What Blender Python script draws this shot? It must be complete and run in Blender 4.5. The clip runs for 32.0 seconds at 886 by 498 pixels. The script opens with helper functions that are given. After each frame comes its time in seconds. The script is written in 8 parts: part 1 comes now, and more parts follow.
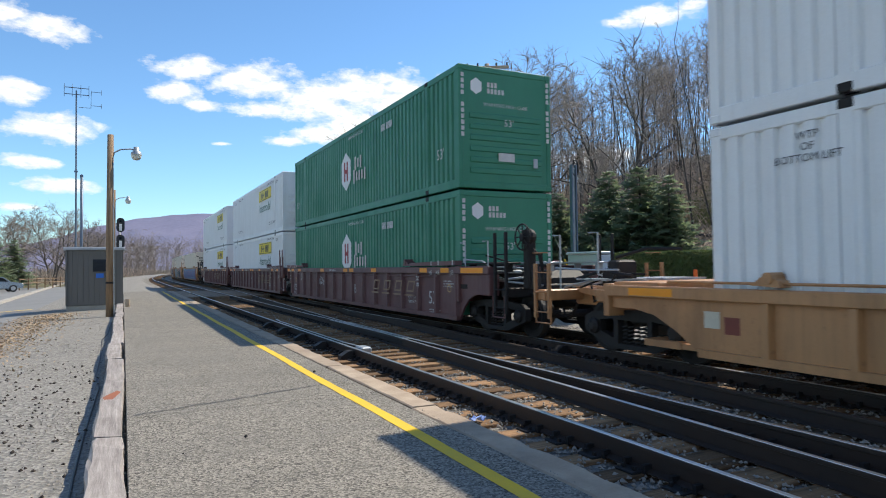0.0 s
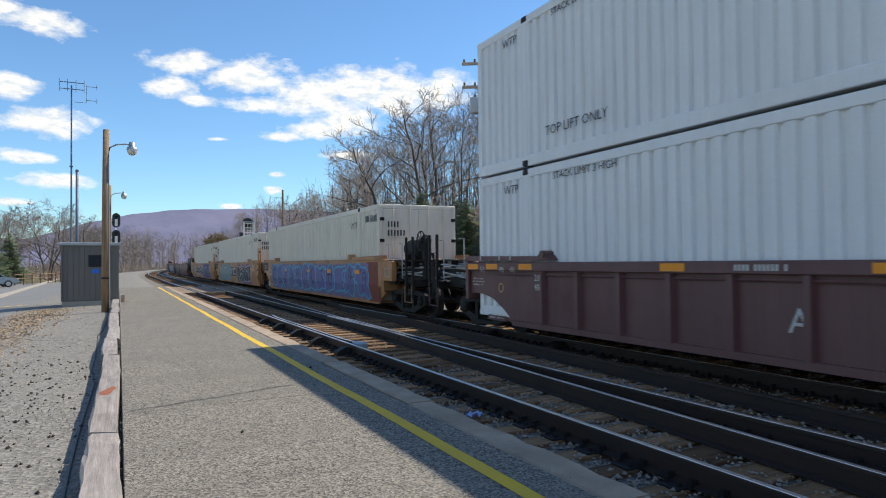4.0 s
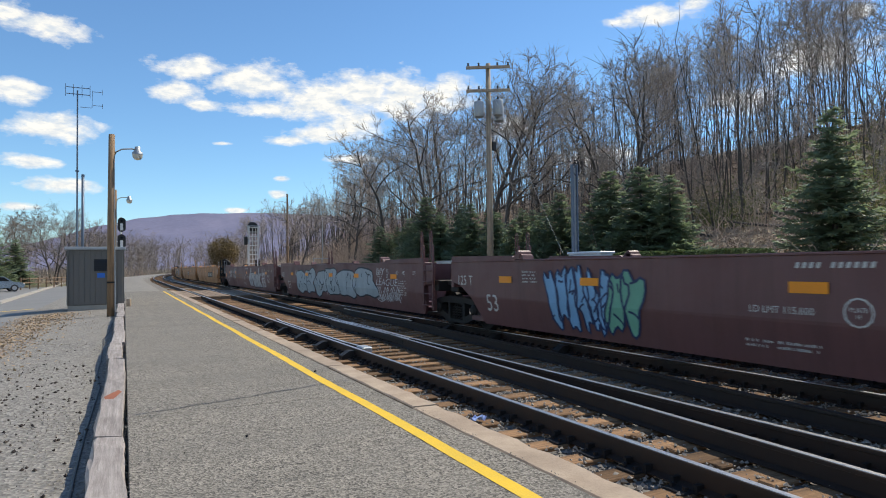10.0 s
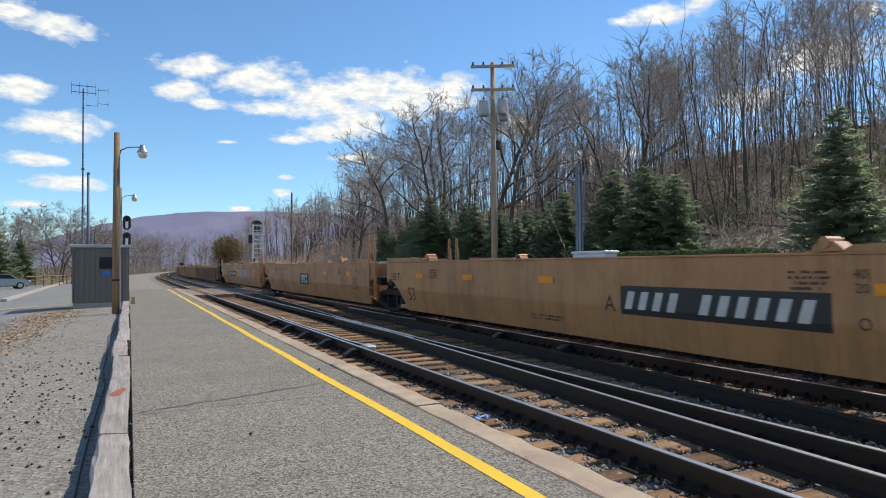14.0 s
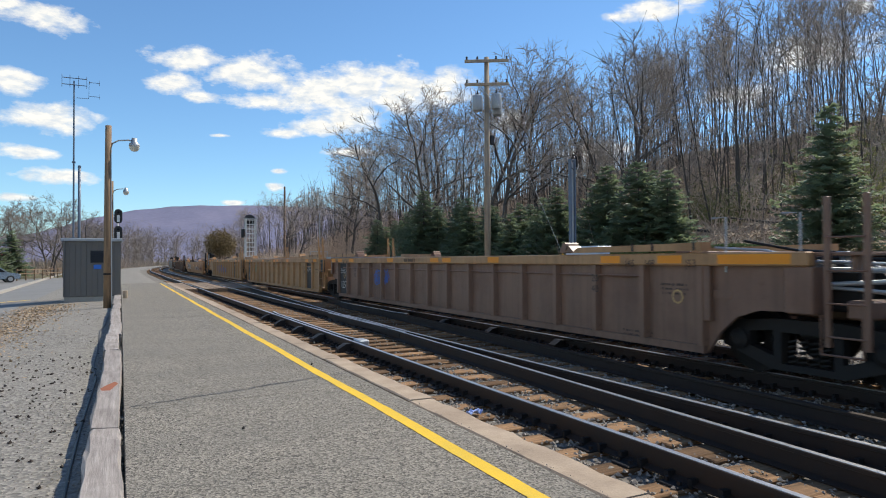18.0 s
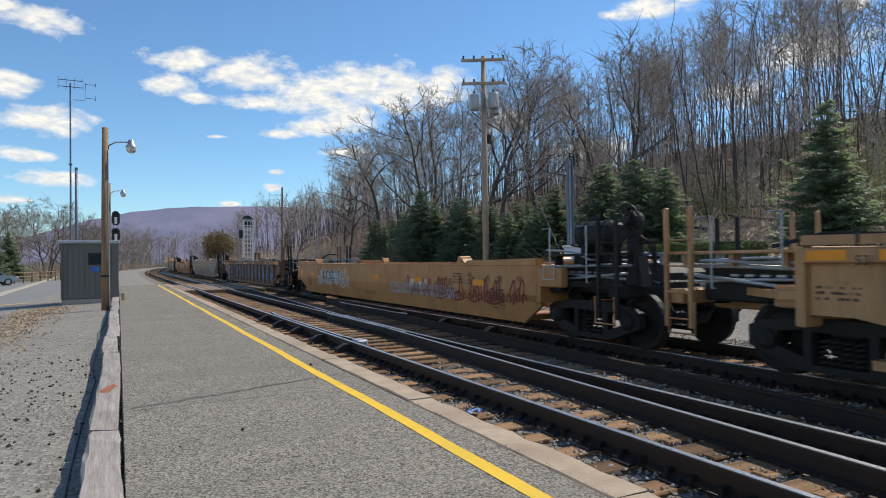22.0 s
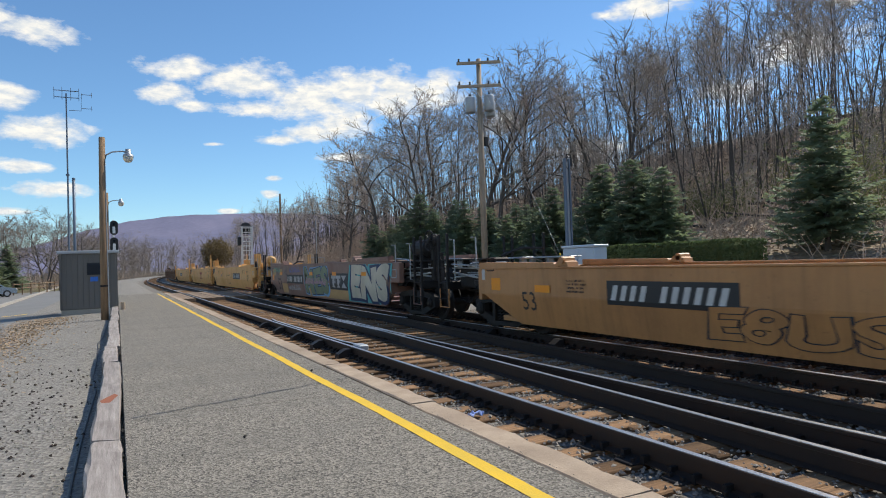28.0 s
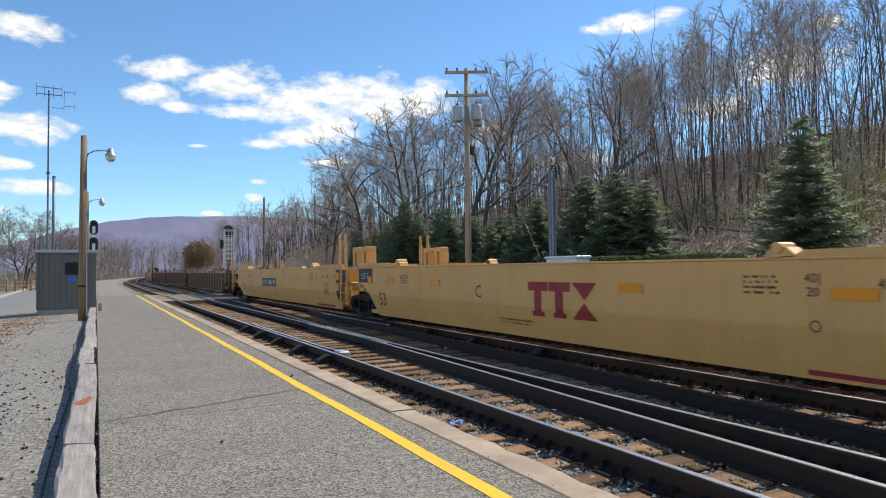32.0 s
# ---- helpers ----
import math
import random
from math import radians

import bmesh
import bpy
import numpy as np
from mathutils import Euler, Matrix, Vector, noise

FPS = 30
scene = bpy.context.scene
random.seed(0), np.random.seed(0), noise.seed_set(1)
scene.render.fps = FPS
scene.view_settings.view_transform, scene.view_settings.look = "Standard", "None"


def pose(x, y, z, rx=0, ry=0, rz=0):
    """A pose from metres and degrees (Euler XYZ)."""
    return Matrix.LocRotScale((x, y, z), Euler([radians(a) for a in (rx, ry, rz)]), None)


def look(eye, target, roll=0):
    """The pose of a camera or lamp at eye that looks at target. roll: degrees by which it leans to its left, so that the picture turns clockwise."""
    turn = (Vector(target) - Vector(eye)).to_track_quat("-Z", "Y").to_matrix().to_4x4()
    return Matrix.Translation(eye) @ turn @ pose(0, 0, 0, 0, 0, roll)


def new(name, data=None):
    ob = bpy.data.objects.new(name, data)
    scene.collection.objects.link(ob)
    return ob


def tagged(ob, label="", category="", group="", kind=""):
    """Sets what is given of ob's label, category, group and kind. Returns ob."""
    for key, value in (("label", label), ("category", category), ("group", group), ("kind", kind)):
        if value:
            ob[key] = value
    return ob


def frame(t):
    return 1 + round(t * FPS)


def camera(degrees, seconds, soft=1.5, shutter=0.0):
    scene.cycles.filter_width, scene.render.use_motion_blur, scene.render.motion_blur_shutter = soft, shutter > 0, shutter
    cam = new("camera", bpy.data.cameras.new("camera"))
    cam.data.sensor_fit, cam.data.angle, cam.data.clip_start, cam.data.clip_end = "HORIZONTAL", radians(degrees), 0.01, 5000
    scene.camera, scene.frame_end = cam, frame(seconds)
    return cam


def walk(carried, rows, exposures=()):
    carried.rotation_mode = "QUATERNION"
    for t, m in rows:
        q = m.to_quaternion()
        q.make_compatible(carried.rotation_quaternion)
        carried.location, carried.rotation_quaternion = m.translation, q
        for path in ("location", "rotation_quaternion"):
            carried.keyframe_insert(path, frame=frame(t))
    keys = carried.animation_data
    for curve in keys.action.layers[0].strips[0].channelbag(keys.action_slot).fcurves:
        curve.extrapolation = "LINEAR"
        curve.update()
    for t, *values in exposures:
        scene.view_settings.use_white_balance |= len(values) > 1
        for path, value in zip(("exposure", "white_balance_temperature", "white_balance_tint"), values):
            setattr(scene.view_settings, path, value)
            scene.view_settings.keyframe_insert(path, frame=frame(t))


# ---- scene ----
cam = camera(69.5, 32.0, soft=1.0, shutter=0.1)
EYE = (0.0, 0.0, 1.48)
TURNS = [
    (0, 91.52, 0.68, -26.60), (0.5, 91.45, 0.56, -26.57), (1, 91.43, 0.54, -26.58), (1.5, 91.37, 0.59, -26.64), (2, 91.25, 0.67, -26.70),
    (2.5, 91.19, 0.62, -26.72), (3, 91.13, 0.62, -26.82), (3.5, 91.12, 0.55, -26.85), (5.5, 91.42, 0.80, -27.32), (6, 91.43, 0.34, -27.88),
    (6.5, 91.38, 0.27, -27.29), (7, 91.36, 0.29, -27.06), (7.5, 91.35, 0.38, -26.94), (8, 91.36, 0.62, -26.82), (8.5, 91.41, 0.65, -26.65),
    (9, 91.42, 0.75, -26.54), (9.5, 91.44, 0.73, -26.53), (10, 91.50, 0.66, -26.52), (10.5, 91.55, 0.52, -26.37), (11, 91.58, 0.51, -26.27),
    (11.5, 91.57, 0.50, -26.22), (12, 91.53, 0.58, -26.21), (12.5, 91.50, 0.70, -26.15), (13, 91.44, 0.71, -25.97), (13.5, 91.43, 0.63, -26.03),
    (14, 91.41, 0.46, -26.16), (14.5, 91.34, 0.45, -26.19), (16.5, 91.13, 0.52, -26.65), (17, 91.07, 0.52, -26.72), (17.5, 91.00, 0.50, -26.78),
    (18, 90.94, 0.29, -26.77), (18.5, 90.86, 0.39, -26.75), (19, 90.82, 0.56, -26.85), (19.5, 90.89, 0.81, -26.93), (20, 90.89, 0.79, -26.88),
    (20.5, 90.91, 0.68, -26.88), (21, 90.94, 0.74, -26.85), (21.5, 90.90, 0.68, -26.86), (22, 90.89, 0.74, -26.93), (22.5, 90.96, 0.73, -26.91),
    (23, 90.94, 0.73, -27.02), (23.5, 90.88, 0.68, -27.21), (24, 90.91, 1.08, -27.34), (24.5, 91.05, 1.21, -27.35), (25, 91.08, 1.27, -27.29),
    (25.5, 91.17, 1.28, -27.05), (27.5, 91.36, 1.60, -26.76), (28, 91.17, 1.86, -27.01), (28.5, 90.51, 1.88, -28.22), (29, 90.69, 1.33, -28.28),
    (29.5, 91.24, 1.08, -28.34), (30, 91.38, 0.88, -28.48), (30.5, 91.65, 0.51, -28.41), (31, 91.68, 0.42, -28.26), (31.5, 91.73, 0.38, -28.34),
    (32, 91.85, 0.56, -28.49),
]
EXPOSURES = [(0, 0.5, 7000, 8), (1, 0.52, 7000, 8), (2, 0.44, 7000, 8), (3, 0.36, 7000, 8), (6, 0.3, 7000, 8), (7, 0.24, 7000, 8), (11, 0.22, 7000, 8), (13, 0.2, 7000, 8), (14, 0.24, 7000, 8), (17, 0.24, 7000, 8), (19, 0.22, 7000, 8), (23, 0.12, 7000, 8), (25, 0.1, 7000, 8), (28, 0.15, 7000, 8), (29, 0.25, 7000, 8), (32, 0.34, 7000, 8)]
walk(cam, [(t, pose(*EYE, rx, ry, rz)) for t, rx, ry, rz in TURNS], EXPOSURES)


# ---- light ----
SUN_WAY = Vector((5.03, 0.85, 6.1)).normalized()
world = bpy.data.worlds.new("world")
scene.world = world
world.use_nodes = True
wn = world.node_tree
sky = wn.nodes.new("ShaderNodeTexSky")
sky.sky_type, sky.sun_disc = "NISHITA", False
sky.sun_elevation = math.asin(SUN_WAY.z)
sky.sun_rotation = math.atan2(SUN_WAY.x, SUN_WAY.y)
sky.air_density, sky.dust_density, sky.ozone_density = 1.0, 0.0, 3.6
wn.nodes["Background"].inputs[1].default_value = 0.137
clear = wn.nodes.new("ShaderNodeMixRGB")
clear.blend_type = "MULTIPLY"
clear.inputs[0].default_value, clear.inputs[2].default_value = 1.0, (0.65, 0.865, 1.03, 1.0)
wn.links.new(sky.outputs[0], clear.inputs[1])
wn.links.new(clear.outputs[0], wn.nodes["Background"].inputs[0])
sun_data = bpy.data.lights.new("sun", "SUN")
sun_data.energy, sun_data.angle, sun_data.color = 4.1, radians(0.53), (1.0, 0.95, 0.87)
sun = new("sun", sun_data)
sun.matrix_world = look(SUN_WAY * 50, (0, 0, 0))

# ---- materials ----


class Nodes:
    """Small wrapper to write node trees in few lines."""

    def __init__(self, name):
        self.mat = bpy.data.materials.new(name)
        self.mat.use_nodes = True
        self.tree = self.mat.node_tree
        self.bsdf = self.tree.nodes["Principled BSDF"]
        self.coords = self.tree.nodes.new("ShaderNodeTexCoord").outputs["Object"]

    def add(self, kind, **values):
        node = self.tree.nodes.new("ShaderNode" + kind)
        for key, value in values.items():
            setattr(node, key, value)
        return node

    def link(self, a, b):
        self.tree.links.new(a, b)

    def put(self, socket, value):
        if isinstance(value, bpy.types.NodeSocket):
            self.link(value, socket)
        else:
            socket.default_value = value

    def noise(self, scale, detail=4.0, rough=0.6, stretch=None, coords=None):
        node = self.add("TexNoise")
        source = coords or self.coords
        if stretch:
            mapping = self.add("Mapping")
            mapping.inputs["Scale"].default_value = stretch
            self.link(source, mapping.inputs[0])
            source = mapping.outputs[0]
        self.link(source, node.inputs["Vector"])
        node.inputs["Scale"].default_value, node.inputs["Detail"].default_value = scale, detail
        node.inputs["Roughness"].default_value = rough
        return node.outputs["Fac"]

    def ramp(self, fac, a, b, low=(0, 0, 0, 1), high=(1, 1, 1, 1)):
        node = self.add("ValToRGB")
        node.color_ramp.elements[0].position, node.color_ramp.elements[1].position = a, b
        node.color_ramp.elements[0].color, node.color_ramp.elements[1].color = low, high
        self.link(fac, node.inputs[0])
        return node.outputs[0]

    def mix(self, fac, a, b, how="MIX"):
        node = self.add("MixRGB", blend_type=how)
        self.put(node.inputs[0], fac)
        self.put(node.inputs[1], a)
        self.put(node.inputs[2], b)
        return node.outputs[0]

    def math(self, op, a, b=0.0):
        node = self.add("Math", operation=op)
        self.put(node.inputs[0], a)
        self.put(node.inputs[1], b)
        return node.outputs[0]

    def bump(self, height, strength, distance=0.02):
        node = self.add("Bump")
        node.inputs["Strength"].default_value, node.inputs["Distance"].default_value = strength, distance
        self.link(height, node.inputs["Height"])
        self.link(node.outputs[0], self.bsdf.inputs["Normal"])


def rgb(*c):
    return (c[0], c[1], c[2], 1.0)


def scaled(c, k):
    return (min(1, c[0] * k), min(1, c[1] * k), min(1, c[2] * k))


def surface(name, colour, rough=0.7, metal=0.0, second=None, big=0.4, fine=18.0, amount=0.35, bump=0.15, depth=0.01, stretch=None, random_each=0.0):
    """A surface with two scales of variation: broad stains and fine grain."""
    n = Nodes(name)
    second = second or scaled(colour, 0.55)
    broad = n.ramp(n.noise(big, 5.0, 0.65, stretch), 0.35, 0.7)
    grain = n.noise(fine, 3.0, 0.6, stretch)
    base = n.mix(n.math("MULTIPLY", broad, amount), rgb(*colour), rgb(*second))
    base = n.mix(0.35, base, n.mix(grain, rgb(*scaled(colour, 0.55)), rgb(*scaled(colour, 1.35))))
    if random_each:
        info = n.add("ObjectInfo")
        shade = n.math("ADD", n.math("MULTIPLY", info.outputs["Random"], random_each), 1.0 - random_each / 2)
        base = n.mix(1.0, base, shade, "MULTIPLY")
    n.link(base, n.bsdf.inputs["Base Color"])
    n.bsdf.inputs["Metallic"].default_value = metal
    n.link(n.math("ADD", n.math("MULTIPLY", grain, 0.25), rough - 0.12), n.bsdf.inputs["Roughness"])
    if bump:
        n.bump(grain, bump, depth)
    return n.mat


def car_paint(name, colour, rust=(0.09, 0.035, 0.018), dirt=0.5):
    """Weathered freight-car paint: vertical streaks of rust, road grime low down as stains, fine grain."""
    n = Nodes(name)
    streak = n.ramp(n.noise(1.0, 6.0, 0.7, (1.0, 2.2, 0.25)), 0.48, 0.78)
    blot = n.ramp(n.noise(0.7, 6.0, 0.7), 0.45, 0.75)
    speck = n.ramp(n.noise(9.0, 5.0, 0.75), 0.6, 0.72)
    base = n.mix(n.math("MULTIPLY", streak, dirt), rgb(*colour), rgb(*scaled(colour, 0.38)))
    base = n.mix(n.math("MULTIPLY", blot, dirt * 0.7), base, rgb(*rust))
    base = n.mix(n.math("MULTIPLY", speck, dirt * 0.8), base, rgb(*rust))
    runs = n.ramp(n.noise(1.0, 5.0, 0.65, (3.0, 9.0, 0.45)), 0.5, 0.66)
    base = n.mix(n.math("MULTIPLY", runs, dirt * 0.55), base, rgb(*scaled(colour, 0.45)))
    grain = n.noise(40.0, 3.0)
    base = n.mix(0.2, base, n.mix(grain, rgb(*scaled(colour, 0.6)), rgb(*scaled(colour, 1.3))))
    n.link(base, n.bsdf.inputs["Base Color"])
    n.link(n.math("ADD", n.math("MULTIPLY", blot, 0.25), 0.45), n.bsdf.inputs["Roughness"])
    n.bump(n.noise(1.6, 4.0), 0.25, 0.02)
    return n.mat


def gravel(name, light, dark, size, leaf=0.0):
    n = Nodes(name)
    cell = n.add("TexVoronoi")
    n.link(n.coords, cell.inputs["Vector"])
    cell.inputs["Scale"].default_value = size
    tone = n.add("SeparateColor")
    n.link(cell.outputs["Color"], tone.inputs[0])
    base = n.mix(tone.outputs[0], rgb(*dark), rgb(*light))
    broad = n.ramp(n.noise(0.35, 6.0, 0.7), 0.4, 0.65)
    base = n.mix(n.math("MULTIPLY", broad, 0.45), base, rgb(*scaled(light, 0.75)))
    base = n.mix(0.4, base, n.mix(n.noise(size * 2.5, 2.0), rgb(*scaled(dark, 0.6)), rgb(*scaled(light, 1.3))))
    if leaf:
        base = n.mix(n.math("MULTIPLY", n.ramp(n.noise(1.1, 8.0, 0.8), 0.5, 0.62), leaf), base, rgb(0.24, 0.15, 0.075))
    n.link(base, n.bsdf.inputs["Base Color"])
    n.bsdf.inputs["Roughness"].default_value = 0.9
    n.bump(cell.outputs["Distance"], 0.7, 0.6 / size)
    return n.mat


def asphalt_old():
    n = Nodes("old_asphalt")
    cell = n.add("TexVoronoi")
    n.link(n.coords, cell.inputs["Vector"])
    cell.inputs["Scale"].default_value = 74.0
    tone = n.add("SeparateColor")
    n.link(cell.outputs["Color"], tone.inputs[0])
    base = n.mix(tone.outputs[0], rgb(0.035, 0.032, 0.028), rgb(0.37, 0.335, 0.28))
    across = n.ramp(n.noise(0.55, 4.0, 0.6, (0.35, 1.6, 1.0)), 0.38, 0.68)
    base = n.mix(n.math("MULTIPLY", across, 0.4), base, rgb(0.12, 0.113, 0.1))
    blot = n.ramp(n.noise(1.7, 6.0, 0.7), 0.42, 0.7)
    base = n.mix(n.math("MULTIPLY", blot, 0.3), base, rgb(0.235, 0.217, 0.188))
    fleck = n.ramp(n.noise(120.0, 2.0, 0.5), 0.66, 0.72)
    base = n.mix(n.math("MULTIPLY", fleck, 0.6), base, rgb(0.5, 0.49, 0.47))
    n.link(base, n.bsdf.inputs["Base Color"])
    n.bsdf.inputs["Roughness"].default_value = 0.88
    n.bump(cell.outputs["Distance"], 0.45, 0.006)
    return n.mat


def wood_old(name, light, dark, along="y", random_each=0.5):
    n = Nodes(name)
    stretch = {"y": (14.0, 0.7, 14.0), "x": (0.7, 14.0, 14.0), "z": (14.0, 14.0, 0.6)}[along]
    grain = n.noise(1.6, 6.0, 0.75, stretch)
    base = n.mix(n.ramp(grain, 0.3, 0.72), rgb(*dark), rgb(*light))
    blot = n.ramp(n.noise(2.3, 5.0, 0.7), 0.5, 0.75)
    base = n.mix(n.math("MULTIPLY", blot, 0.4), base, rgb(*scaled(dark, 0.7)))
    info = n.add("ObjectInfo")
    base = n.mix(1.0, base, n.math("ADD", n.math("MULTIPLY", info.outputs["Random"], random_each), 1 - random_each / 2), "MULTIPLY")
    n.link(base, n.bsdf.inputs["Base Color"])
    n.bsdf.inputs["Roughness"].default_value = 0.85
    n.bump(grain, 0.6, 0.012)
    return n.mat


def plain(name, colour, rough=0.6, metal=0.0):
    return surface(name, colour, rough, metal, big=1.5, fine=60.0, amount=0.25, bump=0.05, depth=0.003)


MAT = {}
MAT["asphalt"] = asphalt_old()
MAT["gravel"] = gravel("grey_gravel", (0.345, 0.32, 0.28), (0.045, 0.041, 0.037), 26.0)
MAT["ballast"] = gravel("track_ballast", (0.3, 0.275, 0.24), (0.05, 0.045, 0.04), 18.0)
MAT["stone"] = surface("ballast_stone", (0.33, 0.295, 0.25), 0.85, second=(0.1, 0.09, 0.08), big=6, fine=40, amount=0.8, random_each=0.0)
MAT["leaf_gravel"] = gravel("leafy_gravel", (0.3, 0.275, 0.24), (0.08, 0.07, 0.06), 22.0, 0.8)
MAT["litter"] = gravel("leaf_litter", (0.36, 0.28, 0.2), (0.1, 0.075, 0.05), 6.0, 0.4)
MAT["road"] = surface("worn_road", (0.21, 0.207, 0.2), 0.85, second=(0.12, 0.118, 0.112), big=0.3, fine=60, amount=0.6, bump=0.3)
MAT["grass"] = surface("spring_grass", (0.14, 0.13, 0.055), 0.95, second=(0.17, 0.12, 0.07), big=0.25, fine=25, amount=0.9, bump=0.6, depth=0.05)
MAT["concrete"] = surface("weathered_concrete", (0.42, 0.385, 0.335), 0.85, second=(0.27, 0.235, 0.195), big=1.2, fine=45, amount=0.6, bump=0.25)
MAT["kerb"] = surface("old_kerb_concrete", (0.42, 0.325, 0.235), 0.88, second=(0.19, 0.135, 0.095), big=2.4, fine=45, amount=0.9, bump=0.4, random_each=0.2)
MAT["yellow"] = surface("yellow_line_paint", (0.78, 0.48, 0.025), 0.75, second=(0.46, 0.34, 0.06), big=3.0, fine=60, amount=0.6, bump=0.25)
MAT["tie"] = wood_old("creosoted_tie_wood", (0.37, 0.215, 0.11), (0.07, 0.042, 0.026), "x", 0.9)
MAT["timber"] = wood_old("greyed_timber", (0.42, 0.375, 0.345), (0.17, 0.145, 0.13), "y", 0.25)
MAT["plank"] = wood_old("crossing_plank_wood", (0.34, 0.245, 0.165), (0.14, 0.095, 0.06), "y", 0.3)
MAT["pole_wood"] = wood_old("pole_wood", (0.36, 0.235, 0.14), (0.13, 0.085, 0.052), "z", 0.2)
MAT["pole_grey"] = wood_old("greyed_pole_wood", (0.5, 0.41, 0.31), (0.25, 0.19, 0.14), "z", 0.2)
MAT["rail"] = surface("rusty_rail_steel", (0.04, 0.033, 0.03), 0.6, 0.3, second=(0.07, 0.04, 0.025), big=2.0, fine=50, amount=0.6, bump=0.15)
MAT["rail_top"] = surface("polished_rail_head", (0.62, 0.62, 0.63), 0.32, 0.9, second=(0.4, 0.39, 0.38), big=3.0, fine=40, amount=0.3, bump=0.02)
MAT["black_iron"] = surface("black_greasy_iron", (0.02, 0.02, 0.021), 0.6, 0.0, second=(0.034, 0.025, 0.02), big=2.5, fine=30, amount=0.6)
MAT["galvanised"] = surface("galvanised_steel", (0.4, 0.43, 0.46), 0.5, 0.5, big=2, fine=40, amount=0.3)
MAT["blue_steel"] = surface("blue_grey_steel", (0.13, 0.17, 0.23), 0.5, 0.3, big=2, fine=40, amount=0.3)
MAT["hut"] = surface("grey_painted_siding", (0.15, 0.142, 0.13), 0.7, second=(0.105, 0.1, 0.092), big=0.8, fine=30, amount=0.4)
MAT["white"] = plain("white_paint", (0.78, 0.78, 0.76), 0.55)
MAT["pale_box"] = plain("pale_blue_grey_paint", (0.55, 0.64, 0.72), 0.45)
MAT["black"] = plain("black_paint", (0.022, 0.023, 0.026), 0.55)
MAT["blue_sign"] = plain("blue_sign_paint", (0.02, 0.16, 0.6), 0.5)
MAT["orange"] = plain("orange_paint", (0.75, 0.14, 0.02), 0.6)
MAT["red"] = plain("dark_red_paint", (0.33, 0.025, 0.03), 0.6)
MAT["green_letter"] = plain("dark_green_lettering", (0.015, 0.12, 0.075), 0.55)
MAT["reflector"] = plain("amber_reflective_sheet", (0.9, 0.29, 0.0), 0.35)
MAT["sign_yellow"] = plain("yellow_sign_paint", (0.8, 0.58, 0.02), 0.5)
MAT["letter_white"] = surface("worn_white_lettering", (0.6, 0.6, 0.58), 0.7, second=(0.3, 0.28, 0.27), big=5, fine=50, amount=0.5)
MAT["bark"] = surface("grey_brown_bark", (0.115, 0.1, 0.09), 0.9, second=(0.05, 0.042, 0.037), big=1.0, fine=14, amount=0.7, bump=0.5, depth=0.03, random_each=0.5)
MAT["twig"] = surface("bare_twigs", (0.37, 0.31, 0.265), 0.9, second=(0.2, 0.165, 0.14), big=1.0, fine=10, amount=0.5, bump=0, random_each=0.5)
MAT["brush"] = surface("dry_brush", (0.5, 0.385, 0.3), 0.95, second=(0.28, 0.205, 0.155), big=0.5, fine=5, amount=0.7, bump=0)
MAT["spruce"] = surface("spruce_needles", (0.235, 0.285, 0.21), 0.6, second=(0.15, 0.2, 0.14), big=1.5, fine=12, amount=0.6, bump=0, random_each=0.4)
MAT["far_twig"] = surface("distant_bare_twigs", (0.26, 0.215, 0.185), 0.9, second=(0.16, 0.13, 0.11), big=0.2, fine=2, amount=0.6, bump=0)
MAT["ochre_leaf"] = surface("ochre_withered_leaves", (0.17, 0.125, 0.06), 0.9, second=(0.1, 0.075, 0.04), big=1, fine=6, amount=0.6, bump=0)
MAT["bud"] = surface("budding_shrub_leaves", (0.13, 0.135, 0.06), 0.85, second=(0.12, 0.12, 0.05), big=1.0, fine=12, amount=0.6, bump=0)
MAT["hedge"] = surface("clipped_hedge_leaves", (0.12, 0.15, 0.06), 0.9, second=(0.07, 0.095, 0.035), big=2.0, fine=20, amount=0.6, bump=0)
# distance haze is painted into the mountain's violet-blue colours
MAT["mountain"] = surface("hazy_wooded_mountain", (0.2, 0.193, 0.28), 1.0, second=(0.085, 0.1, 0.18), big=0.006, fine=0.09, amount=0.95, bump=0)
MAT["glass"] = plain("dark_glass", (0.02, 0.025, 0.03), 0.08)
MAT["lamp_glass"] = plain("frosted_lamp_glass", (0.7, 0.68, 0.6), 0.3)



def translucent(material, share, tint):
    """Lets part of the light through thin leaves."""
    tree = material.node_tree
    out, bsdf = tree.nodes["Material Output"], tree.nodes["Principled BSDF"]
    thin, mixer = tree.nodes.new("ShaderNodeBsdfTranslucent"), tree.nodes.new("ShaderNodeMixShader")
    thin.inputs[0].default_value, mixer.inputs[0].default_value = tint, share
    tree.links.new(bsdf.outputs[0], mixer.inputs[1])
    tree.links.new(thin.outputs[0], mixer.inputs[2])
    tree.links.new(mixer.outputs[0], out.inputs[0])


for key in ("black_iron", "rail", "ballast", "tie", "asphalt"):
    MAT[key].node_tree.nodes["Principled BSDF"].inputs["Specular IOR Level"].default_value = 0.2
translucent(MAT["spruce"], 0.46, rgb(0.28, 0.35, 0.19))
translucent(MAT["bud"], 0.3, rgb(0.22, 0.23, 0.09))
translucent(MAT["hedge"], 0.25, rgb(0.12, 0.18, 0.06))
translucent(MAT["ochre_leaf"], 0.3, rgb(0.2, 0.15, 0.07))

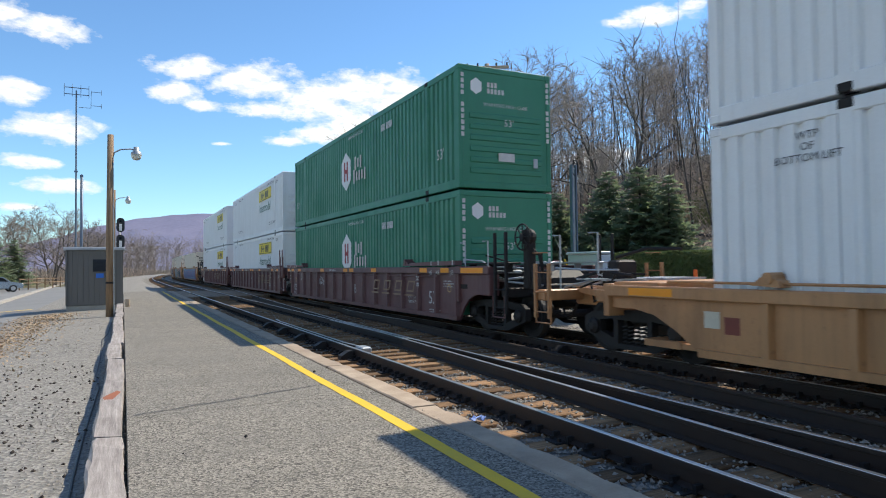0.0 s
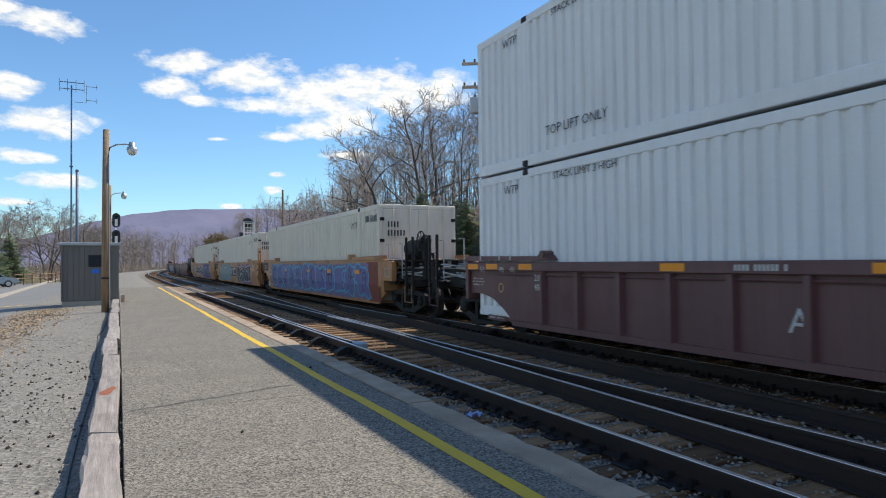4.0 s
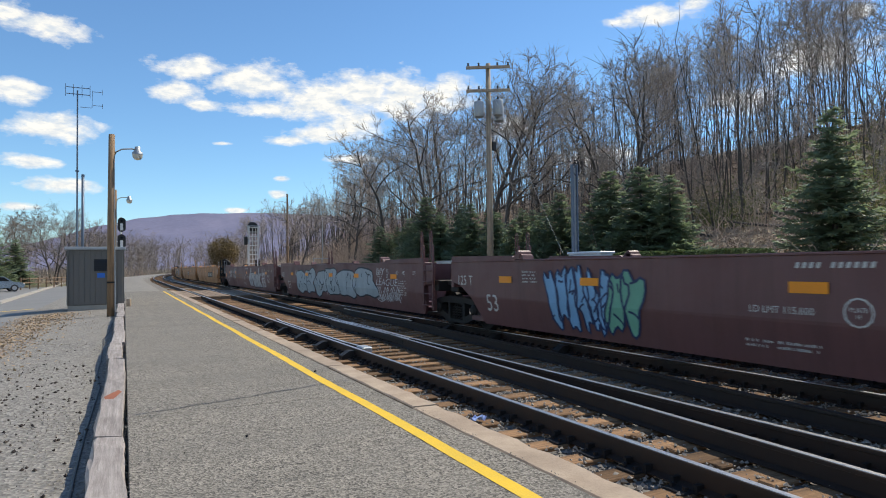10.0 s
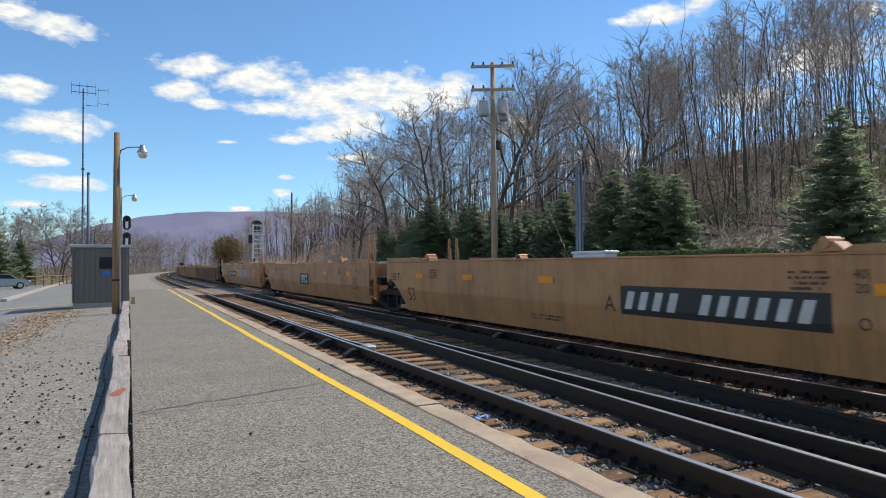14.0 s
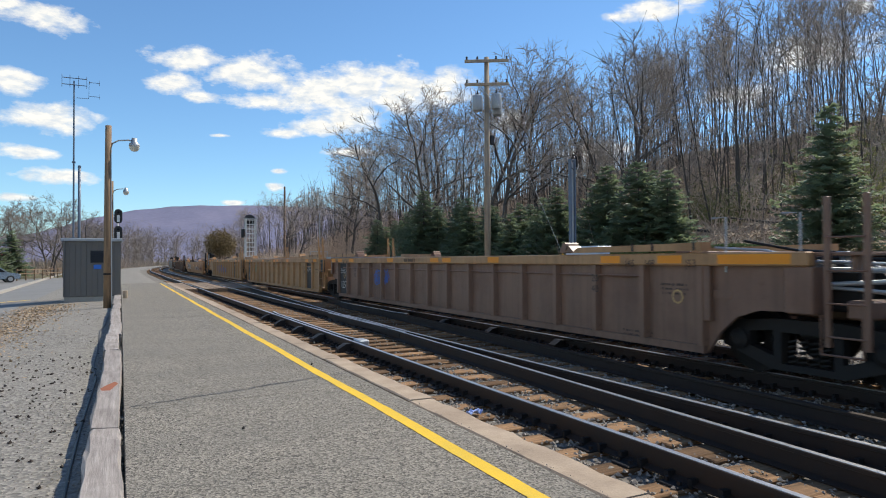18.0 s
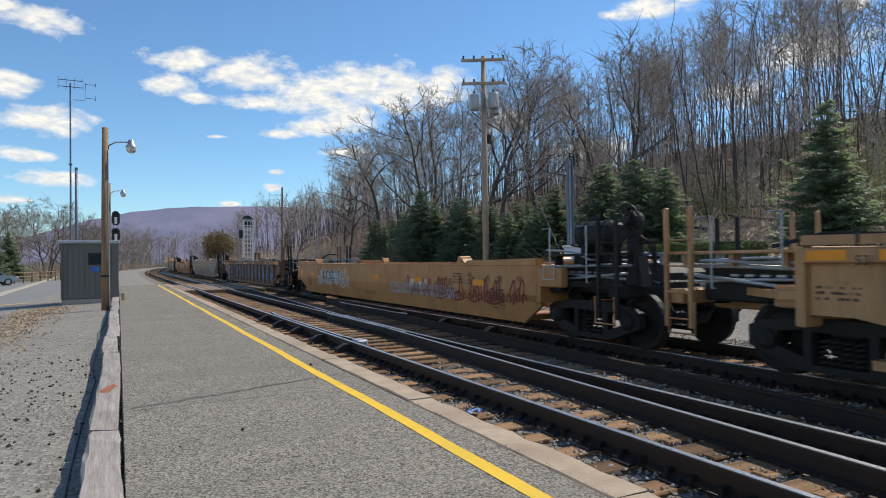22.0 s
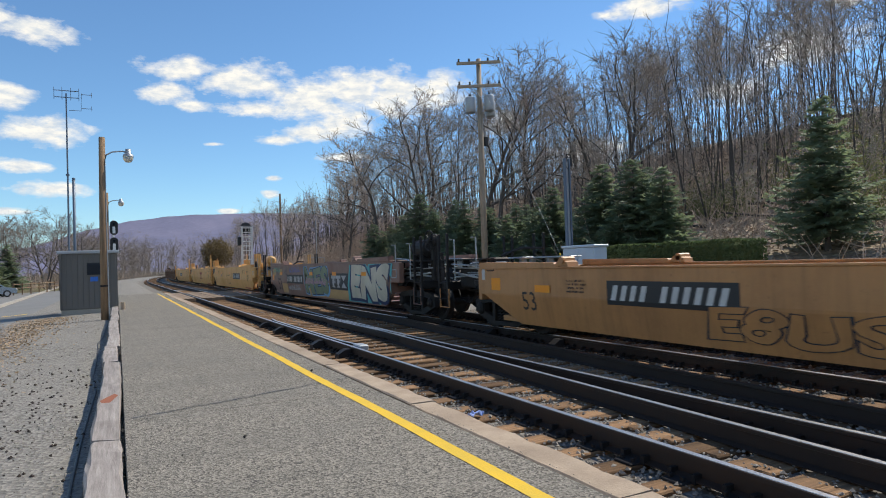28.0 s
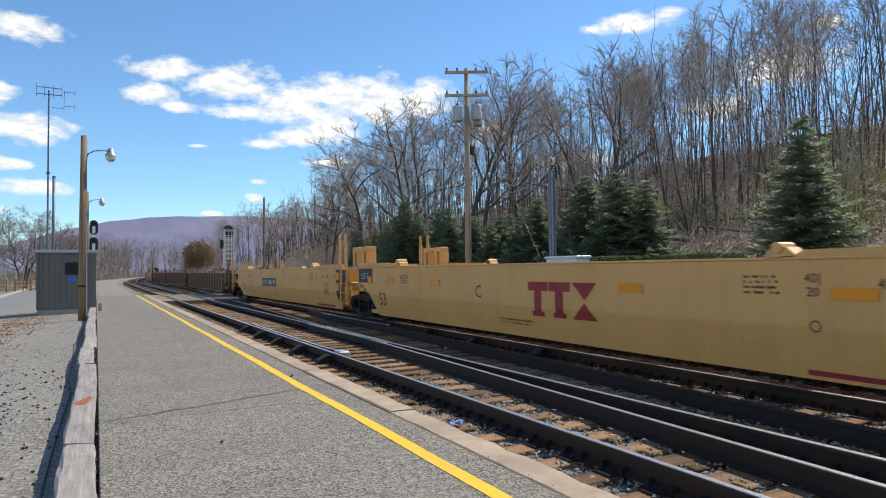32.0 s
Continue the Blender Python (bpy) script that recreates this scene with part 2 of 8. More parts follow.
PAINT = {
    "bnsf": car_paint("dark_brown_car_paint", (0.135, 0.058, 0.06), dirt=0.5),
    "tan": car_paint("tan_car_paint", (0.46, 0.225, 0.095), dirt=0.75),
    "orange": car_paint("orange_tan_car_paint", (0.5, 0.235, 0.085), dirt=0.6),
    "yellow": car_paint("fresh_yellow_tan_car_paint", (0.72, 0.385, 0.125), dirt=0.22),
    "brown": car_paint("faded_brown_car_paint", (0.165, 0.08, 0.046), dirt=0.6),
    "plum": car_paint("faded_plum_brown_car_paint", (0.24, 0.135, 0.105), (0.2, 0.085, 0.04), dirt=0.55),
    "dusty": car_paint("dusty_grey_tan_car_paint", (0.36, 0.265, 0.2), (0.2, 0.1, 0.06), dirt=0.65),
    "rust": car_paint("rust_brown_car_paint", (0.225, 0.125, 0.085), dirt=0.7),
    "grime": car_paint("grimy_tan_car_paint", (0.46, 0.25, 0.11), dirt=0.78),
    "green": car_paint("green_container_paint", (0.026, 0.205, 0.12), (0.03, 0.12, 0.085), dirt=0.3),
    "white": car_paint("white_container_paint", (0.78, 0.79, 0.8), (0.4, 0.33, 0.27), dirt=0.16),
    "cream": car_paint("cream_container_paint", (0.72, 0.66, 0.555), (0.3, 0.2, 0.11), dirt=0.25),
}

# ---- mesh building ----


class Shape:
    """Collects vertices and faces for one mesh."""

    def __init__(self):
        self.v, self.f = [], []

    def face(self, *points):
        k = len(self.v)
        self.v.extend(tuple(p) for p in points)
        self.f.append(tuple(range(k, k + len(points))))
        return self

    def box(self, x0, x1, y0, y1, z0, z1, bevel=0.0):
        k = len(self.v)
        if bevel <= 0:
            self.v += [(x, y, z) for z in (z0, z1) for y in (y0, y1) for x in (x0, x1)]
            self.f += [tuple(k + i for i in q) for q in ((0, 2, 3, 1), (4, 5, 7, 6), (0, 1, 5, 4), (2, 6, 7, 3), (0, 4, 6, 2), (1, 3, 7, 5))]
            return self
        b = min(bevel, (x1 - x0) / 3, (y1 - y0) / 3, (z1 - z0) / 3)
        rings = ((z0, b), (z0 + b, 0), (z1 - b, 0), (z1, b))
        for z, i in rings:
            self.v += [(x0 + i + b, y0 + i, z), (x1 - i - b, y0 + i, z), (x1 - i, y0 + i + b, z), (x1 - i, y1 - i - b, z),
                       (x1 - i - b, y1 - i, z), (x0 + i + b, y1 - i, z), (x0 + i, y1 - i - b, z), (x0 + i, y0 + i + b, z)]
        for r in range(3):
            for i in range(8):
                j = (i + 1) % 8
                self.f.append((k + r * 8 + i, k + r * 8 + j, k + r * 8 + 8 + j, k + r * 8 + 8 + i))
        self.f += [tuple(k + 7 - i for i in range(8)), tuple(k + 24 + i for i in range(8))]
        return self

    def tube(self, points, radii, sides=8, caps=True):
        points = [Vector(p) for p in points]
        if not isinstance(radii, (list, tuple)):
            radii = [radii] * len(points)
        k = len(self.v)
        n = len(points)
        for i, p in enumerate(points):
            d = (points[min(i + 1, n - 1)] - points[max(i - 1, 0)]).normalized()
            side = d.cross(Vector((0, 0, 1)) if abs(d.z) < 0.9 else Vector((1, 0, 0))).normalized()
            up = side.cross(d)
            for s in range(sides):
                a = 2 * math.pi * s / sides
                self.v.append(tuple(p + (side * math.cos(a) + up * math.sin(a)) * radii[i]))
        for i in range(n - 1):
            for s in range(sides):
                t = (s + 1) % sides
                a = k + i * sides
                self.f.append((a + s, a + sides + s, a + sides + t, a + t))
        if caps:
            self.f += [tuple(k + s for s in range(sides)), tuple(k + (n - 1) * sides + sides - 1 - s for s in range(sides))]
        return self

    def prism(self, outline, lo, hi, axis="x"):
        """An outline of (a, b) pairs pushed from lo to hi along an axis; a, b are the two other axes in order."""
        k, n = len(self.v), len(outline)
        for w in (lo, hi):
            for a, b in outline:
                self.v.append({"x": (w, a, b), "y": (a, w, b), "z": (a, b, w)}[axis])
        self.f += [tuple(k + n - 1 - i for i in range(n)), tuple(k + n + i for i in range(n))]
        for i in range(n):
            j = (i + 1) % n
            self.f.append((k + i, k + j, k + n + j, k + n + i))
        return self

    def lathe(self, profile, centre=(0, 0, 0), sides=16, axis="z"):
        """A profile of (radius, height) turned round an axis."""
        k, n = len(self.v), len(profile)
        for s in range(sides):
            a = 2 * math.pi * s / sides
            for r, h in profile:
                p = {"z": (r * math.cos(a), r * math.sin(a), h), "x": (h, r * math.cos(a), r * math.sin(a)), "y": (r * math.cos(a), h, r * math.sin(a))}[axis]
                self.v.append((p[0] + centre[0], p[1] + centre[1], p[2] + centre[2]))
        for s in range(sides):
            t = (s + 1) % sides
            for i in range(n - 1):
                self.f.append((k + s * n + i, k + t * n + i, k + t * n + i + 1, k + s * n + i + 1))
        return self

    def sweep(self, profile, path):
        """A closed profile of (across, up) along a path of (x, y, z, heading)."""
        k, n = len(self.v), len(profile)
        for x, y, z, a in path:
            for u, w in profile:
                self.v.append((x + u * math.cos(a), y + u * math.sin(a), z + w))
        for i in range(len(path) - 1):
            for s in range(n):
                t = (s + 1) % n
                self.f.append((k + i * n + s, k + i * n + t, k + (i + 1) * n + t, k + (i + 1) * n + s))
        self.f += [tuple(k + n - 1 - s for s in range(n)), tuple(k + (len(path) - 1) * n + s for s in range(n))]
        return self

    def mesh(self, name, material, smooth=False):
        data = bpy.data.meshes.new(name)
        data.from_pydata(self.v, [], self.f)
        bm = bmesh.new()
        bm.from_mesh(data)
        bmesh.ops.recalc_face_normals(bm, faces=bm.faces)
        bm.to_mesh(data)
        bm.free()
        data.materials.append(material)
        if smooth:
            data.polygons.foreach_set("use_smooth", [True] * len(data.polygons))
        return data

    def raw(self, name, material, smooth=False):
        data = bpy.data.meshes.new(name)
        data.from_pydata(self.v, [], self.f)
        data.materials.append(material)
        if smooth:
            data.polygons.foreach_set("use_smooth", [True] * len(data.polygons))
        return data


def part(name, shape, material=None, parent=None, label="", m=None, smooth=False):
    """Links one mesh object, under a thing or a part if one is given."""
    data = shape if isinstance(shape, bpy.types.Mesh) else shape.mesh(name, material, smooth)
    ob = new(name, data)
    ob.parent = parent
    if m is not None:
        ob.matrix_basis = m
    return tagged(ob, label)


def thing(name, label, category, group="", m=None):
    ob = new(name)
    ob.empty_display_size = 0.1
    if m is not None:
        ob.matrix_basis = m
    return tagged(ob, label, category, group)


TEXTS = {}
SIDE = Matrix(((0, 0, -1, 0), (-1, 0, 0, 0), (0, 1, 0, 0), (0, 0, 0, 1)))
FRONT = Matrix(((1, 0, 0, 0), (0, 0, -1, 0), (0, 1, 0, 0), (0, 0, 0, 1)))


def letters(text, size, place, material, parent, facing=SIDE, name="lettering", align="CENTER"):
    """Flat lettering, 4 mm proud of the surface that it is painted on."""
    key = (text, round(size, 3), material.name, align)
    if key not in TEXTS:
        curve = bpy.data.curves.new("lettering", "FONT")
        curve.body, curve.size, curve.align_x, curve.align_y, curve.resolution_u = text, size, align, "CENTER", 2
        holder = bpy.data.objects.new("lettering", curve)
        data = bpy.data.meshes.new_from_object(holder)
        bpy.data.objects.remove(holder)
        data.materials.clear()
        data.materials.append(material)
        TEXTS[key] = data
    return tagged(part(name, TEXTS[key], None, parent, m=Matrix.Translation(place) @ facing), kind="stuff")


def flat(points, x):
    """A flat shape on a side that faces -x, from (y, z) points."""
    return Shape().face(*[(x, y, z) for y, z in points])


# ---- path of the railway line ----
RAIL_N, RAIL_F, TRAIN_N, TRAIN_F = 3.78, 5.30, 7.50, 9.02
TRAIN_X = (TRAIN_N + TRAIN_F) / 2
BEND_Y, BEND_R = 85.0, 850.0


def line_at(s, x):
    """Place and heading at distance s along a line that runs straight and then bends to the right."""
    if s <= BEND_Y:
        return x, s, 0.0
    r = BEND_R - x
    a = (s - BEND_Y) / BEND_R
    return BEND_R - r * math.cos(a), BEND_Y + r * math.sin(a), -a


def line_path(x, s0, s1, step=6.0, z=0.0):
    count = max(2, int((s1 - s0) / step) + 1)
    return [(*line_at(s0 + (s1 - s0) * i / (count - 1), x)[:2], z, line_at(s0 + (s1 - s0) * i / (count - 1), x)[2]) for i in range(count)]

# ---- ground, platform, tracks ----


def smooth_step(a, b, x):
    t = min(1.0, max(0.0, (x - a) / (b - a)))
    return t * t * (3 - 2 * t)


def ground_z(x, y):
    bend = line_at(y, 0.0)[0] if y > BEND_Y else 0.0
    u = x - bend
    if u < 0:
        z = -0.15 - 0.35 * smooth_step(0, -9, u)
        return z + 0.02 * noise.noise(Vector((x * 0.5, y * 0.5, 0)))
    if u < 3.0:
        return -0.15 - 0.2 * smooth_step(1.5, 2.6, u) if y < 52 else -0.1 - 0.15 * smooth_step(1.5, 3.0, u)
    if u < 10.4:
        return -0.235 - 0.035 * smooth_step(10.0, 10.4, u)
    z = -0.27 + 1.0 * smooth_step(10.4, 16.0, u)
    fall = 1.0 - 0.62 * smooth_step(50, 190, y)
    climb = max(0.0, u - 17.0)
    z += (0.3 * climb if climb < 46 else 13.8 + 0.03 * (climb - 46)) * fall
    if u > 12:
        z += 0.5 * min(1, (u - 12) / 10) * noise.noise(Vector((x * 0.13, y * 0.13, 3.0)))
    if u > 170:
        z -= (u - 170) * 0.05
    return max(z, -0.27)


def spread(stops):
    out = []
    for a, b, step in stops:
        n = max(1, int(round((b - a) / step)))
        out += [a + (b - a) * i / n for i in range(n)]
    return out + [stops[-1][1]]


def build_ground():
    xs = spread([(-2500, -300, 550), (-300, -60, 40), (-60, -14, 4), (-14, 0, 0.7), (0, 3, 0.5), (3, 11, 1.0), (11, 32, 1.0), (32, 80, 3), (80, 300, 20), (300, 2500, 440)])
    ys = spread([(-1500, -100, 350), (-100, -20, 10), (-20, 60, 1.6), (60, 140, 4), (140, 400, 20), (400, 3200, 400)])
    s = Shape()
    s.v = [(x, y, ground_z(x, y)) for y in ys for x in xs]
    w = len(xs)
    kinds = []
    for j in range(len(ys) - 1):
        for i in range(w - 1):
            s.f.append((j * w + i, j * w + i + 1, (j + 1) * w + i + 1, (j + 1) * w + i))
            x, y = (xs[i] + xs[i + 1]) / 2, (ys[j] + ys[j + 1]) / 2
            u = x - (line_at(y, 0.0)[0] if y > BEND_Y else 0.0)
            wobble = 0.8 * noise.noise(Vector((x * 0.4, y * 0.25, 7)))
            if 2.4 < u < 11.2:
                kinds.append(0)
            elif u >= 11.2:
                kinds.append(2 if u > 16.5 + wobble or y > 60 else 1 if u < 13.2 + wobble else 4)
            elif -1.9 + wobble * 0.5 < u or (y > 29 and u > -3.2):
                kinds.append(1)
            elif -3.5 + wobble * 0.6 < u and y < 29:
                kinds.append(4)
            elif u > -14 and y < 90:
                kinds.append(5)
            else:
                kinds.append(3)
    data = s.raw("ground", MAT["ballast"], True)
    for key in ("gravel", "litter", "grass", "leaf_gravel", "road"):
        data.materials.append(MAT[key])
    data.polygons.foreach_set("material_index", kinds)
    tagged(new("ground", data), "grey gravel, dark track ballast and a wooded leafy hillside", "ground", kind="structure")


def build_platform():
    platform = tagged(new("platform"), "low old grey asphalt station platform with fine cracks", "platform", kind="structure")
    cuts = [-8.0, 6.9, 17.5, 31.0, 45.5]
    for a, b in zip(cuts, cuts[1:]):
        part("asphalt_slab", Shape().box(0.03, 2.59, a + 0.004, b - 0.004, -0.35, 0.05, 0.006), MAT["asphalt"], platform)
    line = Shape()
    ys = [-6 + 0.25 * i for i in range(int(50.8 / 0.25) + 1)]
    edge = [(2.185 + 0.008 * math.sin(y * 1.3) + random.uniform(-0.004, 0.004), 2.305 + 0.008 * math.sin(y * 1.3 + 0.4) + random.uniform(-0.004, 0.004)) for y in ys]
    for i in range(len(ys) - 1):
        line.face((edge[i][0], ys[i], 0.054), (edge[i][1], ys[i], 0.054), (edge[i + 1][1], ys[i + 1], 0.054), (edge[i + 1][0], ys[i + 1], 0.054))
    tagged(part("safety_line", line, MAT["yellow"]), "worn yellow painted line along the platform edge", "painted line", kind="structure")
    # cracks in the asphalt, thin dark wandering strips
    for y0, x0, x1, tilt, width in ((7.0, 0.1, 2.6, 0.1, 0.012), (10.9, 0.05, 1.6, 0.05, 0.007), (14.8, 0.05, 2.1, 0.04, 0.009), (20.5, 0.05, 2.2, 0.03, 0.012), (12.7, 0.6, 2.55, 0.02, 0.006), (17.9, 0.05, 1.3, -0.03, 0.008), (8.9, 1.5, 2.6, -0.05, 0.005), (24.5, 0.05, 2.5, 0.01, 0.012)):
        crack, pts, x, y = Shape(), [], x0, y0
        while x < x1:
            pts.append((x, y, random.uniform(0.4, 1.3) * width))
            x, y = x + 0.06, y + tilt * 0.06 * 3 + random.uniform(-0.018, 0.018)
        for (xa, ya, wa), (xb, yb, wb) in zip(pts, pts[1:]):
            crack.face((xa, ya - wa, 0.0535), (xb, yb - wb, 0.0535), (xb, yb + wb, 0.0535), (xa, ya + wa, 0.0535))
        tagged(part("asphalt_crack", crack, MAT["black"]), "thin dark crack across the asphalt", "crack", kind="structure")
    kerb = tagged(new("platform_kerb"), "weathered brownish concrete kerb along the platform edge", "kerb", kind="structure")
    y, k = -6.2, 0
    while y < 45:
        length = 3.05
        shift = 0.012 * math.sin(k * 2.1)
        block, n, top = Shape(), 14, 0.045 + 0.006 * math.sin(k * 1.7)
        ring = [(2.625, -0.42), (2.92, -0.42), (2.92, top - 0.025), (2.895, top), (2.64, top), (2.625, top - 0.012)]
        for i in range(n + 1):
            for q, (a, b) in enumerate(ring):
                chip = random.uniform(-0.009, 0.006) if q in (2, 3) else random.uniform(-0.003, 0.003)
                block.v.append((a + shift + chip, y + 0.01 + (length - 0.02) * i / n, b + (chip if b > 0 else 0)))
            if i:
                for q in range(6):
                    r = (q + 1) % 6
                    block.f.append(((i - 1) * 6 + q, (i - 1) * 6 + r, i * 6 + r, i * 6 + q))
        block.f += [(5, 4, 3, 2, 1, 0), tuple(n * 6 + q for q in range(6))]
        part("kerb_block", block, MAT["kerb"], kerb)
        y, k = y + length, k + 1
    # timbers that hold the platform's back edge
    y, k = -4.1, 0
    for length in (2.55, 2.5, 2.6, 2.6, 5.3, 2.5, 2.6, 2.4, 2.6, 2.6, 2.5, 2.6, 2.4):
        turn = random.uniform(-0.12, 0.12)
        s = Shape()
        n, ring = 10, [(-0.235, -0.3), (0.0, -0.3), (0.0, 0.05), (-0.02, 0.068), (-0.215, 0.07), (-0.235, 0.05)]
        for i in range(n + 1):
            yy = y + 0.01 + (length - 0.02) * i / n
            for a, b in ring:
                rough = 0.013 if b > 0 else 0.0
                s.v.append((a + random.uniform(-rough, rough) + 0.01 * math.sin(yy * 0.8) + 0.022 * math.sin(k * 2.3), yy, b + random.uniform(-rough, rough)))
            if i:
                for q in range(6):
                    r = (q + 1) % 6
                    s.f.append(((i - 1) * 6 + q, (i - 1) * 6 + r, i * 6 + r, i * 6 + q))
        s.f += [(5, 4, 3, 2, 1, 0), tuple(n * 6 + q for q in range(6))]
        ob = part("timber_edging", s, MAT["timber"], label="weathered grey wooden timber edging the asphalt platform")
        tagged(ob, category="timber", group="timbers along the platform")
        y, k = y + length, k + 1
    stain = Shape()
    c = [(-0.2, 8.02), (-0.16, 7.72), (-0.1, 7.86), (-0.02, 8.28), (-0.06, 8.4), (-0.14, 8.2)]
    stain.face(*[(a, b, 0.0745) for a, b in c])
    tagged(part("rust_stain", stain, surface("rust_stain", (0.3, 0.1, 0.05), 0.9, big=8, fine=60)), "rust-red stain on the timber end", "stain", kind="structure")
    # black cable lying beside the timbers
    cable = Shape().tube([(-0.31 - 0.04 * math.sin(i * 0.7) - (0.1 if 5 < i < 11 else 0), 3 + i * 1.4, -0.15) for i in range(16)], 0.012, 6)
    tagged(part("cable", cable, MAT["black"], smooth=True), "thin black cable lying along the timbers on gravel", "cable")


RAIL_PROFILE = [(-0.07, -0.185), (0.07, -0.185), (0.07, -0.175), (0.012, -0.155), (0.01, -0.045), (0.036, -0.035), (0.036, -0.006), (0.028, -0.002), (-0.028, -0.002), (-0.036, -0.006), (-0.036, -0.035), (-0.01, -0.045), (-0.012, -0.155), (-0.07, -0.175)]
HEAD_PROFILE = [(-0.026, -0.003), (0.026, -0.003), (0.024, 0.002), (-0.024, 0.002)]


def rail(name, path, parent, shiny=True):
    ob = part(name, Shape().sweep(RAIL_PROFILE, path), MAT["rail"], parent)
    if shiny:
        part("running_surface", Shape().sweep(HEAD_PROFILE, path), MAT["rail_top"], ob, "polished steel running surface")
    return ob


def branch_x(y):
    """Near rail of the crossover between the two lines."""
    return 4.55 + 0.05 * y


def build_tracks():
    near = tagged(new("near_track"), "near railway track with dark ties and tall rails", "railway track", kind="structure")
    train = tagged(new("train_track"), "railway track under the moving freight train", "railway track", kind="structure")
    cross = tagged(new("crossover_track"), "crossover track between the two lines with a frog", "railway track", kind="structure")
    for owner, xs in ((near, (RAIL_N, RAIL_F)), (train, (TRAIN_N, TRAIN_F))):
        for x in xs:
            rail("rail", line_path(x, -30, 85, 115) + line_path(x, 88, 320, 6), owner)
    for dx, end in ((0.0, 58.0), (1.52, 24.5)):
        rail("rail", [(branch_x(y) + dx, y, 0, -0.05) for y in (-14, 0, 12, end)], cross, dx == 0.0)
    # guard rails opposite the frogs, flared at their ends
    for x, y0, y1 in ((RAIL_N + 0.12, 11.3, 18.8), (branch_x(20) + 1.4, 16.0, 22.0)):
        rail("guard_rail", [(x + 0.07, y0, 0, 0.1), (x, y0 + 0.9, 0, 0), (x, y1 - 0.9, 0, 0), (x + 0.07, y1, 0, -0.1)], cross)
    frog = Shape()
    frog.prism([(RAIL_F - 0.16, 12.2), (RAIL_F + 0.1, 12.2), (RAIL_F + 0.2, 16.8), (RAIL_F - 0.12, 16.8)], -0.12, -0.03, "z")
    part("frog", frog, MAT["black_iron"], cross, "dark cast steel frog")
    for x0, x1, a, b in ((RAIL_F - 0.1, RAIL_F - 0.08, 12.0, 17.5), (RAIL_F + 0.03, RAIL_F + 0.14, 12.3, 16.5)):
        rail("wing_rail", [(x0, a, 0, 0), (x1, b, 0, 0)], cross)
    # end casting of the guard rail
    part("guard_block", Shape().box(RAIL_N + 0.1, RAIL_N + 0.3, 11.1, 11.45, -0.1, 0.01, 0.02), MAT["galvanised"], cross, "pale worn steel block")
    # ties
    short = Shape().box(-1.32, 1.32, -0.115, 0.115, -0.4, -0.19, 0.012).mesh("tie", MAT["tie"])
    plate = Shape()
    for x in (-0.76, 0.76):
        plate.box(x - 0.19, x + 0.19, -0.1, 0.1, -0.192, -0.17, 0.006)
        for dx in (-0.13, 0.13):
            for dy in (-0.06, 0.06):
                plate.box(x + dx - 0.014, x + dx + 0.014, dy - 0.014, dy + 0.014, -0.17, -0.14)
        for dy in (-0.11, 0.11):
            plate.box(x - 0.085, x + 0.085, dy - 0.02, dy + 0.02, -0.19, -0.12)
    plate = plate.mesh("tie_plate", MAT["black_iron"])
    for owner, x, y0, y1 in ((near, (RAIL_N + RAIL_F) / 2, -3.0, 58.0), (train, TRAIN_X, -3.0, 66.0)):
        y = y0
        while y < y1:
            skew = random.uniform(-0.8, 0.8)
            ob = part("tie", short, None, owner, m=pose(x + random.uniform(-0.08, 0.08), y, random.uniform(-0.008, 0.004), 0, 0, skew))
            if y < 34:
                part("tie_plate", plate, None, ob, m=pose(x - ob.location.x, 0, 0))
            y += 0.5 + random.uniform(-0.02, 0.02)
    # long ties of the crossover, between the two lines
    y = -2.8
    while y < 30:
        a = branch_x(y)
        s = Shape().box(a - 0.35, a + 1.9, y - 0.11, y + 0.11, -0.42, -0.2, 0.012)
        part("tie", s, MAT["tie"], cross)
        y += 0.51
    far = Shape()
    for x in ((RAIL_N + RAIL_F) / 2, TRAIN_X):
        s = 62.0
        while s < 220:
            px, py, a = line_at(s, x)
            c, q = math.cos(a), math.sin(a)
            k = len(far.v)
            far.box(-1.3, 1.3, -0.11, 0.11, -0.4, -0.19)
            far.v[k:] = [(px + u * c - w * q, py + u * q + w * c, z) for u, w, z in far.v[k:]]
            s += 0.52
    tagged(part("far_ties", far, MAT["tie"]), "distant dark wooden ties", "ties", kind="stuff")
    # rail braces on the outside of the near rail, by the guard rail
    brace = Shape().prism([(0, -0.19), (0.24, -0.19), (0.23, -0.12), (0.09, -0.04), (0, -0.04)], -0.1, 0.1, "y")
    brace.v = [(-x, y, z) for x, y, z in brace.v]
    brace = brace.mesh("rail_brace", MAT["black_iron"])
    for y in (11.2, 12.9, 14.6, 16.4, 18.2):
        part("rail_brace", brace, None, near, m=pose(RAIL_N - 0.05, y, 0))
    for y in (9.8, 12.2, 14.5, 17.0):
        part("rail_brace", brace, None, train, m=pose(TRAIN_N - 0.05, y, 0))
    # plank crossing between and beside the rails
    crossing = tagged(new("plank_crossing"), "wooden plank foot crossing over the tracks", "crossing", kind="structure")
    for x0, x1, wide in ((2.98, 3.66, 0.225), (3.95, 5.15, 0.24), (5.5, 7.3, 0.255)):
        x = x0
        while x + wide <= x1 + 0.01:
            part("plank", Shape().box(x, x + wide - 0.012, 36.0, 46.0, -0.19, 0.0 + random.uniform(-0.012, 0.004), 0.01), MAT["plank"], crossing)
            x += wide


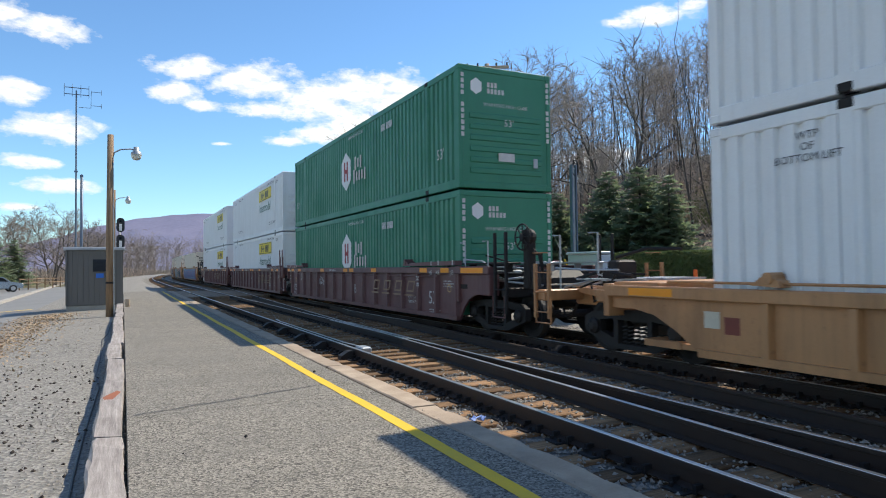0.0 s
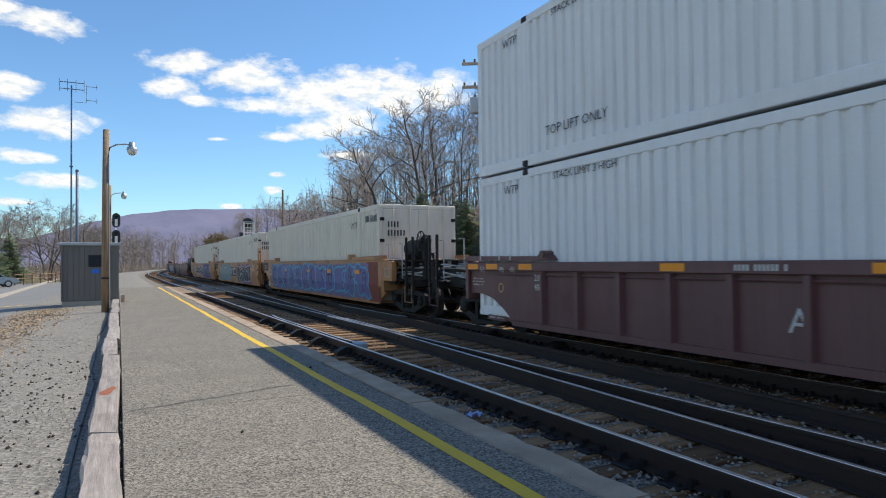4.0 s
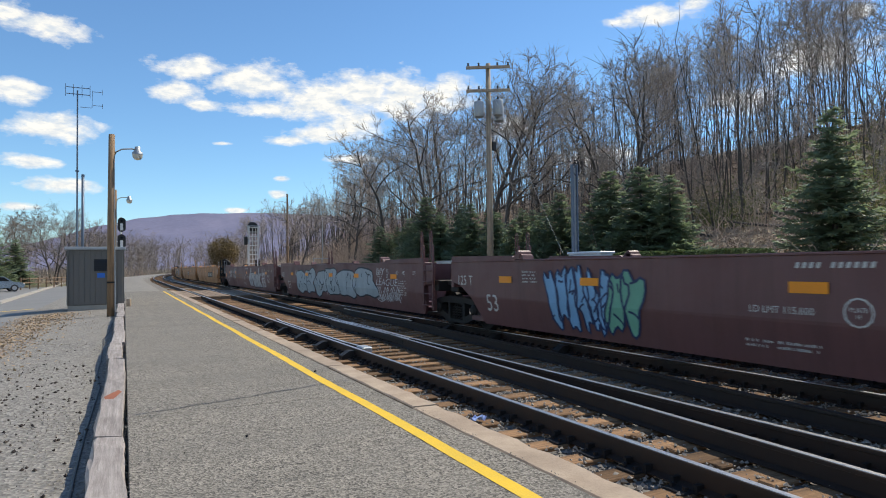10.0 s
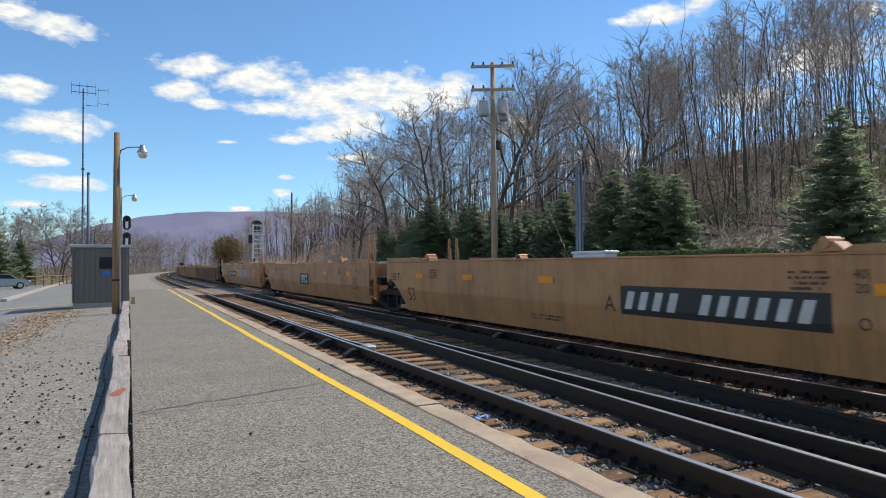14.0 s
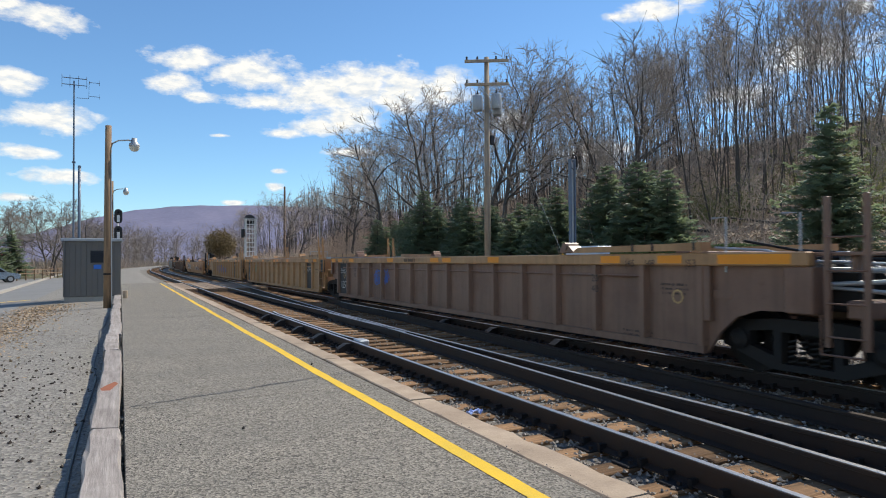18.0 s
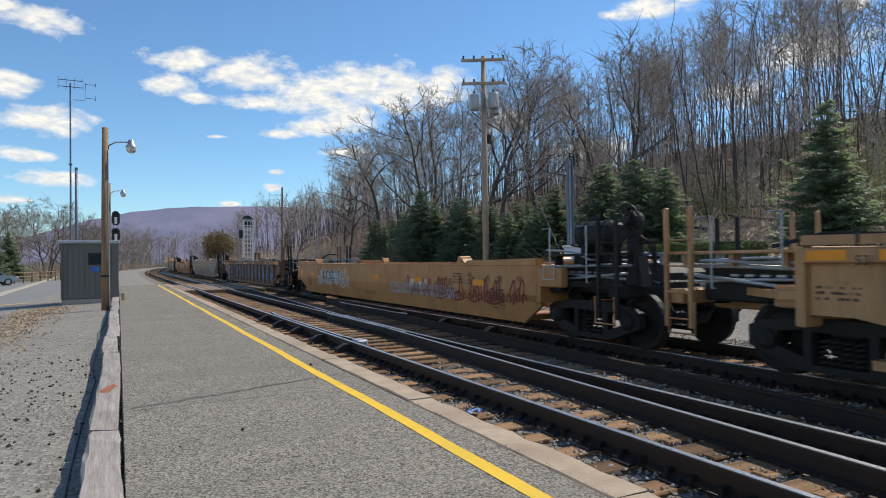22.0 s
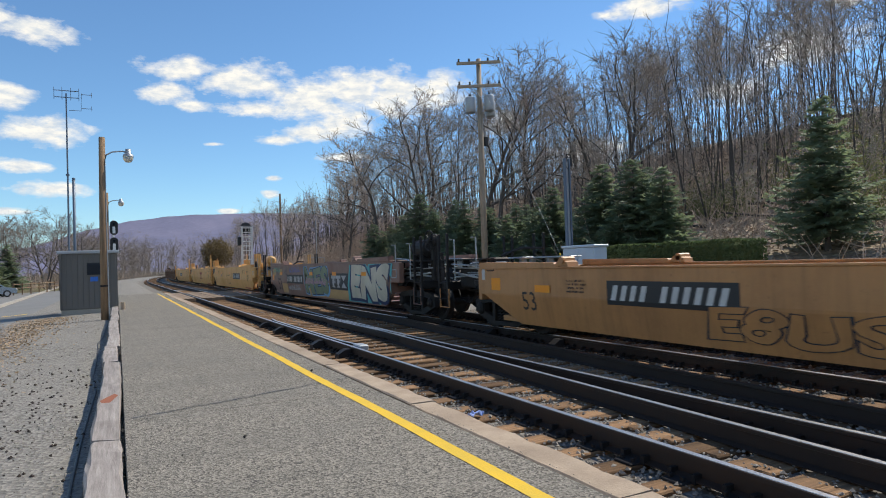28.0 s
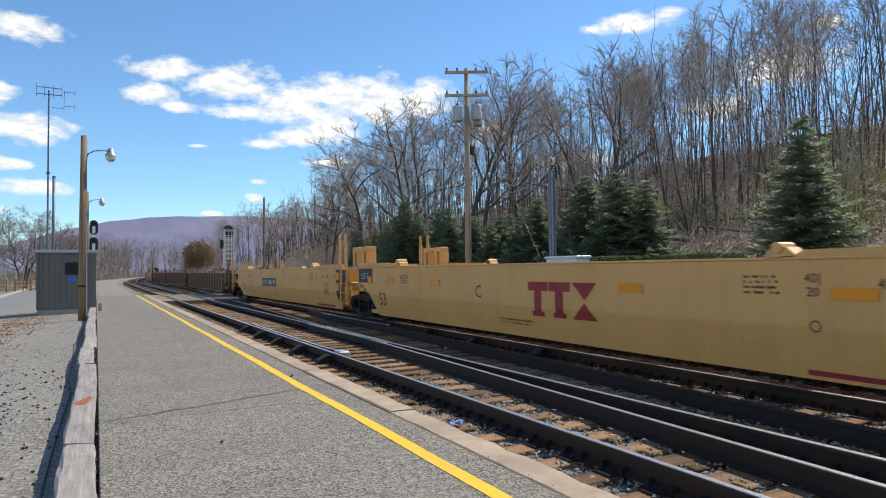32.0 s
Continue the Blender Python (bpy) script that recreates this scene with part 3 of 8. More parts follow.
def pebble(s, x, y, z, size):
    k = len(s.v)
    for dx, dy, dz in ((1, 0, 0), (-1, 0, 0), (0, 1, 0), (0, -1, 0), (0, 0, 1), (0, 0, -1)):
        q = random.uniform(0.6, 1.1) * size
        s.v.append((x + dx * q + random.uniform(-0.3, 0.3) * size, y + dy * q + random.uniform(-0.3, 0.3) * size, z + dz * q * 0.8))
    s.f += [tuple(k + i for i in q) for q in ((0, 2, 4), (2, 1, 4), (1, 3, 4), (3, 0, 4), (2, 0, 5), (1, 2, 5), (3, 1, 5), (0, 3, 5))]


def build_stones():
    s = Shape()
    for _ in range(24000):
        y = random.uniform(1.5, 9.0) if random.random() < 0.5 else random.uniform(1.5, 30.0)
        x = random.uniform(2.97, 11.0)
        pebble(s, x, y, -0.235 + random.uniform(0, 0.05), random.uniform(0.012, 0.032))
    tagged(new("ballast_stones", s.raw("ballast_stones", MAT["stone"])), "loose grey ballast stones between the ties", "stones", kind="stuff")
    g = Shape()
    for _ in range(9000):
        y = 2.5 + 26 * random.random() ** 2
        x = -0.26 - 4.5 * random.random() ** 1.4
        pebble(g, x, y, ground_z(x, y) + 0.001, random.uniform(0.005, 0.017))
    tagged(new("gravel_stones", g.raw("gravel_stones", MAT["stone"])), "loose small gravel stones", "gravel", kind="stuff")
    w = Shape()
    for _ in range(2600):
        y = random.uniform(3, 44)
        pebble(w, random.choice((random.gauss(0.012, 0.02), random.uniform(0.05, 2.6), random.gauss(2.64, 0.015))) if random.random() < 0.8 else random.uniform(0.0, 0.12), y, 0.05, random.uniform(0.003, 0.008))
    tagged(new("platform_grit", w.raw("platform_grit", MAT["stone"])), "fine grit along the platform joints", "grit", kind="stuff")
    # dark clods on the gravel and small stones on the asphalt
    for x, y, size in ((0.93, 5.62, 0.02), (0.42, 5.35, 0.014), (2.33, 8.6, 0.025)):
        q = Shape()
        pebble(q, x, y, 0.05 + size * 0.6, size)
        tagged(part("pebble", q, MAT["black_iron"]), "small dark pebble lying on the asphalt", "pebble", "pebbles on the platform")
    c = Shape()
    for _ in range(700):
        x, y = random.gauss(-1.5, 0.9), random.gauss(8.6, 2.6)
        if x < -0.3:
            pebble(c, x, y, ground_z(x, y) + 0.01, random.uniform(0.006, 0.028))
    tagged(new("dark_clods", c.raw("dark_clods", MAT["rail"])), "dark asphalt crumbs scattered over gravel", "crumbs", kind="stuff")
    rag = Shape()
    for i in range(6):
        for q in range(5):
            rag.v.append((3.27 + 0.036 * i + random.uniform(-0.016, 0.016), 5.9 + 0.036 * q + random.uniform(-0.016, 0.016), -0.19 + random.uniform(0.0, 0.08)))
            if i and q:
                rag.f.append(((i - 1) * 5 + q - 1, i * 5 + q - 1, i * 5 + q, (i - 1) * 5 + q))
    tagged(part("crumpled_wrapper", rag, plain("blue_white_film", (0.35, 0.45, 0.75), 0.3)), "crumpled blue and white wrapper between the ties", "litter")


build_ground()
build_platform()
build_tracks()
build_stones()

# ---- rolling stock ----
SPEED = 13.45
WHEEL_R = 0.45
MOVING, WHEELS = [], []


def wheelset_mesh():
    s = Shape()
    for side in (-1, 1):
        x = side * 0.755
        s.lathe([(0.1, x - side * 0.07), (0.12, x + side * 0.06), (0.3, x + side * 0.03), (0.38, x + side * 0.065), (WHEEL_R, x + side * 0.06), (WHEEL_R + 0.003, x - side * 0.055), (WHEEL_R + 0.03, x - side * 0.075), (0.36, x - side * 0.075), (0.12, x - side * 0.06)], sides=24, axis="x")
        for k in range(3):
            a = k * 2.094
            s.box(x + side * 0.05 - 0.02, x + side * 0.05 + 0.02, 0.2 * math.cos(a) - 0.04, 0.2 * math.cos(a) + 0.04, 0.2 * math.sin(a) - 0.04, 0.2 * math.sin(a) + 0.04)
    s.tube([(-1.0, 0, 0), (1.0, 0, 0)], 0.085, 10)
    return s.mesh("wheelset", MAT["black_iron"])


def side_frame_mesh():
    s = Shape()
    outer = [(-1.14, 0.36), (-1.14, 0.6), (-0.95, 0.68), (-0.4, 0.74), (0.4, 0.74), (0.95, 0.68), (1.14, 0.6), (1.14, 0.36), (0.98, 0.3), (0.45, 0.12), (-0.45, 0.12), (-0.98, 0.3)]
    holes = ([(-0.75, 0.38), (-0.75, 0.56), (-0.42, 0.6), (-0.42, 0.28)], [(-0.32, 0.2), (-0.32, 0.58), (0.32, 0.58), (0.32, 0.2)], [(0.75, 0.38), (0.42, 0.28), (0.42, 0.6), (0.75, 0.56)])
    bm = bmesh.new()
    edges = []
    for loop in (outer, *holes):
        vs = [bm.verts.new((0, y, z)) for y, z in loop]
        edges += [bm.edges.new((vs[i], vs[(i + 1) % len(vs)])) for i in range(len(vs))]
    made = bmesh.ops.triangle_fill(bm, use_beauty=True, edges=edges)
    faces = [f for f in made["geom"] if isinstance(f, bmesh.types.BMFace)]
    dead = [f for f in faces if any(min(p[0] for p in h) < f.calc_center_median().y < max(p[0] for p in h) and min(p[1] for p in h) + 0.02 < f.calc_center_median().z < max(p[1] for p in h) - 0.01 and all(min(q[0] for q in h) - 1e-4 <= v.co.y <= max(q[0] for q in h) + 1e-4 for v in f.verts) for h in holes)]
    bmesh.ops.delete(bm, geom=dead, context="FACES_ONLY")
    out = bmesh.ops.extrude_face_region(bm, geom=bm.faces[:])
    bmesh.ops.translate(bm, vec=(-0.13, 0, 0), verts=[v for v in out["geom"] if isinstance(v, bmesh.types.BMVert)])
    bmesh.ops.recalc_face_normals(bm, faces=bm.faces)
    data = bpy.data.meshes.new("side_frame")
    bm.to_mesh(data)
    bm.free()
    data.materials.append(MAT["black_iron"])
    return data


def spring_mesh():
    s = Shape()
    for y in (-0.2, -0.07, 0.07, 0.2):
        pts = [(0.055 * math.cos(i * 1.05), y + 0.055 * math.sin(i * 1.05), 0.21 + 0.3 * i / 30) for i in range(0, 31, 2)]
        s.tube(pts, 0.014, 4)
    return s.mesh("spring_pack", MAT["black_iron"])


def bearing_mesh():
    s = Shape()
    s.lathe([(0.0, -0.11), (0.07, -0.11), (0.13, -0.07), (0.14, 0.06)], sides=14, axis="x")
    return s.mesh("bearing_cap", MAT["black_iron"])


TRUCK_MESH = {"wheelset": wheelset_mesh(), "frame": side_frame_mesh(), "spring": spring_mesh(), "bearing": bearing_mesh()}
BOLSTER = Shape().box(-1.0, 1.0, -0.2, 0.2, 0.5, 0.72, 0.04).mesh("truck", MAT["black_iron"])


def truck(parent, y):
    t = part("truck", BOLSTER, None, parent, "black cast steel freight truck", m=pose(0, y, 0))
    for x, turn in ((-1.0, 0), (1.0, 180)):
        part("side_frame", TRUCK_MESH["frame"], None, t, m=pose(x, 0, 0, 0, 0, turn))
        part("spring_pack", TRUCK_MESH["spring"], None, t, m=pose(x * 1.06, 0, 0))
    for dy in (-0.89, 0.89):
        w = part("wheelset", TRUCK_MESH["wheelset"], None, t, "dark steel wheelset", m=pose(0, dy, WHEEL_R))
        WHEELS.append((w, parent, dy))
        part("bearing_cap", TRUCK_MESH["bearing"], None, t, m=pose(-1.1, dy, WHEEL_R))


def ladder(parent, y, material, z0=0.42, z1=2.05, x=-1.42):
    s = Shape()
    for dy in (0.0, 0.42):
        s.box(x - 0.03, x + 0.03, y + dy - 0.03, y + dy + 0.03, z0, z1, 0.006)
    for k in range(4):
        z = z0 + 0.12 + k * 0.36
        s.tube([(x - 0.035, y, z), (x - 0.035, y + 0.42, z)], 0.012, 6)
    return part("ladder", s, material, parent, "tall end ladder")


def handhold(parent, y, z0, z1, material, x=-1.44, wide=0.22):
    s = Shape().tube([(x + 0.06, y, z0), (x, y, z0), (x, y, z1), (x, y + wide, z1), (x + 0.06, y + wide, z1)], 0.014, 6)
    return part("grab_iron", s, material, parent)


def brake_wheel(parent, x, y, z):
    s = Shape()
    ring = [(x, y + 0.26 * math.cos(a * 0.3927), z + 0.26 * math.sin(a * 0.3927)) for a in range(17)]
    s.tube(ring, 0.018, 6, False)
    for k in range(4):
        a = k * math.pi / 4
        s.tube([(x, y + 0.26 * math.cos(a), z + 0.26 * math.sin(a)), (x, y - 0.26 * math.cos(a), z - 0.26 * math.sin(a))], 0.014, 5)
    s.lathe([(0.0, -0.04), (0.07, -0.03), (0.07, 0.05), (0.16, 0.07), (0.16, 0.16), (0, 0.16)], (x, y, z), 12, "x")
    return part("brake_wheel", s, MAT["black_iron"], parent, "black round hand brake wheel")


def blob_letter(cy, cz, w, h, rnd):
    pts = []
    n = 22
    waves = [(rnd.uniform(0.05, 0.15), rnd.randint(2, 6), rnd.uniform(0, 6.3)) for _ in range(4)]
    lean = rnd.uniform(-0.35, 0.35)
    for i in range(n):
        a = 2 * math.pi * i / n
        k = 1 + sum(q * math.sin(m * a + p) for q, m, p in waves)
        sq = (abs(math.cos(a)) ** 4 + abs(math.sin(a)) ** 4) ** -0.25
        dz = h / 2 * k * sq * math.sin(a)
        pts.append((cy + w / 2 * k * sq * math.cos(a) + lean * dz, cz + dz))
    return pts


def ribbon(points, width, x):
    """A painted stroke of even width along (y, z) points."""
    s = Shape()
    n = len(points)
    left, right = [], []
    for i, (y, z) in enumerate(points):
        dy, dz = points[min(i + 1, n - 1)][0] - points[max(i - 1, 0)][0], points[min(i + 1, n - 1)][1] - points[max(i - 1, 0)][1]
        q = math.hypot(dy, dz) or 1
        left.append((x, y - dz / q * width, z + dy / q * width))
        right.append((x, y + dz / q * width, z - dy / q * width))
    for i in range(n - 1):
        s.face(left[i], right[i], right[i + 1], left[i + 1])
    return s


def joined(shapes):
    s = Shape()
    for q in shapes:
        k = len(s.v)
        s.v += q.v
        s.f += [tuple(i + k for i in f) for f in q.f]
    return s


def graffiti(parent, y0, y1, z0, z1, fill, line, count, seed, x=-1.458, inner=None, glow=None, edge_w=0.022, field=None):
    """Spray-painted bubble shapes with outlines and inner strokes: no words."""
    rnd = random.Random(seed)
    count = int(count * 1.7) + 1
    w = (y1 - y0) / count
    body, edge, inside, halo = [], [], [], []
    for k in range(count):
        cy = y0 + w * (k + 0.5) + rnd.uniform(-0.06, 0.06) * w
        h = (z1 - z0) * rnd.uniform(0.86, 1.0)
        cz = (z0 + z1) / 2 + rnd.uniform(-0.05, 0.05)
        pts = blob_letter(cy, cz, w * 1.12, h * 0.86, rnd)
        pts = [(y, min(1.46, max(0.3, z))) for y, z in pts]
        step = 0.0006 * k
        if glow:
            big = [(cy + (y - cy) * 1.16, min(1.47, max(0.29, cz + (z - cz) * 1.14))) for y, z in pts]
            halo.append(flat(big, x - step))
        body.append(flat(pts, x - 0.003 - step))
        edge.append(ribbon(pts + [pts[0]], edge_w, x - 0.006 - step))
        for _ in range(4):
            a = (cy + rnd.uniform(-0.3, 0.3) * w, cz + rnd.uniform(-0.3, 0.35) * h)
            turn, way = rnd.uniform(0, 6.3), rnd.uniform(-0.6, 0.6)
            stroke = [a]
            for _ in range(9):
                turn += way
                nxt = (stroke[-1][0] + 0.075 * math.cos(turn), stroke[-1][1] + 0.075 * math.sin(turn))
                if abs(nxt[0] - cy) > 0.42 * w or abs(nxt[1] - cz) > 0.36 * h:
                    break
                stroke.append(nxt)
            if len(stroke) > 2:
                (inside if inner else edge).append(ribbon(smooth_path(stroke, 2), edge_w * 0.8, x - 0.0065 - step))
    if field:
        n = int((y1 - y0) / 0.12)
        low = [(y0 - 0.1 + (y1 - y0 + 0.2) * i / n, max(0.27, z0 - 0.02 + rnd.uniform(-0.03, 0.05))) for i in range(n + 1)]
        high = [(y, min(1.5, z1 - 0.04 + rnd.uniform(-0.05, 0.05))) for y, _ in low]
        cover = Shape()
        for i in range(n):
            cover.face((x + 0.0015, low[i][0], low[i][1]), (x + 0.0015, low[i + 1][0], low[i + 1][1]), (x + 0.0015, high[i + 1][0], high[i + 1][1]), (x + 0.0015, high[i][0], high[i][1]))
        tagged(part("graffiti_field", cover, field, parent, "sprayed ground colour of the graffiti"), kind="stuff")
    if halo:
        tagged(part("graffiti_halo", joined(halo), glow, parent, "sprayed outer glow of the graffiti"), kind="stuff")
    if fill:
        tagged(part("graffiti_fill", joined(body), fill, parent, "sprayed bubble graffiti"), kind="stuff")
    tagged(part("graffiti_outline", joined(edge), line, parent, "sprayed graffiti outline"), kind="stuff")
    if inside:
        tagged(part("graffiti_stroke", joined(inside), inner, parent, "sprayed graffiti strokes"), kind="stuff")


def smooth_path(pts, steps=5):
    out = []
    n = len(pts)
    for i in range(n - 1):
        p0, p1, p2, p3 = pts[max(i - 1, 0)], pts[i], pts[i + 1], pts[min(i + 2, n - 1)]
        for k in range(steps):
            t = k / steps
            out.append(tuple(0.5 * (2 * b + (c - a) * t + (2 * a - 5 * b + 4 * c - d) * t * t + (3 * b - a - 3 * c + d) * t ** 3) for a, b, c, d in zip(p0, p1, p2, p3)))
    return out + [pts[-1]]


def scrawl(parent, y0, y1, z0, z1, paint, seed, rows=1, width=0.014, x=-1.459):
    """Loose handwriting-like loops without words."""
    rnd = random.Random(seed)
    out = []
    for r in range(rows):
        za, zb = z1 - (z1 - z0) * r / rows, z1 - (z1 - z0) * (r + 0.85) / rows
        high = za - zb
        y = y1
        while y > y0:
            w = min(y - y0 + 0.05, high * rnd.uniform(1.2, 2.2))
            loops = max(2, int(w / high * 4.5))
            lean = rnd.uniform(-0.1, 0.3)
            tall = [rnd.choice((0.35, 0.6, 1.0, 1.0)) for _ in range(loops + 1)]
            base = [rnd.uniform(-0.05, 0.18) for _ in range(loops + 1)]
            pts = []
            for q in range(loops * 6):
                lap, p = q // 6, q * math.pi / 3
                gz = base[lap] + (0.5 - 0.5 * math.cos(p)) * tall[lap]
                pts.append((y - w * q / (loops * 6) + high * (0.11 * math.sin(p) - lean * gz + rnd.uniform(-0.025, 0.025)), zb + high * gz))
            out.append(ribbon(smooth_path(pts, 3), min(width, high * 0.045), x))
            if rnd.random() < 0.6:
                out.append(ribbon(smooth_path([(y, zb + high * 0.1), (y - 0.4 * w, zb - high * 0.08), (y - w, zb + high * 0.12)], 4), min(width, high * 0.04), x))
            y -= w + high * rnd.uniform(0.1, 0.3)
    tagged(part("graffiti_scrawl", joined(out), paint, parent, "scrawled spray-paint tag"), kind="stuff")


def piece(parent, text, y_left, y_right, z0, z1, fill, line, glow=None, bold=0.04, edge=0.05, lean=0.0, wave=0.05, turn=0.0, x=-1.458):
    """Sprayed letters in up to three layers: outer glow, outline and fill, swollen and waved."""
    box = None
    for name, paint, grow, lift in (("graffiti_fill", fill, bold, 0.006), ("graffiti_outline", line, bold + edge, 0.003), ("graffiti_halo", glow, bold + 2.2 * edge, 0.0)):
        if not paint:
            continue
        curve = bpy.data.curves.new("lettering", "FONT")
        curve.body, curve.size, curve.offset, curve.shear, curve.space_character, curve.resolution_u = text, 1.0, grow, lean, 1.0 + 1.6 * bold, 4
        holder = bpy.data.objects.new("lettering", curve)
        data = bpy.data.meshes.new_from_object(holder)
        bpy.data.objects.remove(holder)
        if box is None:
            xs, ys = [v.co.x for v in data.vertices], [v.co.y for v in data.vertices]
            box = (min(xs), max(xs), min(ys), max(ys))
        for v in data.vertices:
            u, w = (v.co.x - box[0]) / (box[1] - box[0]), (v.co.y - box[2]) / (box[3] - box[2])
            w += wave * math.sin(7.3 * u + turn) * (0.4 + 0.6 * w)
            u += 0.3 * wave * math.sin(5.1 * w + 9.0 * u + turn)
            v.co = (x - lift, y_left + (y_right - y_left) * u, min(1.49, max(0.28, z0 + (z1 - z0) * w)))
        data.materials.clear()
        data.materials.append(paint)
        tagged(part(name, data, None, parent, "sprayed graffiti lettering"), kind="stuff")


def bars(parent, y, z, heights, wide, material, x=-1.459, gap=0.35, name="marking", lean=0.0):
    """Plain bars in place of writing: heights in metres, from the left end at y towards -y."""
    s = Shape()
    for h in heights:
        if h:
            t = lean * h / 2
            s.face((x, y + t, z - h / 2), (x, y - wide + t, z - h / 2), (x, y - wide - t, z + h / 2), (x, y - t, z + h / 2))
        y -= wide * (1 + gap)
    return tagged(part(name, s, material, parent), kind="stuff")


def small_print(parent, y, z, rows, wide, material, x=-1.459):
    s = Shape()
    rnd = random.Random(int(y * 100) + int(z * 100))
    for r in range(rows):
        zz, yy = z - r * 0.062, y
        while yy > y - wide * rnd.uniform(0.75, 1.0):
            w = rnd.uniform(0.012, 0.022)
            h = rnd.choice((0.026, 0.03, 0.034, 0.0))
            if h:
                s.face((x, yy, zz), (x, yy - w, zz), (x, yy - w, zz + h), (x, yy, zz + h))
            yy -= w + 0.01
    return tagged(part("small_print", s, material, parent), kind="stuff")


def reflectors(parent, spots, x=-1.4565, z=1.06, size=(0.5, 0.13)):
    for y in spots:
        part("reflector", flat([(y - size[0] / 2, z - size[1] / 2), (y + size[0] / 2, z - size[1] / 2), (y + size[0] / 2, z + size[1] / 2), (y - size[0] / 2, z + size[1] / 2)], x), MAT["reflector"], parent, "amber reflective patch")


def patch(parent, y0, y1, z0, z1, material, x=-1.4555, name="painted_panel", label=""):
    return part(name, flat([(y0, z0), (y1, z0), (y1, z1), (y0, z1)], x), material, parent, label)


def well_car(length, ends, paint, ribbed, label, dark_ends=False, top=1.55):
    """A well car unit on the rails; ends: 'c' coupler or 'a' articulated joint, at -y (front) and +y (rear). Its origin is midway at rail height."""
    m = PAINT[paint]
    car = thing("well_car", label, "freight car", "cars of the freight train")
    half = length / 2
    reach = [half - (2.55 if kind == "c" else (0.5, 1.15)[e]) for e, kind in enumerate(ends)]   # body end on each side
    y0, y1 = -reach[0], reach[1]
    bottom = 0.24
    for side in (-1, 1):
        s = Shape()
        if ribbed:
            # sheet set in behind the ribs, top chord and bottom sill proud of it
            prof = [(side * 1.36, bottom), (side * 1.36, top - 0.02), (side * 1.31, top - 0.02), (side * 1.31, bottom)]
        else:
            prof = [(side * 1.342, bottom), (side * 1.446, 0.78), (side * 1.45, 0.82), (side * 1.45, top), (side * 1.33, top), (side * 1.28, bottom)]
        k = len(s.v)
        # ends of the sheet are cut away over the trucks: rounded arches or slants
        arch = [(0.0, 0.82), (0.3, 0.8), (0.5, 0.72), (0.68, 0.55), (0.82, bottom)]
        front = [(0.0, 0.5), (0.06, bottom)] if ribbed and ends[0] == "a" else [(0.0, 0.6), (0.55, bottom)] if ends[0] == "c" else [(0.0, 0.5), (0.14, bottom)]
        rear = arch if ribbed else [(0.0, 0.8), (0.15, 0.78), (1.35, bottom)] if ends[1] == "c" else [(0.0, 1.1), (0.35, 1.04), (0.85, 0.68), (1.3, bottom)]
        if ribbed and ends[1] == "c":
            rear = [(0.0, 0.8), (0.5, 0.8), (0.9, 0.73), (1.3, 0.54), (1.75, bottom)]
        ext = 1.45 if ribbed and ends[0] == "c" else 0.0
        if ext:
            front = [(-ext, 0.86), (-0.75, 0.84), (-0.45, 0.74), (-0.2, 0.52), (0.0, bottom)]
        cut0, cut1 = front[-1][0], rear[-1][0]
        stations = [(y0 + d, z) for d, z in front] + [(y1 - d, z) for d, z in reversed(rear)]
        for yy, low in stations:
            for x, z in prof:
                s.v.append((x, yy, max(z, low)))
        n = len(prof)
        for i in range(len(stations) - 1):
            for q in range(n):
                r = (q + 1) % n
                s.f.append((k + i * n + q, k + i * n + r, k + (i + 1) * n + r, k + (i + 1) * n + q))
        s.f += [tuple(k + q for q in range(n)), tuple(k + len(stations) * n - 1 - q for q in range(n))]
        wall = part("side_wall", s, m, car, "weathered steel side wall of the well")
        if ribbed:
            chord = Shape().box(side * 1.46 - 0.12 * (side > 0), side * 1.46 + 0.12 * (side < 0), y0 - ext, y1, top - 0.17, top, 0.015)
            part("top_chord", chord, PAINT["grime"] if paint == "rust" else m, car)
            if ext:
                part("end_flange", Shape().box(*sorted((side * 1.45, side * 1.2)), y0 - ext - 0.04, y0 - ext + 0.3, 0.84, top - 0.17, 0.015), m, car)
            lower = Shape().prism([(side * 1.33, y0 + cut0), (side * 1.44, y0 + cut0), (side * 1.44, y1 - cut1), (side * 1.33, y1 - cut1)], bottom - 0.01, bottom + 0.09, "z")
            part("bottom_sill", lower, m, car)
            if side < 0:
                count = max(8, round((y1 - y0 - 0.75) / 1.03) + 1)
                rib = Shape()
                rib.prism([(-1.36, -0.07), (-1.455, -0.045), (-1.455, 0.045), (-1.36, 0.07)], bottom + 0.09, top - 0.17, "z")
                rib = rib.mesh("rib", m)
                for k in range(count):
                    yy = y0 + 0.05 + (y1 - y0 - 0.75) * k / (count - 1)
                    if yy > y1 - cut1 - 0.02 and ends[1] == "c":
                        continue
                    part("rib", rib, None, car, m=pose(0, yy, 0))
                part("conduit", Shape().tube([(-1.39, y0 + 1.2, 1.22), (-1.39, y1 - 1.2, 1.22)], 0.02, 6), m, car)
        else:
            part("top_chord", Shape().box(side * 1.47 - 0.16 * (side > 0), side * 1.47 + 0.16 * (side < 0), y0, y1, top, top + 0.035, 0.008), m, car)
    # floor: cross members with openings between them
    floor = Shape()
    for k in range(7):
        yy = y0 + 1.0 + (y1 - y0 - 2.0) * k / 6
        floor.box(-1.31, 1.31, yy - 0.35, yy + 0.35, 0.27, 0.37)
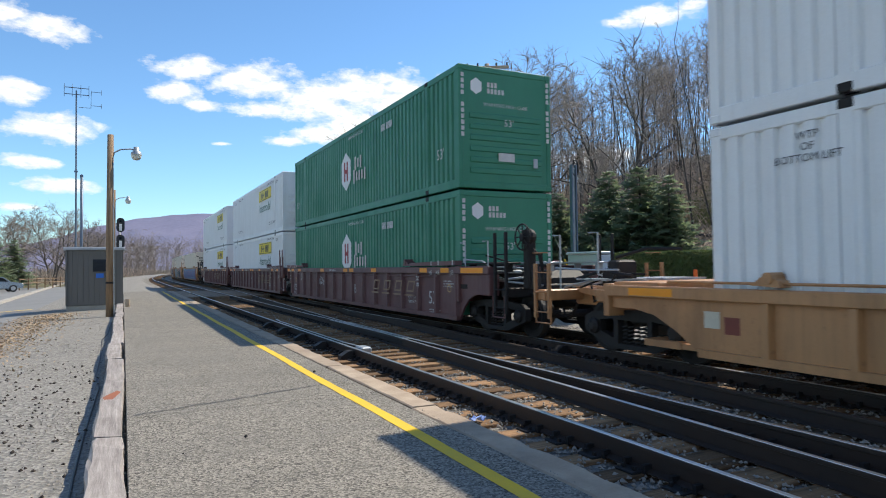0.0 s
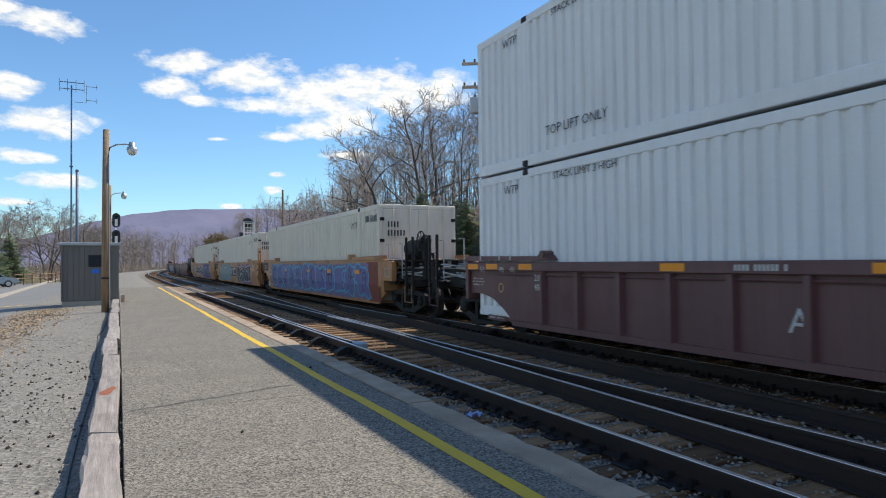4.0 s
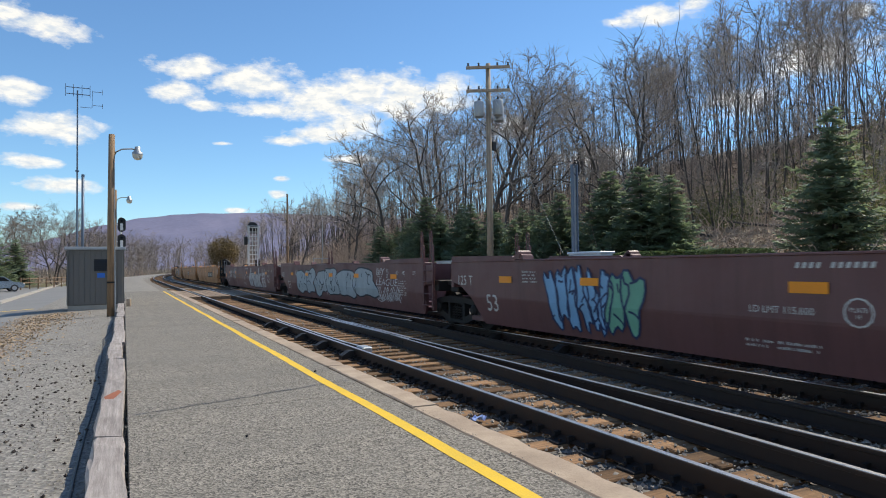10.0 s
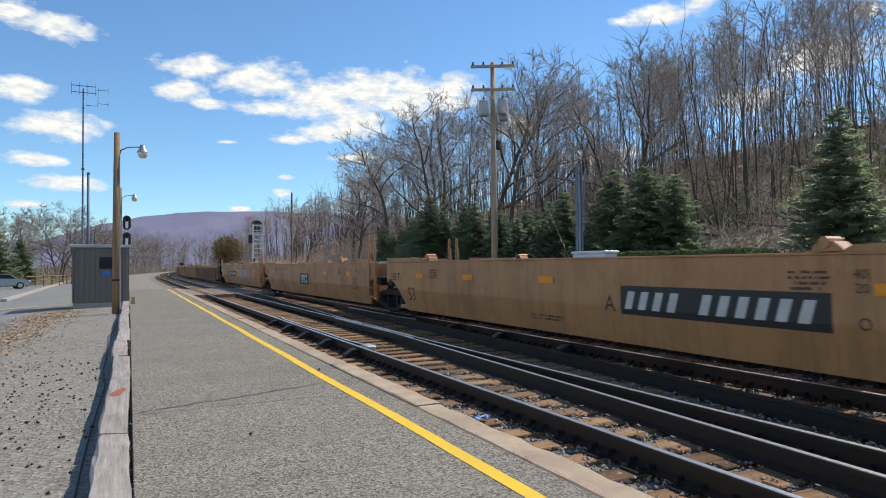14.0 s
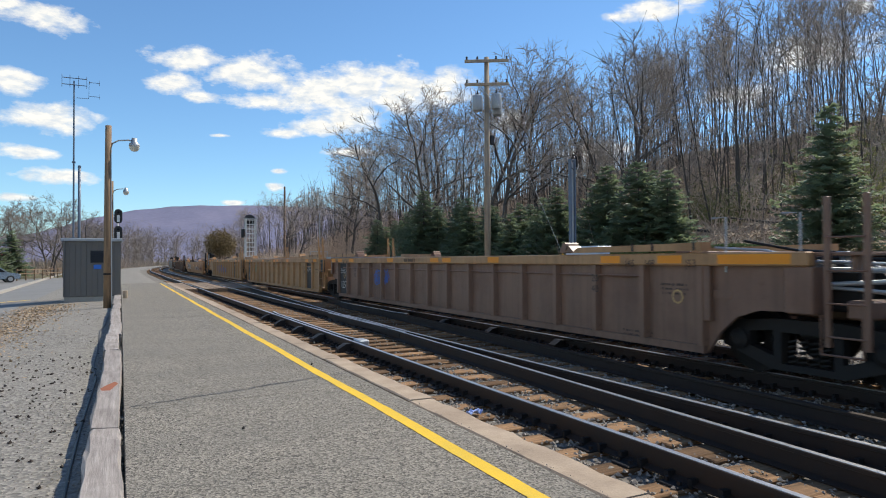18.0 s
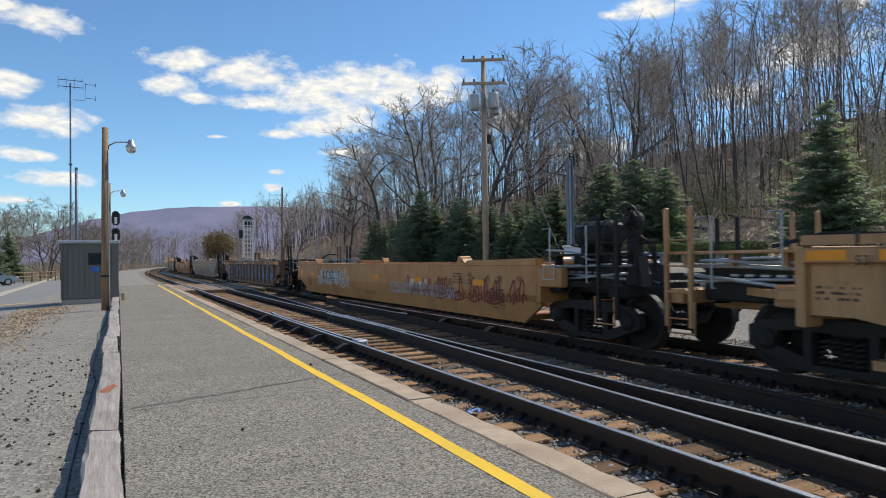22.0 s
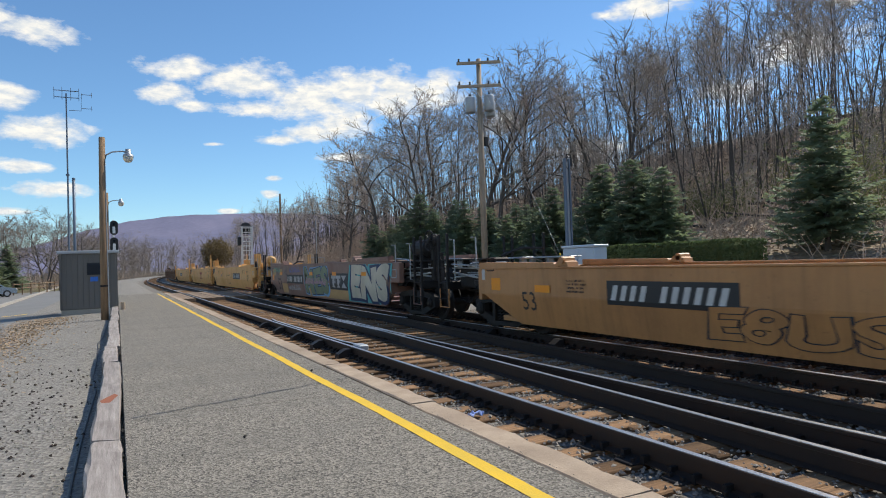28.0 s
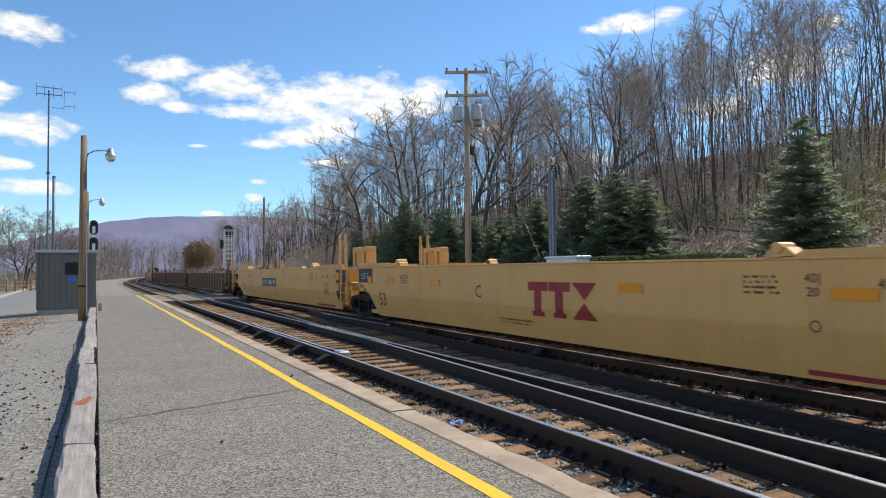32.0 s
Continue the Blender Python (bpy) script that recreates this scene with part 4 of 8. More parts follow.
    for x in (-1.2, 1.2):
        floor.box(x - 0.1, x + 0.1, y0 + 0.9, y1 - 0.9, 0.28, 0.36)
    part("well_floor", floor, m, car)
    for e, kind in enumerate(ends):
        sign = (-1, 1)[e]
        yb = (y0, y1)[e]
        lo, hi = sorted((yb, yb - sign * 1.55))
        # raised end section with its guide
        for side in (-1, 1) if top > 1.2 else ():
            raised = Shape()
            xa, xb = sorted((side * 1.47, side * 1.28))
            raised.prism([(yb - sign * 2.7, top + 0.03), (yb - sign * 2.55, top + 0.11), (yb, top + 0.14), (yb, top + 0.03)], xa, xb, "x")
            part("raised_end", raised, PAINT["grime"] if paint == "rust" else m, car)
        for side in (-1, 1):
            guide = Shape()
            xa, xb = sorted((side * 1.49, side * 1.25))
            guide.prism([(yb - sign * 3.0, top + 0.03), (yb - sign * 2.97, top + 0.11), (yb - sign * 2.88, top + 0.15), (yb - sign * 2.74, top + 0.15), (yb - sign * 2.62, top + 0.05)], xa, xb, "x")
            guide.lathe([(0, -0.13), (0.07, -0.13), (0.07, 0.13), (0, 0.13)], (side * 1.38, yb - sign * 2.84, top + 0.14), 10, "x")
            part("container_guide", guide, m, car)
        bulk = Shape()
        bulk.box(-1.44, 1.44, *sorted((yb - sign * 0.02, yb + sign * 0.1)), 0.66 if kind == "c" else 0.98, top + 0.02, 0.01)
        bulk.box(-1.3, 1.3, *sorted((yb - sign * 0.95, yb)), 1.08, 1.2, 0.01)
        part("end_bulkhead", bulk, m, car)
        for side in (1,):
            xa, xb = sorted((side * 1.312, side * 1.33))
            part("truck_shield", Shape().prism([(yb - sign * 1.5, 0.26), (yb - sign * 1.5, 0.9), (yb, 0.9), (yb, 0.34)], xa, xb, "x"), MAT["black_iron"], car)
        if ribbed and kind == "a" and e == 1:
            part("truck_shield", Shape().box(-1.33, -1.31, yb - 0.9, yb - 0.42, 0.26, 0.86), MAT["black_iron"], car)
        stub = half - abs(yb)
        plat = Shape()
        far = yb + sign * (stub - (0.5 if kind == "c" else 0.1))
        plat.box(-0.45, 0.45, *sorted((yb, far)), 0.72, 1.08, 0.03)
        plat.box(-1.25, 1.25, *sorted((yb + sign * 0.12, yb + sign * 0.5)), 0.85, 1.12, 0.02)
        if kind == "c":
            plat.box(-1.35, 1.35, *sorted((far - sign * 0.25, far)), 0.82, 1.02, 0.02)
            for side in (-1, 1):
                plat.prism([(side * 0.45, yb), (side * 1.38, yb), (side * 1.38, yb + sign * 0.35), (side * 0.6, far - sign * 0.3), (side * 0.45, far - sign * 0.3)], 0.96, 1.06, "z")
        elif e == 1:
            plat.box(-1.05, 1.05, *sorted((yb, far)), 1.0, 1.1, 0.01)
            plat.box(-0.95, 0.95, *sorted((yb, yb + 0.62)), 1.1, 1.46, 0.02)
        steel = m if paint == "yellow" or top < 1.2 or (ribbed and paint in ("tan", "grime", "brown", "rust")) else MAT["black_iron"]
        part("end_platform", plat, steel, car)
        if kind == "c":
            if top > 1.2:
                sill = Shape().box(-0.98, 0.98, *sorted((yb + sign * 0.1, yb + sign * 1.75)), 0.86, 1.36, 0.03)
                sill.prism([(yb + sign * 1.75, 0.8), (yb + sign * 1.75, 1.36), (far - sign * 0.1, 1.2), (far - sign * 0.1, 0.8)], -0.7, 0.7, "x")
                part("draft_sill", sill, m if paint == "yellow" else MAT["black_iron"], car, "heavy sill housing over the coupler")
                for x in (-1.34, -0.3, 1.02):
                    plank = Shape().box(x, x + 0.32, *sorted((yb + sign * 0.1, far)), 1.5, 1.54, 0.008)
                    for q in range(3):
                        plank.box(x + 0.08, x + 0.24, *sorted((yb + sign * (0.3 + q * 0.75), yb + sign * (0.36 + q * 0.75))), 1.34, 1.5)
                    part("walkway_plank", plank, steel if x < -1 else MAT["galvanised"], car, "long narrow steel walkway plank")
                for q, (xa, za, zb) in enumerate(((-1.12, 1.3, 1.34), (-1.05, 1.18, 1.1), (-1.1, 1.04, 1.22), (-0.8, 1.43, 1.4))):
                    part("train_line", Shape().tube([(xa, yb, za), (xa - 0.02, yb + sign * 1.1, (za + zb) / 2 + 0.02), (xa + 0.1, far, zb)], (0.03, 0.022, 0.026, 0.02)[q], 8), MAT["galvanised"], car, "bright worn steel pipe", smooth=True)
            coupler = Shape().box(-0.12, 0.12, *sorted((far, yb + sign * (stub - 0.22))), 0.76, 0.92, 0.02)
            coupler.box(-0.2, 0.2, *sorted((yb + sign * (stub - 0.34), yb + sign * (stub + 0.06))), 0.7, 0.98, 0.05)
            part("coupler", coupler, MAT["black_iron"], car, "black steel knuckle coupler")
            hose = Shape().tube([(-0.35, far, 0.8), (-0.36, far + sign * 0.2, 0.5), (-0.3, far + sign * 0.5, 0.42), (-0.2, far + sign * 0.72, 0.6)], 0.022, 6)
            part("air_hose", hose, MAT["black_iron"], car)
            truck(car, yb + sign * ((1.1, -0.35)[e] if not ribbed else (1.2, -0.2)[e]))
            ladder(car, far - sign * 0.22 - 0.21, steel, 0.5, 2.15 if top > 1.2 else 1.5, -1.38)
            ladder(car, far - sign * 0.22 - 0.21, steel, 0.5, 2.15 if top > 1.2 else 1.5, 1.38)
            handhold(car, far - sign * 0.75, 1.05, 2.0, MAT["galvanised"], -1.36)
            handhold(car, yb + sign * 0.3, 1.3, 2.0, MAT["galvanised"], -1.36)
            walkway = Shape()
            for k in range(5):
                walkway.box(-1.05, 1.05, *sorted((yb + sign * (0.25 + k * 0.22), yb + sign * (0.38 + k * 0.22))), 1.2, 1.23)
            part("walkway_grating", walkway, MAT["galvanised"], car, "grey steel walkway slats")
            pipe = Shape()
            for k in range(4):
                pipe.tube([(-0.9 + k * 0.3, yb, 1.15 + 0.05 * (k % 2)), (-0.85 + k * 0.28, yb + sign * 0.9, 1.22), (-0.7 + k * 0.2, far, 1.05)], 0.022, 6)
            part("brake_pipe", pipe, MAT["galvanised"], car)
            part("step_stirrup", Shape().tube([(-1.4, far - sign * 0.5, 0.85), (-1.4, far - sign * 0.5, 0.42), (-1.4, far - sign * 0.05, 0.42), (-1.4, far - sign * 0.05, 0.85)], 0.018, 6), m, car)
            if e == 0 and not ribbed:
                tank_y = 1.65 if paint == "yellow" else 0.95
                tank = Shape().lathe([(0, -0.5), (0.16, -0.49), (0.24, -0.4), (0.25, -0.38), (0.25, 0.38), (0.24, 0.4), (0.16, 0.49), (0, 0.5)], (-0.75, yb - tank_y, 1.86), 18, "y")
                for dy in (-tank_y - 0.25, -tank_y + 0.25):
                    tank.box(-0.95, -0.55, yb + dy - 0.04, yb + dy + 0.04, 1.0, 1.7)
                    tank.lathe([(0.25, -0.03), (0.265, -0.03), (0.265, 0.03), (0.25, 0.03)], (-0.75, yb + dy, 1.86), 18, "y")
                box = Shape().box(-1.44, -1.28, yb - 0.72, yb, 0.95, top - 0.03, 0.02)
                part("end_box", box, m, car)
                panel = Shape()
                for a, b, c, d in ((-0.55, -0.2, 1.3, 1.32), (-0.55, -0.2, 1.08, 1.1), (-0.55, -0.53, 1.1, 1.3), (-0.22, -0.2, 1.1, 1.3)):
                    panel.box(-1.452, -1.44, yb + a, yb + b, c, d)
                part("hatch_frame", panel, MAT["galvanised"], car)
                if top > 1.2:
                    part("air_tank", tank, steel, car, "horizontal cylindrical air tank")
            for j in range(7):
                a = random.Random(j + 10 * e)
                xa, za = -1.2 + 0.28 * j, a.uniform(0.9, 1.75)
                rod = Shape().tube([(xa, yb, za), (xa + a.uniform(-0.1, 0.1), yb + sign * 0.7, za + a.uniform(-0.15, 0.1)), (xa + a.uniform(-0.3, 0.3), yb + sign * 1.4, min(za, 1.5) + a.uniform(-0.25, 0.1))], 0.02 + 0.012 * (j % 2), 6)
                part("brake_rod", rod, MAT["galvanised"] if j % 3 == 0 else MAT["black_iron"], car)
            for j, (ya, za, hh) in enumerate(((0.5, 1.0, 0.55), (1.0, 1.05, 0.35), (1.5, 0.9, 0.3))):
                part("valve_box", Shape().box(-0.9 + 0.3 * j, -0.45 + 0.3 * j, *sorted((yb + sign * (ya - 0.14), yb + sign * (ya + 0.14))), za, za + hh, 0.04), MAT["black_iron"], car, "black brake valve casting")
            part("hose_loop", Shape().tube([(-1.1, yb + sign * 0.2, 1.3), (-1.2, yb + sign * 0.35, 0.95), (-1.2, yb + sign * 0.6, 0.85), (-1.1, yb + sign * 0.8, 1.15)], 0.02, 6), MAT["black_iron"], car)
            if e == 0 and not (ribbed and paint != "bnsf"):
                st = yb - (2.0 if not ribbed else 2.25)
                if paint == "yellow":
                    brake_wheel(car, -1.32, yb - 0.6, 1.6)
                    part("brake_stand", Shape().box(-1.22, -0.95, yb - 0.74, yb - 0.46, 1.0, 1.75, 0.03).box(-1.3, -1.0, yb - 0.45, yb - 0.37, 1.5, 2.2, 0.01).box(-1.3, -1.0, yb - 0.08, yb, 1.5, 2.2, 0.01).box(-1.3, -1.0, yb - 0.45, yb, 2.2, 2.28, 0.01), m, car, "yellow hand brake housing")
                    continue
                stand = Shape().box(-1.05, -0.85, st - 0.1, st + 0.1, 1.0, 2.1, 0.03)
                stand.prism([(st - 0.2, 1.0), (st + 0.18, 1.0), (st + 0.1, 1.5), (st - 0.1, 1.5)], -1.0, -0.8, "x")
                for q in range(3):
                    stand.tube([(-0.9, st + 0.1, 1.9 - 0.12 * q), (-0.95, st - 0.3 - 0.06 * q, 1.7), (-0.9, st - 0.4, 1.15)], 0.018, 6)
                stand.lathe([(0, -0.1), (0.15, -0.08), (0.18, 0.0), (0.15, 0.1), (0, 0.12)], (-0.98, st, 2.04), 14, "x")
                part("brake_stand", stand, MAT["black_iron"], car, "black hand brake housing")
                brake_wheel(car, -1.12, st, 2.04)
        else:
            dark = MAT["black"] if dark_ends else m
            if e == 1:
                truck(car, half - 0.7)
                pipe = Shape().tube([(-1.0, yb + 0.1, 1.0), (-1.08, yb + 0.35, 1.14), (-1.08, yb + 0.6, 1.4), (-1.0, yb + 0.95, 1.42)], 0.022, 6)
                pipe.tube([(-1.0, yb + 0.2, 1.2), (-1.08, yb + 0.5, 1.02), (-1.08, yb + 0.8, 0.98)], 0.02, 6)
                part("brake_pipe", pipe, steel, car)
                if paint == "yellow":
                    part("pipe_flange", Shape().lathe([(0.05, 0.0), (0.1, 0.0), (0.1, -0.04), (0.05, -0.05)], (-1.1, yb + 0.62, 1.2), 14, "x"), MAT["galvanised"], car, "pale round pipe flange")
                part("slack_lever", Shape().prism([(yb + 0.3, 1.32), (yb + 0.52, 1.4), (yb + 0.2, 1.2)], -1.14, -1.1, "x"), MAT["galvanised"], car)
                grate = Shape()
                for j in range(4):
                    grate.box(-1.32, 1.32, yb + 0.05 + j * 0.24, yb + 0.2 + j * 0.24, 1.56, 1.59)
                for x in (-1.33, 1.29):
                    grate.box(x, x + 0.04, yb - 0.4, yb + 1.1, 1.53, 1.6)
                part("walkway_grating", grate, MAT["galvanised"], car, "grey steel walkway slats")
                if paint == "yellow":
                    for ya in (yb + 0.36, yb - 0.4):
                        for x in (-1.36, 1.06):
                            g = Shape().box(x, x + 0.3, ya, ya + 0.4, 2.04, 2.18, 0.01)
                            g.box(x, x + 0.3, ya + 0.22, ya + 0.4, 1.6, 2.04, 0.01)
                            g.box(x, x + 0.3, ya, ya + 0.06, 1.6, 2.04, 0.01)
                            g.box(x + 0.14, x + 0.2, ya + 0.06, ya + 0.22, 1.6, 2.04)
                            g.prism([(ya - 0.02, 1.6), (ya + 0.42, 1.6), (ya + 0.3, 1.46), (ya + 0.1, 1.46)], x, x + 0.3, "x")
                            part("guide_frame", g, m, car, "upright container guide with a recess")
            else:
                part("connector", Shape().lathe([(0, 0.6), (0.3, 0.6), (0.3, 1.02), (0.22, 1.08), (0, 1.08)], (0, -half, 0), 16, "z"), MAT["black_iron"], car, "black articulation casting")
                part("side_plate", Shape().box(-1.415, -1.36, yb - 0.52, yb, 1.02, 1.5, 0.01), dark, car)
                high = 2.3 if paint == "yellow" else 2.0
                for x in (-1.46, 1.42):
                    lad = Shape()
                    for dy in (-0.02, -0.56):
                        lad.box(x, x + 0.05, yb + dy - 0.035, yb + dy + 0.035, 0.46, high, 0.008)
                        lad.tube([(x + 0.02, yb + dy + 0.03, 1.7), (x + 0.02, yb + dy + 0.03, high + 0.3), (x + 0.02, yb + dy + 0.06, high + 0.34), (x + 0.02, yb + dy + 0.11, high + 0.34), (x + 0.02, yb + dy + 0.14, high + 0.3), (x + 0.02, yb + dy + 0.14, 1.62)], 0.016, 6)
                    for j in range(4):
                        lad.tube([(x - 0.02, yb - 0.56, 0.5 + j * 0.29), (x - 0.02, yb - 0.02, 0.5 + j * 0.29)], 0.013, 6)
                    part("ladder", lad, m, car, "tall end ladder")
                part("step_bracket", Shape().box(-1.3, -1.2, yb - 0.3, yb - 0.22, 0.36, 0.9, 0.01), m, car)
    return car


def corrugated(length, height, pitch, depth, x, base_z, side):
    """A corrugated steel sheet along y."""
    s = Shape()
    n = int(length / pitch)
    ys = []
    for k in range(n):
        y = -length / 2 + k * length / n
        p = length / n
        ys += [(y, 0), (y + 0.52 * p, 0), (y + 0.64 * p, depth), (y + 0.88 * p, depth)]
    ys.append((length / 2, 0))
    for y, d in ys:
        s.v += [(x - side * d, y, base_z), (x - side * d, y, base_z + height)]
    for i in range(len(ys) - 1):
        s.f.append((2 * i, 2 * i + 2, 2 * i + 3, 2 * i + 1))
    return s


CONTAINER_L, CONTAINER_W, CONTAINER_H = 15.75, 2.59, 2.9


def container(paint, label, near_end="ribs", lift_frames=True):
    """A container; its origin is at the middle of its base. The end at -y faces the front."""
    m = PAINT[paint]
    c = thing("container", label, "container", "containers on the freight train")
    L, W, H = CONTAINER_L, CONTAINER_W, CONTAINER_H
    for side in (-1, 1):
        x = side * W / 2
        sheet = corrugated(L - 0.3, H - 0.36, 0.25 if paint != "cream" else 0.215, 0.04 if paint == "cream" else 0.055, x - side * 0.012, 0.2, side)
        part("side_panel", sheet.raw("side_panel", m), None, c, "corrugated steel side")
        xa, xb = sorted((x, x - side * 0.1))
        part("bottom_rail", Shape().box(xa, xb, -L / 2 + 0.1, L / 2 - 0.1, 0.0, 0.21, 0.012), m, c)
        part("top_rail", Shape().box(xa, xb, -L / 2 + 0.1, L / 2 - 0.1, H - 0.16, H, 0.012), m, c)
        posts = [-L / 2, L / 2 - 0.16] + ([-6.1 - 0.08, 6.1 - 0.08] if lift_frames else [])
        for y in posts:
            part("corner_post" if abs(y) > 7 else "lift_post", Shape().box(*sorted((x + side * 0.004, x - side * 0.12)), y, y + 0.16, 0.02, H - 0.004, 0.012), m, c)
            for z in (0.0, H - 0.12):
                part("corner_casting", Shape().box(*sorted((x + side * 0.012, x - side * 0.16)), y - 0.008, y + 0.17, z, z + 0.12, 0.015), MAT["black_iron"] if abs(y) < 7 else m, c)
    part("roof", Shape().box(-W / 2 + 0.05, W / 2 - 0.05, -L / 2 + 0.05, L / 2 - 0.05, H - 0.05, H - 0.01), m, c)
    part("container_floor", Shape().box(-W / 2 + 0.1, W / 2 - 0.1, -L / 2 + 0.05, L / 2 - 0.05, 0.05, 0.16), m, c)
    for e, sign in enumerate((-1, 1)):
        y = sign * L / 2
        ya, yb = sorted((y - sign * 0.05, y - sign * 0.02))
        part("end_wall", Shape().box(-W / 2 + 0.1, W / 2 - 0.1, ya, yb, 0.05, H - 0.05), m, c)
        sill = Shape().box(-W / 2 + 0.1, W / 2 - 0.1, *sorted((y, y - sign * 0.12)), 0.0, 0.16, 0.012)
        part("end_sill", sill, m, c)
        sill = Shape().box(-W / 2 + 0.1, W / 2 - 0.1, *sorted((y, y - sign * 0.12)), H - 0.14, H, 0.012)
        part("end_header", sill, m, c)
        if e == 0 and near_end == "ribs":
            for z in (0.42, 0.68, 0.94, 1.2, 1.46, 1.72):
                part("end_rib", Shape().prism([(z - 0.085, 0.0), (z - 0.05, -0.035), (z + 0.05, -0.035), (z + 0.085, 0.0)], -1.0, 1.0, "x"), m, c, m=Matrix(((1, 0, 0, 0), (0, 0, 1, y + 0.03), (0, 1, 0, 0), (0, 0, 0, 1))))
        elif e == 0:
            for side in (-1, 1):
                xa, xb = sorted((side * 0.01, side * (W / 2 - 0.12)))
                part("door_leaf", Shape().box(xa, xb, y - 0.012, y + 0.02, 0.17, H - 0.15, 0.012), m, c, "container door leaf")
                for fx in (0.3, 0.85):
                    part("locking_rod", Shape().tube([(side * fx, y - 0.05, 0.05), (side * fx, y - 0.05, H - 0.05)], 0.022, 8), m, c)
                    part("rod_handle", Shape().box(side * fx - 0.16, side * fx + 0.16, y - 0.075, y - 0.055, 1.05, 1.1), m, c)
                for z in (0.45, 1.1, 1.75, 2.4):
                    part("hinge", Shape().box(*sorted((side * (W / 2 - 0.16), side * (W / 2 - 0.02))), y - 0.04, y - 0.01, z, z + 0.1, 0.008), MAT["black_iron"], c)
    return c


def hexagon_logo(parent, y, z, r, x):
    pts = [(y + r * 0.86 * math.cos(a), z + r * math.sin(a)) for a in [math.pi / 2 + k * math.pi / 3 for k in range(6)]]
    part("logo_badge", flat(pts, x), MAT["white"], parent, "white hexagon badge")
    mark = Shape()
    for dy in (-0.3, 0.12):
        mark.face((x - 0.003, y + dy * r, z - 0.5 * r), (x - 0.003, y + (dy + 0.2) * r, z - 0.5 * r), (x - 0.003, y + (dy + 0.2) * r, z + 0.5 * r), (x - 0.003, y + dy * r, z + 0.5 * r))
    mark.face((x - 0.003, y - 0.1 * r, z - 0.1 * r), (x - 0.003, y + 0.12 * r, z - 0.1 * r), (x - 0.003, y + 0.12 * r, z + 0.1 * r), (x - 0.003, y - 0.1 * r, z + 0.1 * r))
    part("logo_mark", mark, MAT["red"], parent, "dark red upright bars")
    # two rows of plain bars for the name
    bars(parent, y - 1.35 * r, z + 0.22 * r, (0.46, 0.3, 0.42), 0.14, MAT["letter_white"], x - 0.002, 0.9)
    bars(parent, y - 1.15 * r, z - 0.42 * r, (0.46, 0.3, 0.32, 0.3, 0.4), 0.14, MAT["letter_white"], x - 0.002, 0.9)


def place_on_train(ob, s, z):
    """Remembers a thing for motions(): s is its distance along the line at 0 s."""
    MOVING.append((ob, s, z))
    x, y, a = line_at(s, TRAIN_X)
    ob.matrix_basis = pose(x, y, z, 0, 0, math.degrees(a))


# joints between units at 0 s, along the line, and what kind each is
JOINTS = [(-15.0, "c"), (10.4, "c"), (30.8, "a"), (48.7, "a"), (68.6, "c"), (89.1, "a"), (107.6, "a"), (128.4, "c"), (148.8, "a"), (166.9, "a"), (187.3, "c"),
          (207.0, "a"), (225.7, "a"), (245.5, "c"), (265.7, "a"), (283.7, "a"), (303.0, "c"), (325.4, "c"), (346.9, "c"), (368.7, "c"), (390.8, "c"),
          (411.4, "c"), (431.6, "a"), (449.3, "a"), (469.0, "c"), (489.9, "a"), (508.0, "a"), (528.3, "c"), (548.7, "a"), (566.8, "a"), (587.1, "c"), (607.5, "a"), (625.6, "a"), (646.0, "c")]
UNITS = [
    ("tan", 1), ("bnsf", 1), ("bnsf", 1), ("bnsf", 1), ("tan", 0), ("tan", 0), ("tan", 0), ("bnsf", 0), ("bnsf", 0), ("bnsf", 0),
    ("tan", 0), ("tan", 0), ("tan", 0), ("rust", 1), ("grime", 1), ("grime", 1), ("orange", 0), ("brown", 1), ("dusty", 0), ("orange", 0),
    ("plum", 0), ("yellow", 0), ("yellow", 0), ("yellow", 0), ("brown", 1), ("brown", 1), ("brown", 1), ("tan", 0), ("tan", 0), ("tan", 0), ("bnsf", 0), ("bnsf", 0), ("bnsf", 0)]
LABELS = {"dusty": "dusty grey-tan steel well car on the train track", "rust": "rust-brown steel well car with a tan top chord", "plum": "faded plum-brown steel well car with repainted patches", "tan": "weathered tan steel well car on the train track", "bnsf": "dark brown steel well car on the train track", "grime": "grimy tan steel well car on the train track",
          "orange": "orange-tan steel well car with rust streaks", "yellow": "clean yellow-tan steel well car on the train track", "brown": "faded brown steel well car on the train track"}
CARS = []
TOPS = [1.15 if k == 0 else 1.46 if k < 4 or k == 17 else {16: 1.33, 19: 1.3}.get(k, 1.55) for k in range(len(UNITS))]


def build_train():
    for k, (paint, ribbed) in enumerate(UNITS):
        (a, ea), (b, eb) = JOINTS[k], JOINTS[k + 1]
        label = LABELS[paint] + (", ribbed sides" if ribbed else ", smooth sides")
        car = well_car(b - a, (ea, eb), paint, bool(ribbed), label, dark_ends=k in (4, 5, 6, 13, 14, 15, 21, 22, 23), top=TOPS[k])
        place_on_train(car, (a + b) / 2, 0.0)
        CARS.append((car, (a + b) / 2, b - a, (ea, eb)))


def body_middle(k):
    length, ends = CARS[k][2], CARS[k][3]
    y0 = -(length / 2 - (2.55 if ends[0] == "c" else 0.5))
    y1 = length / 2 - (2.55 if ends[1] == "c" else 1.15)
    return (y0 + y1) / 2, y0, y1


def well_reach(k):
    length, ends = CARS[k][2], CARS[k][3]
    return -(length / 2 - (2.55 if ends[0] == "c" else 1.02)), length / 2 - (2.55 if ends[1] == "c" else 1.02)


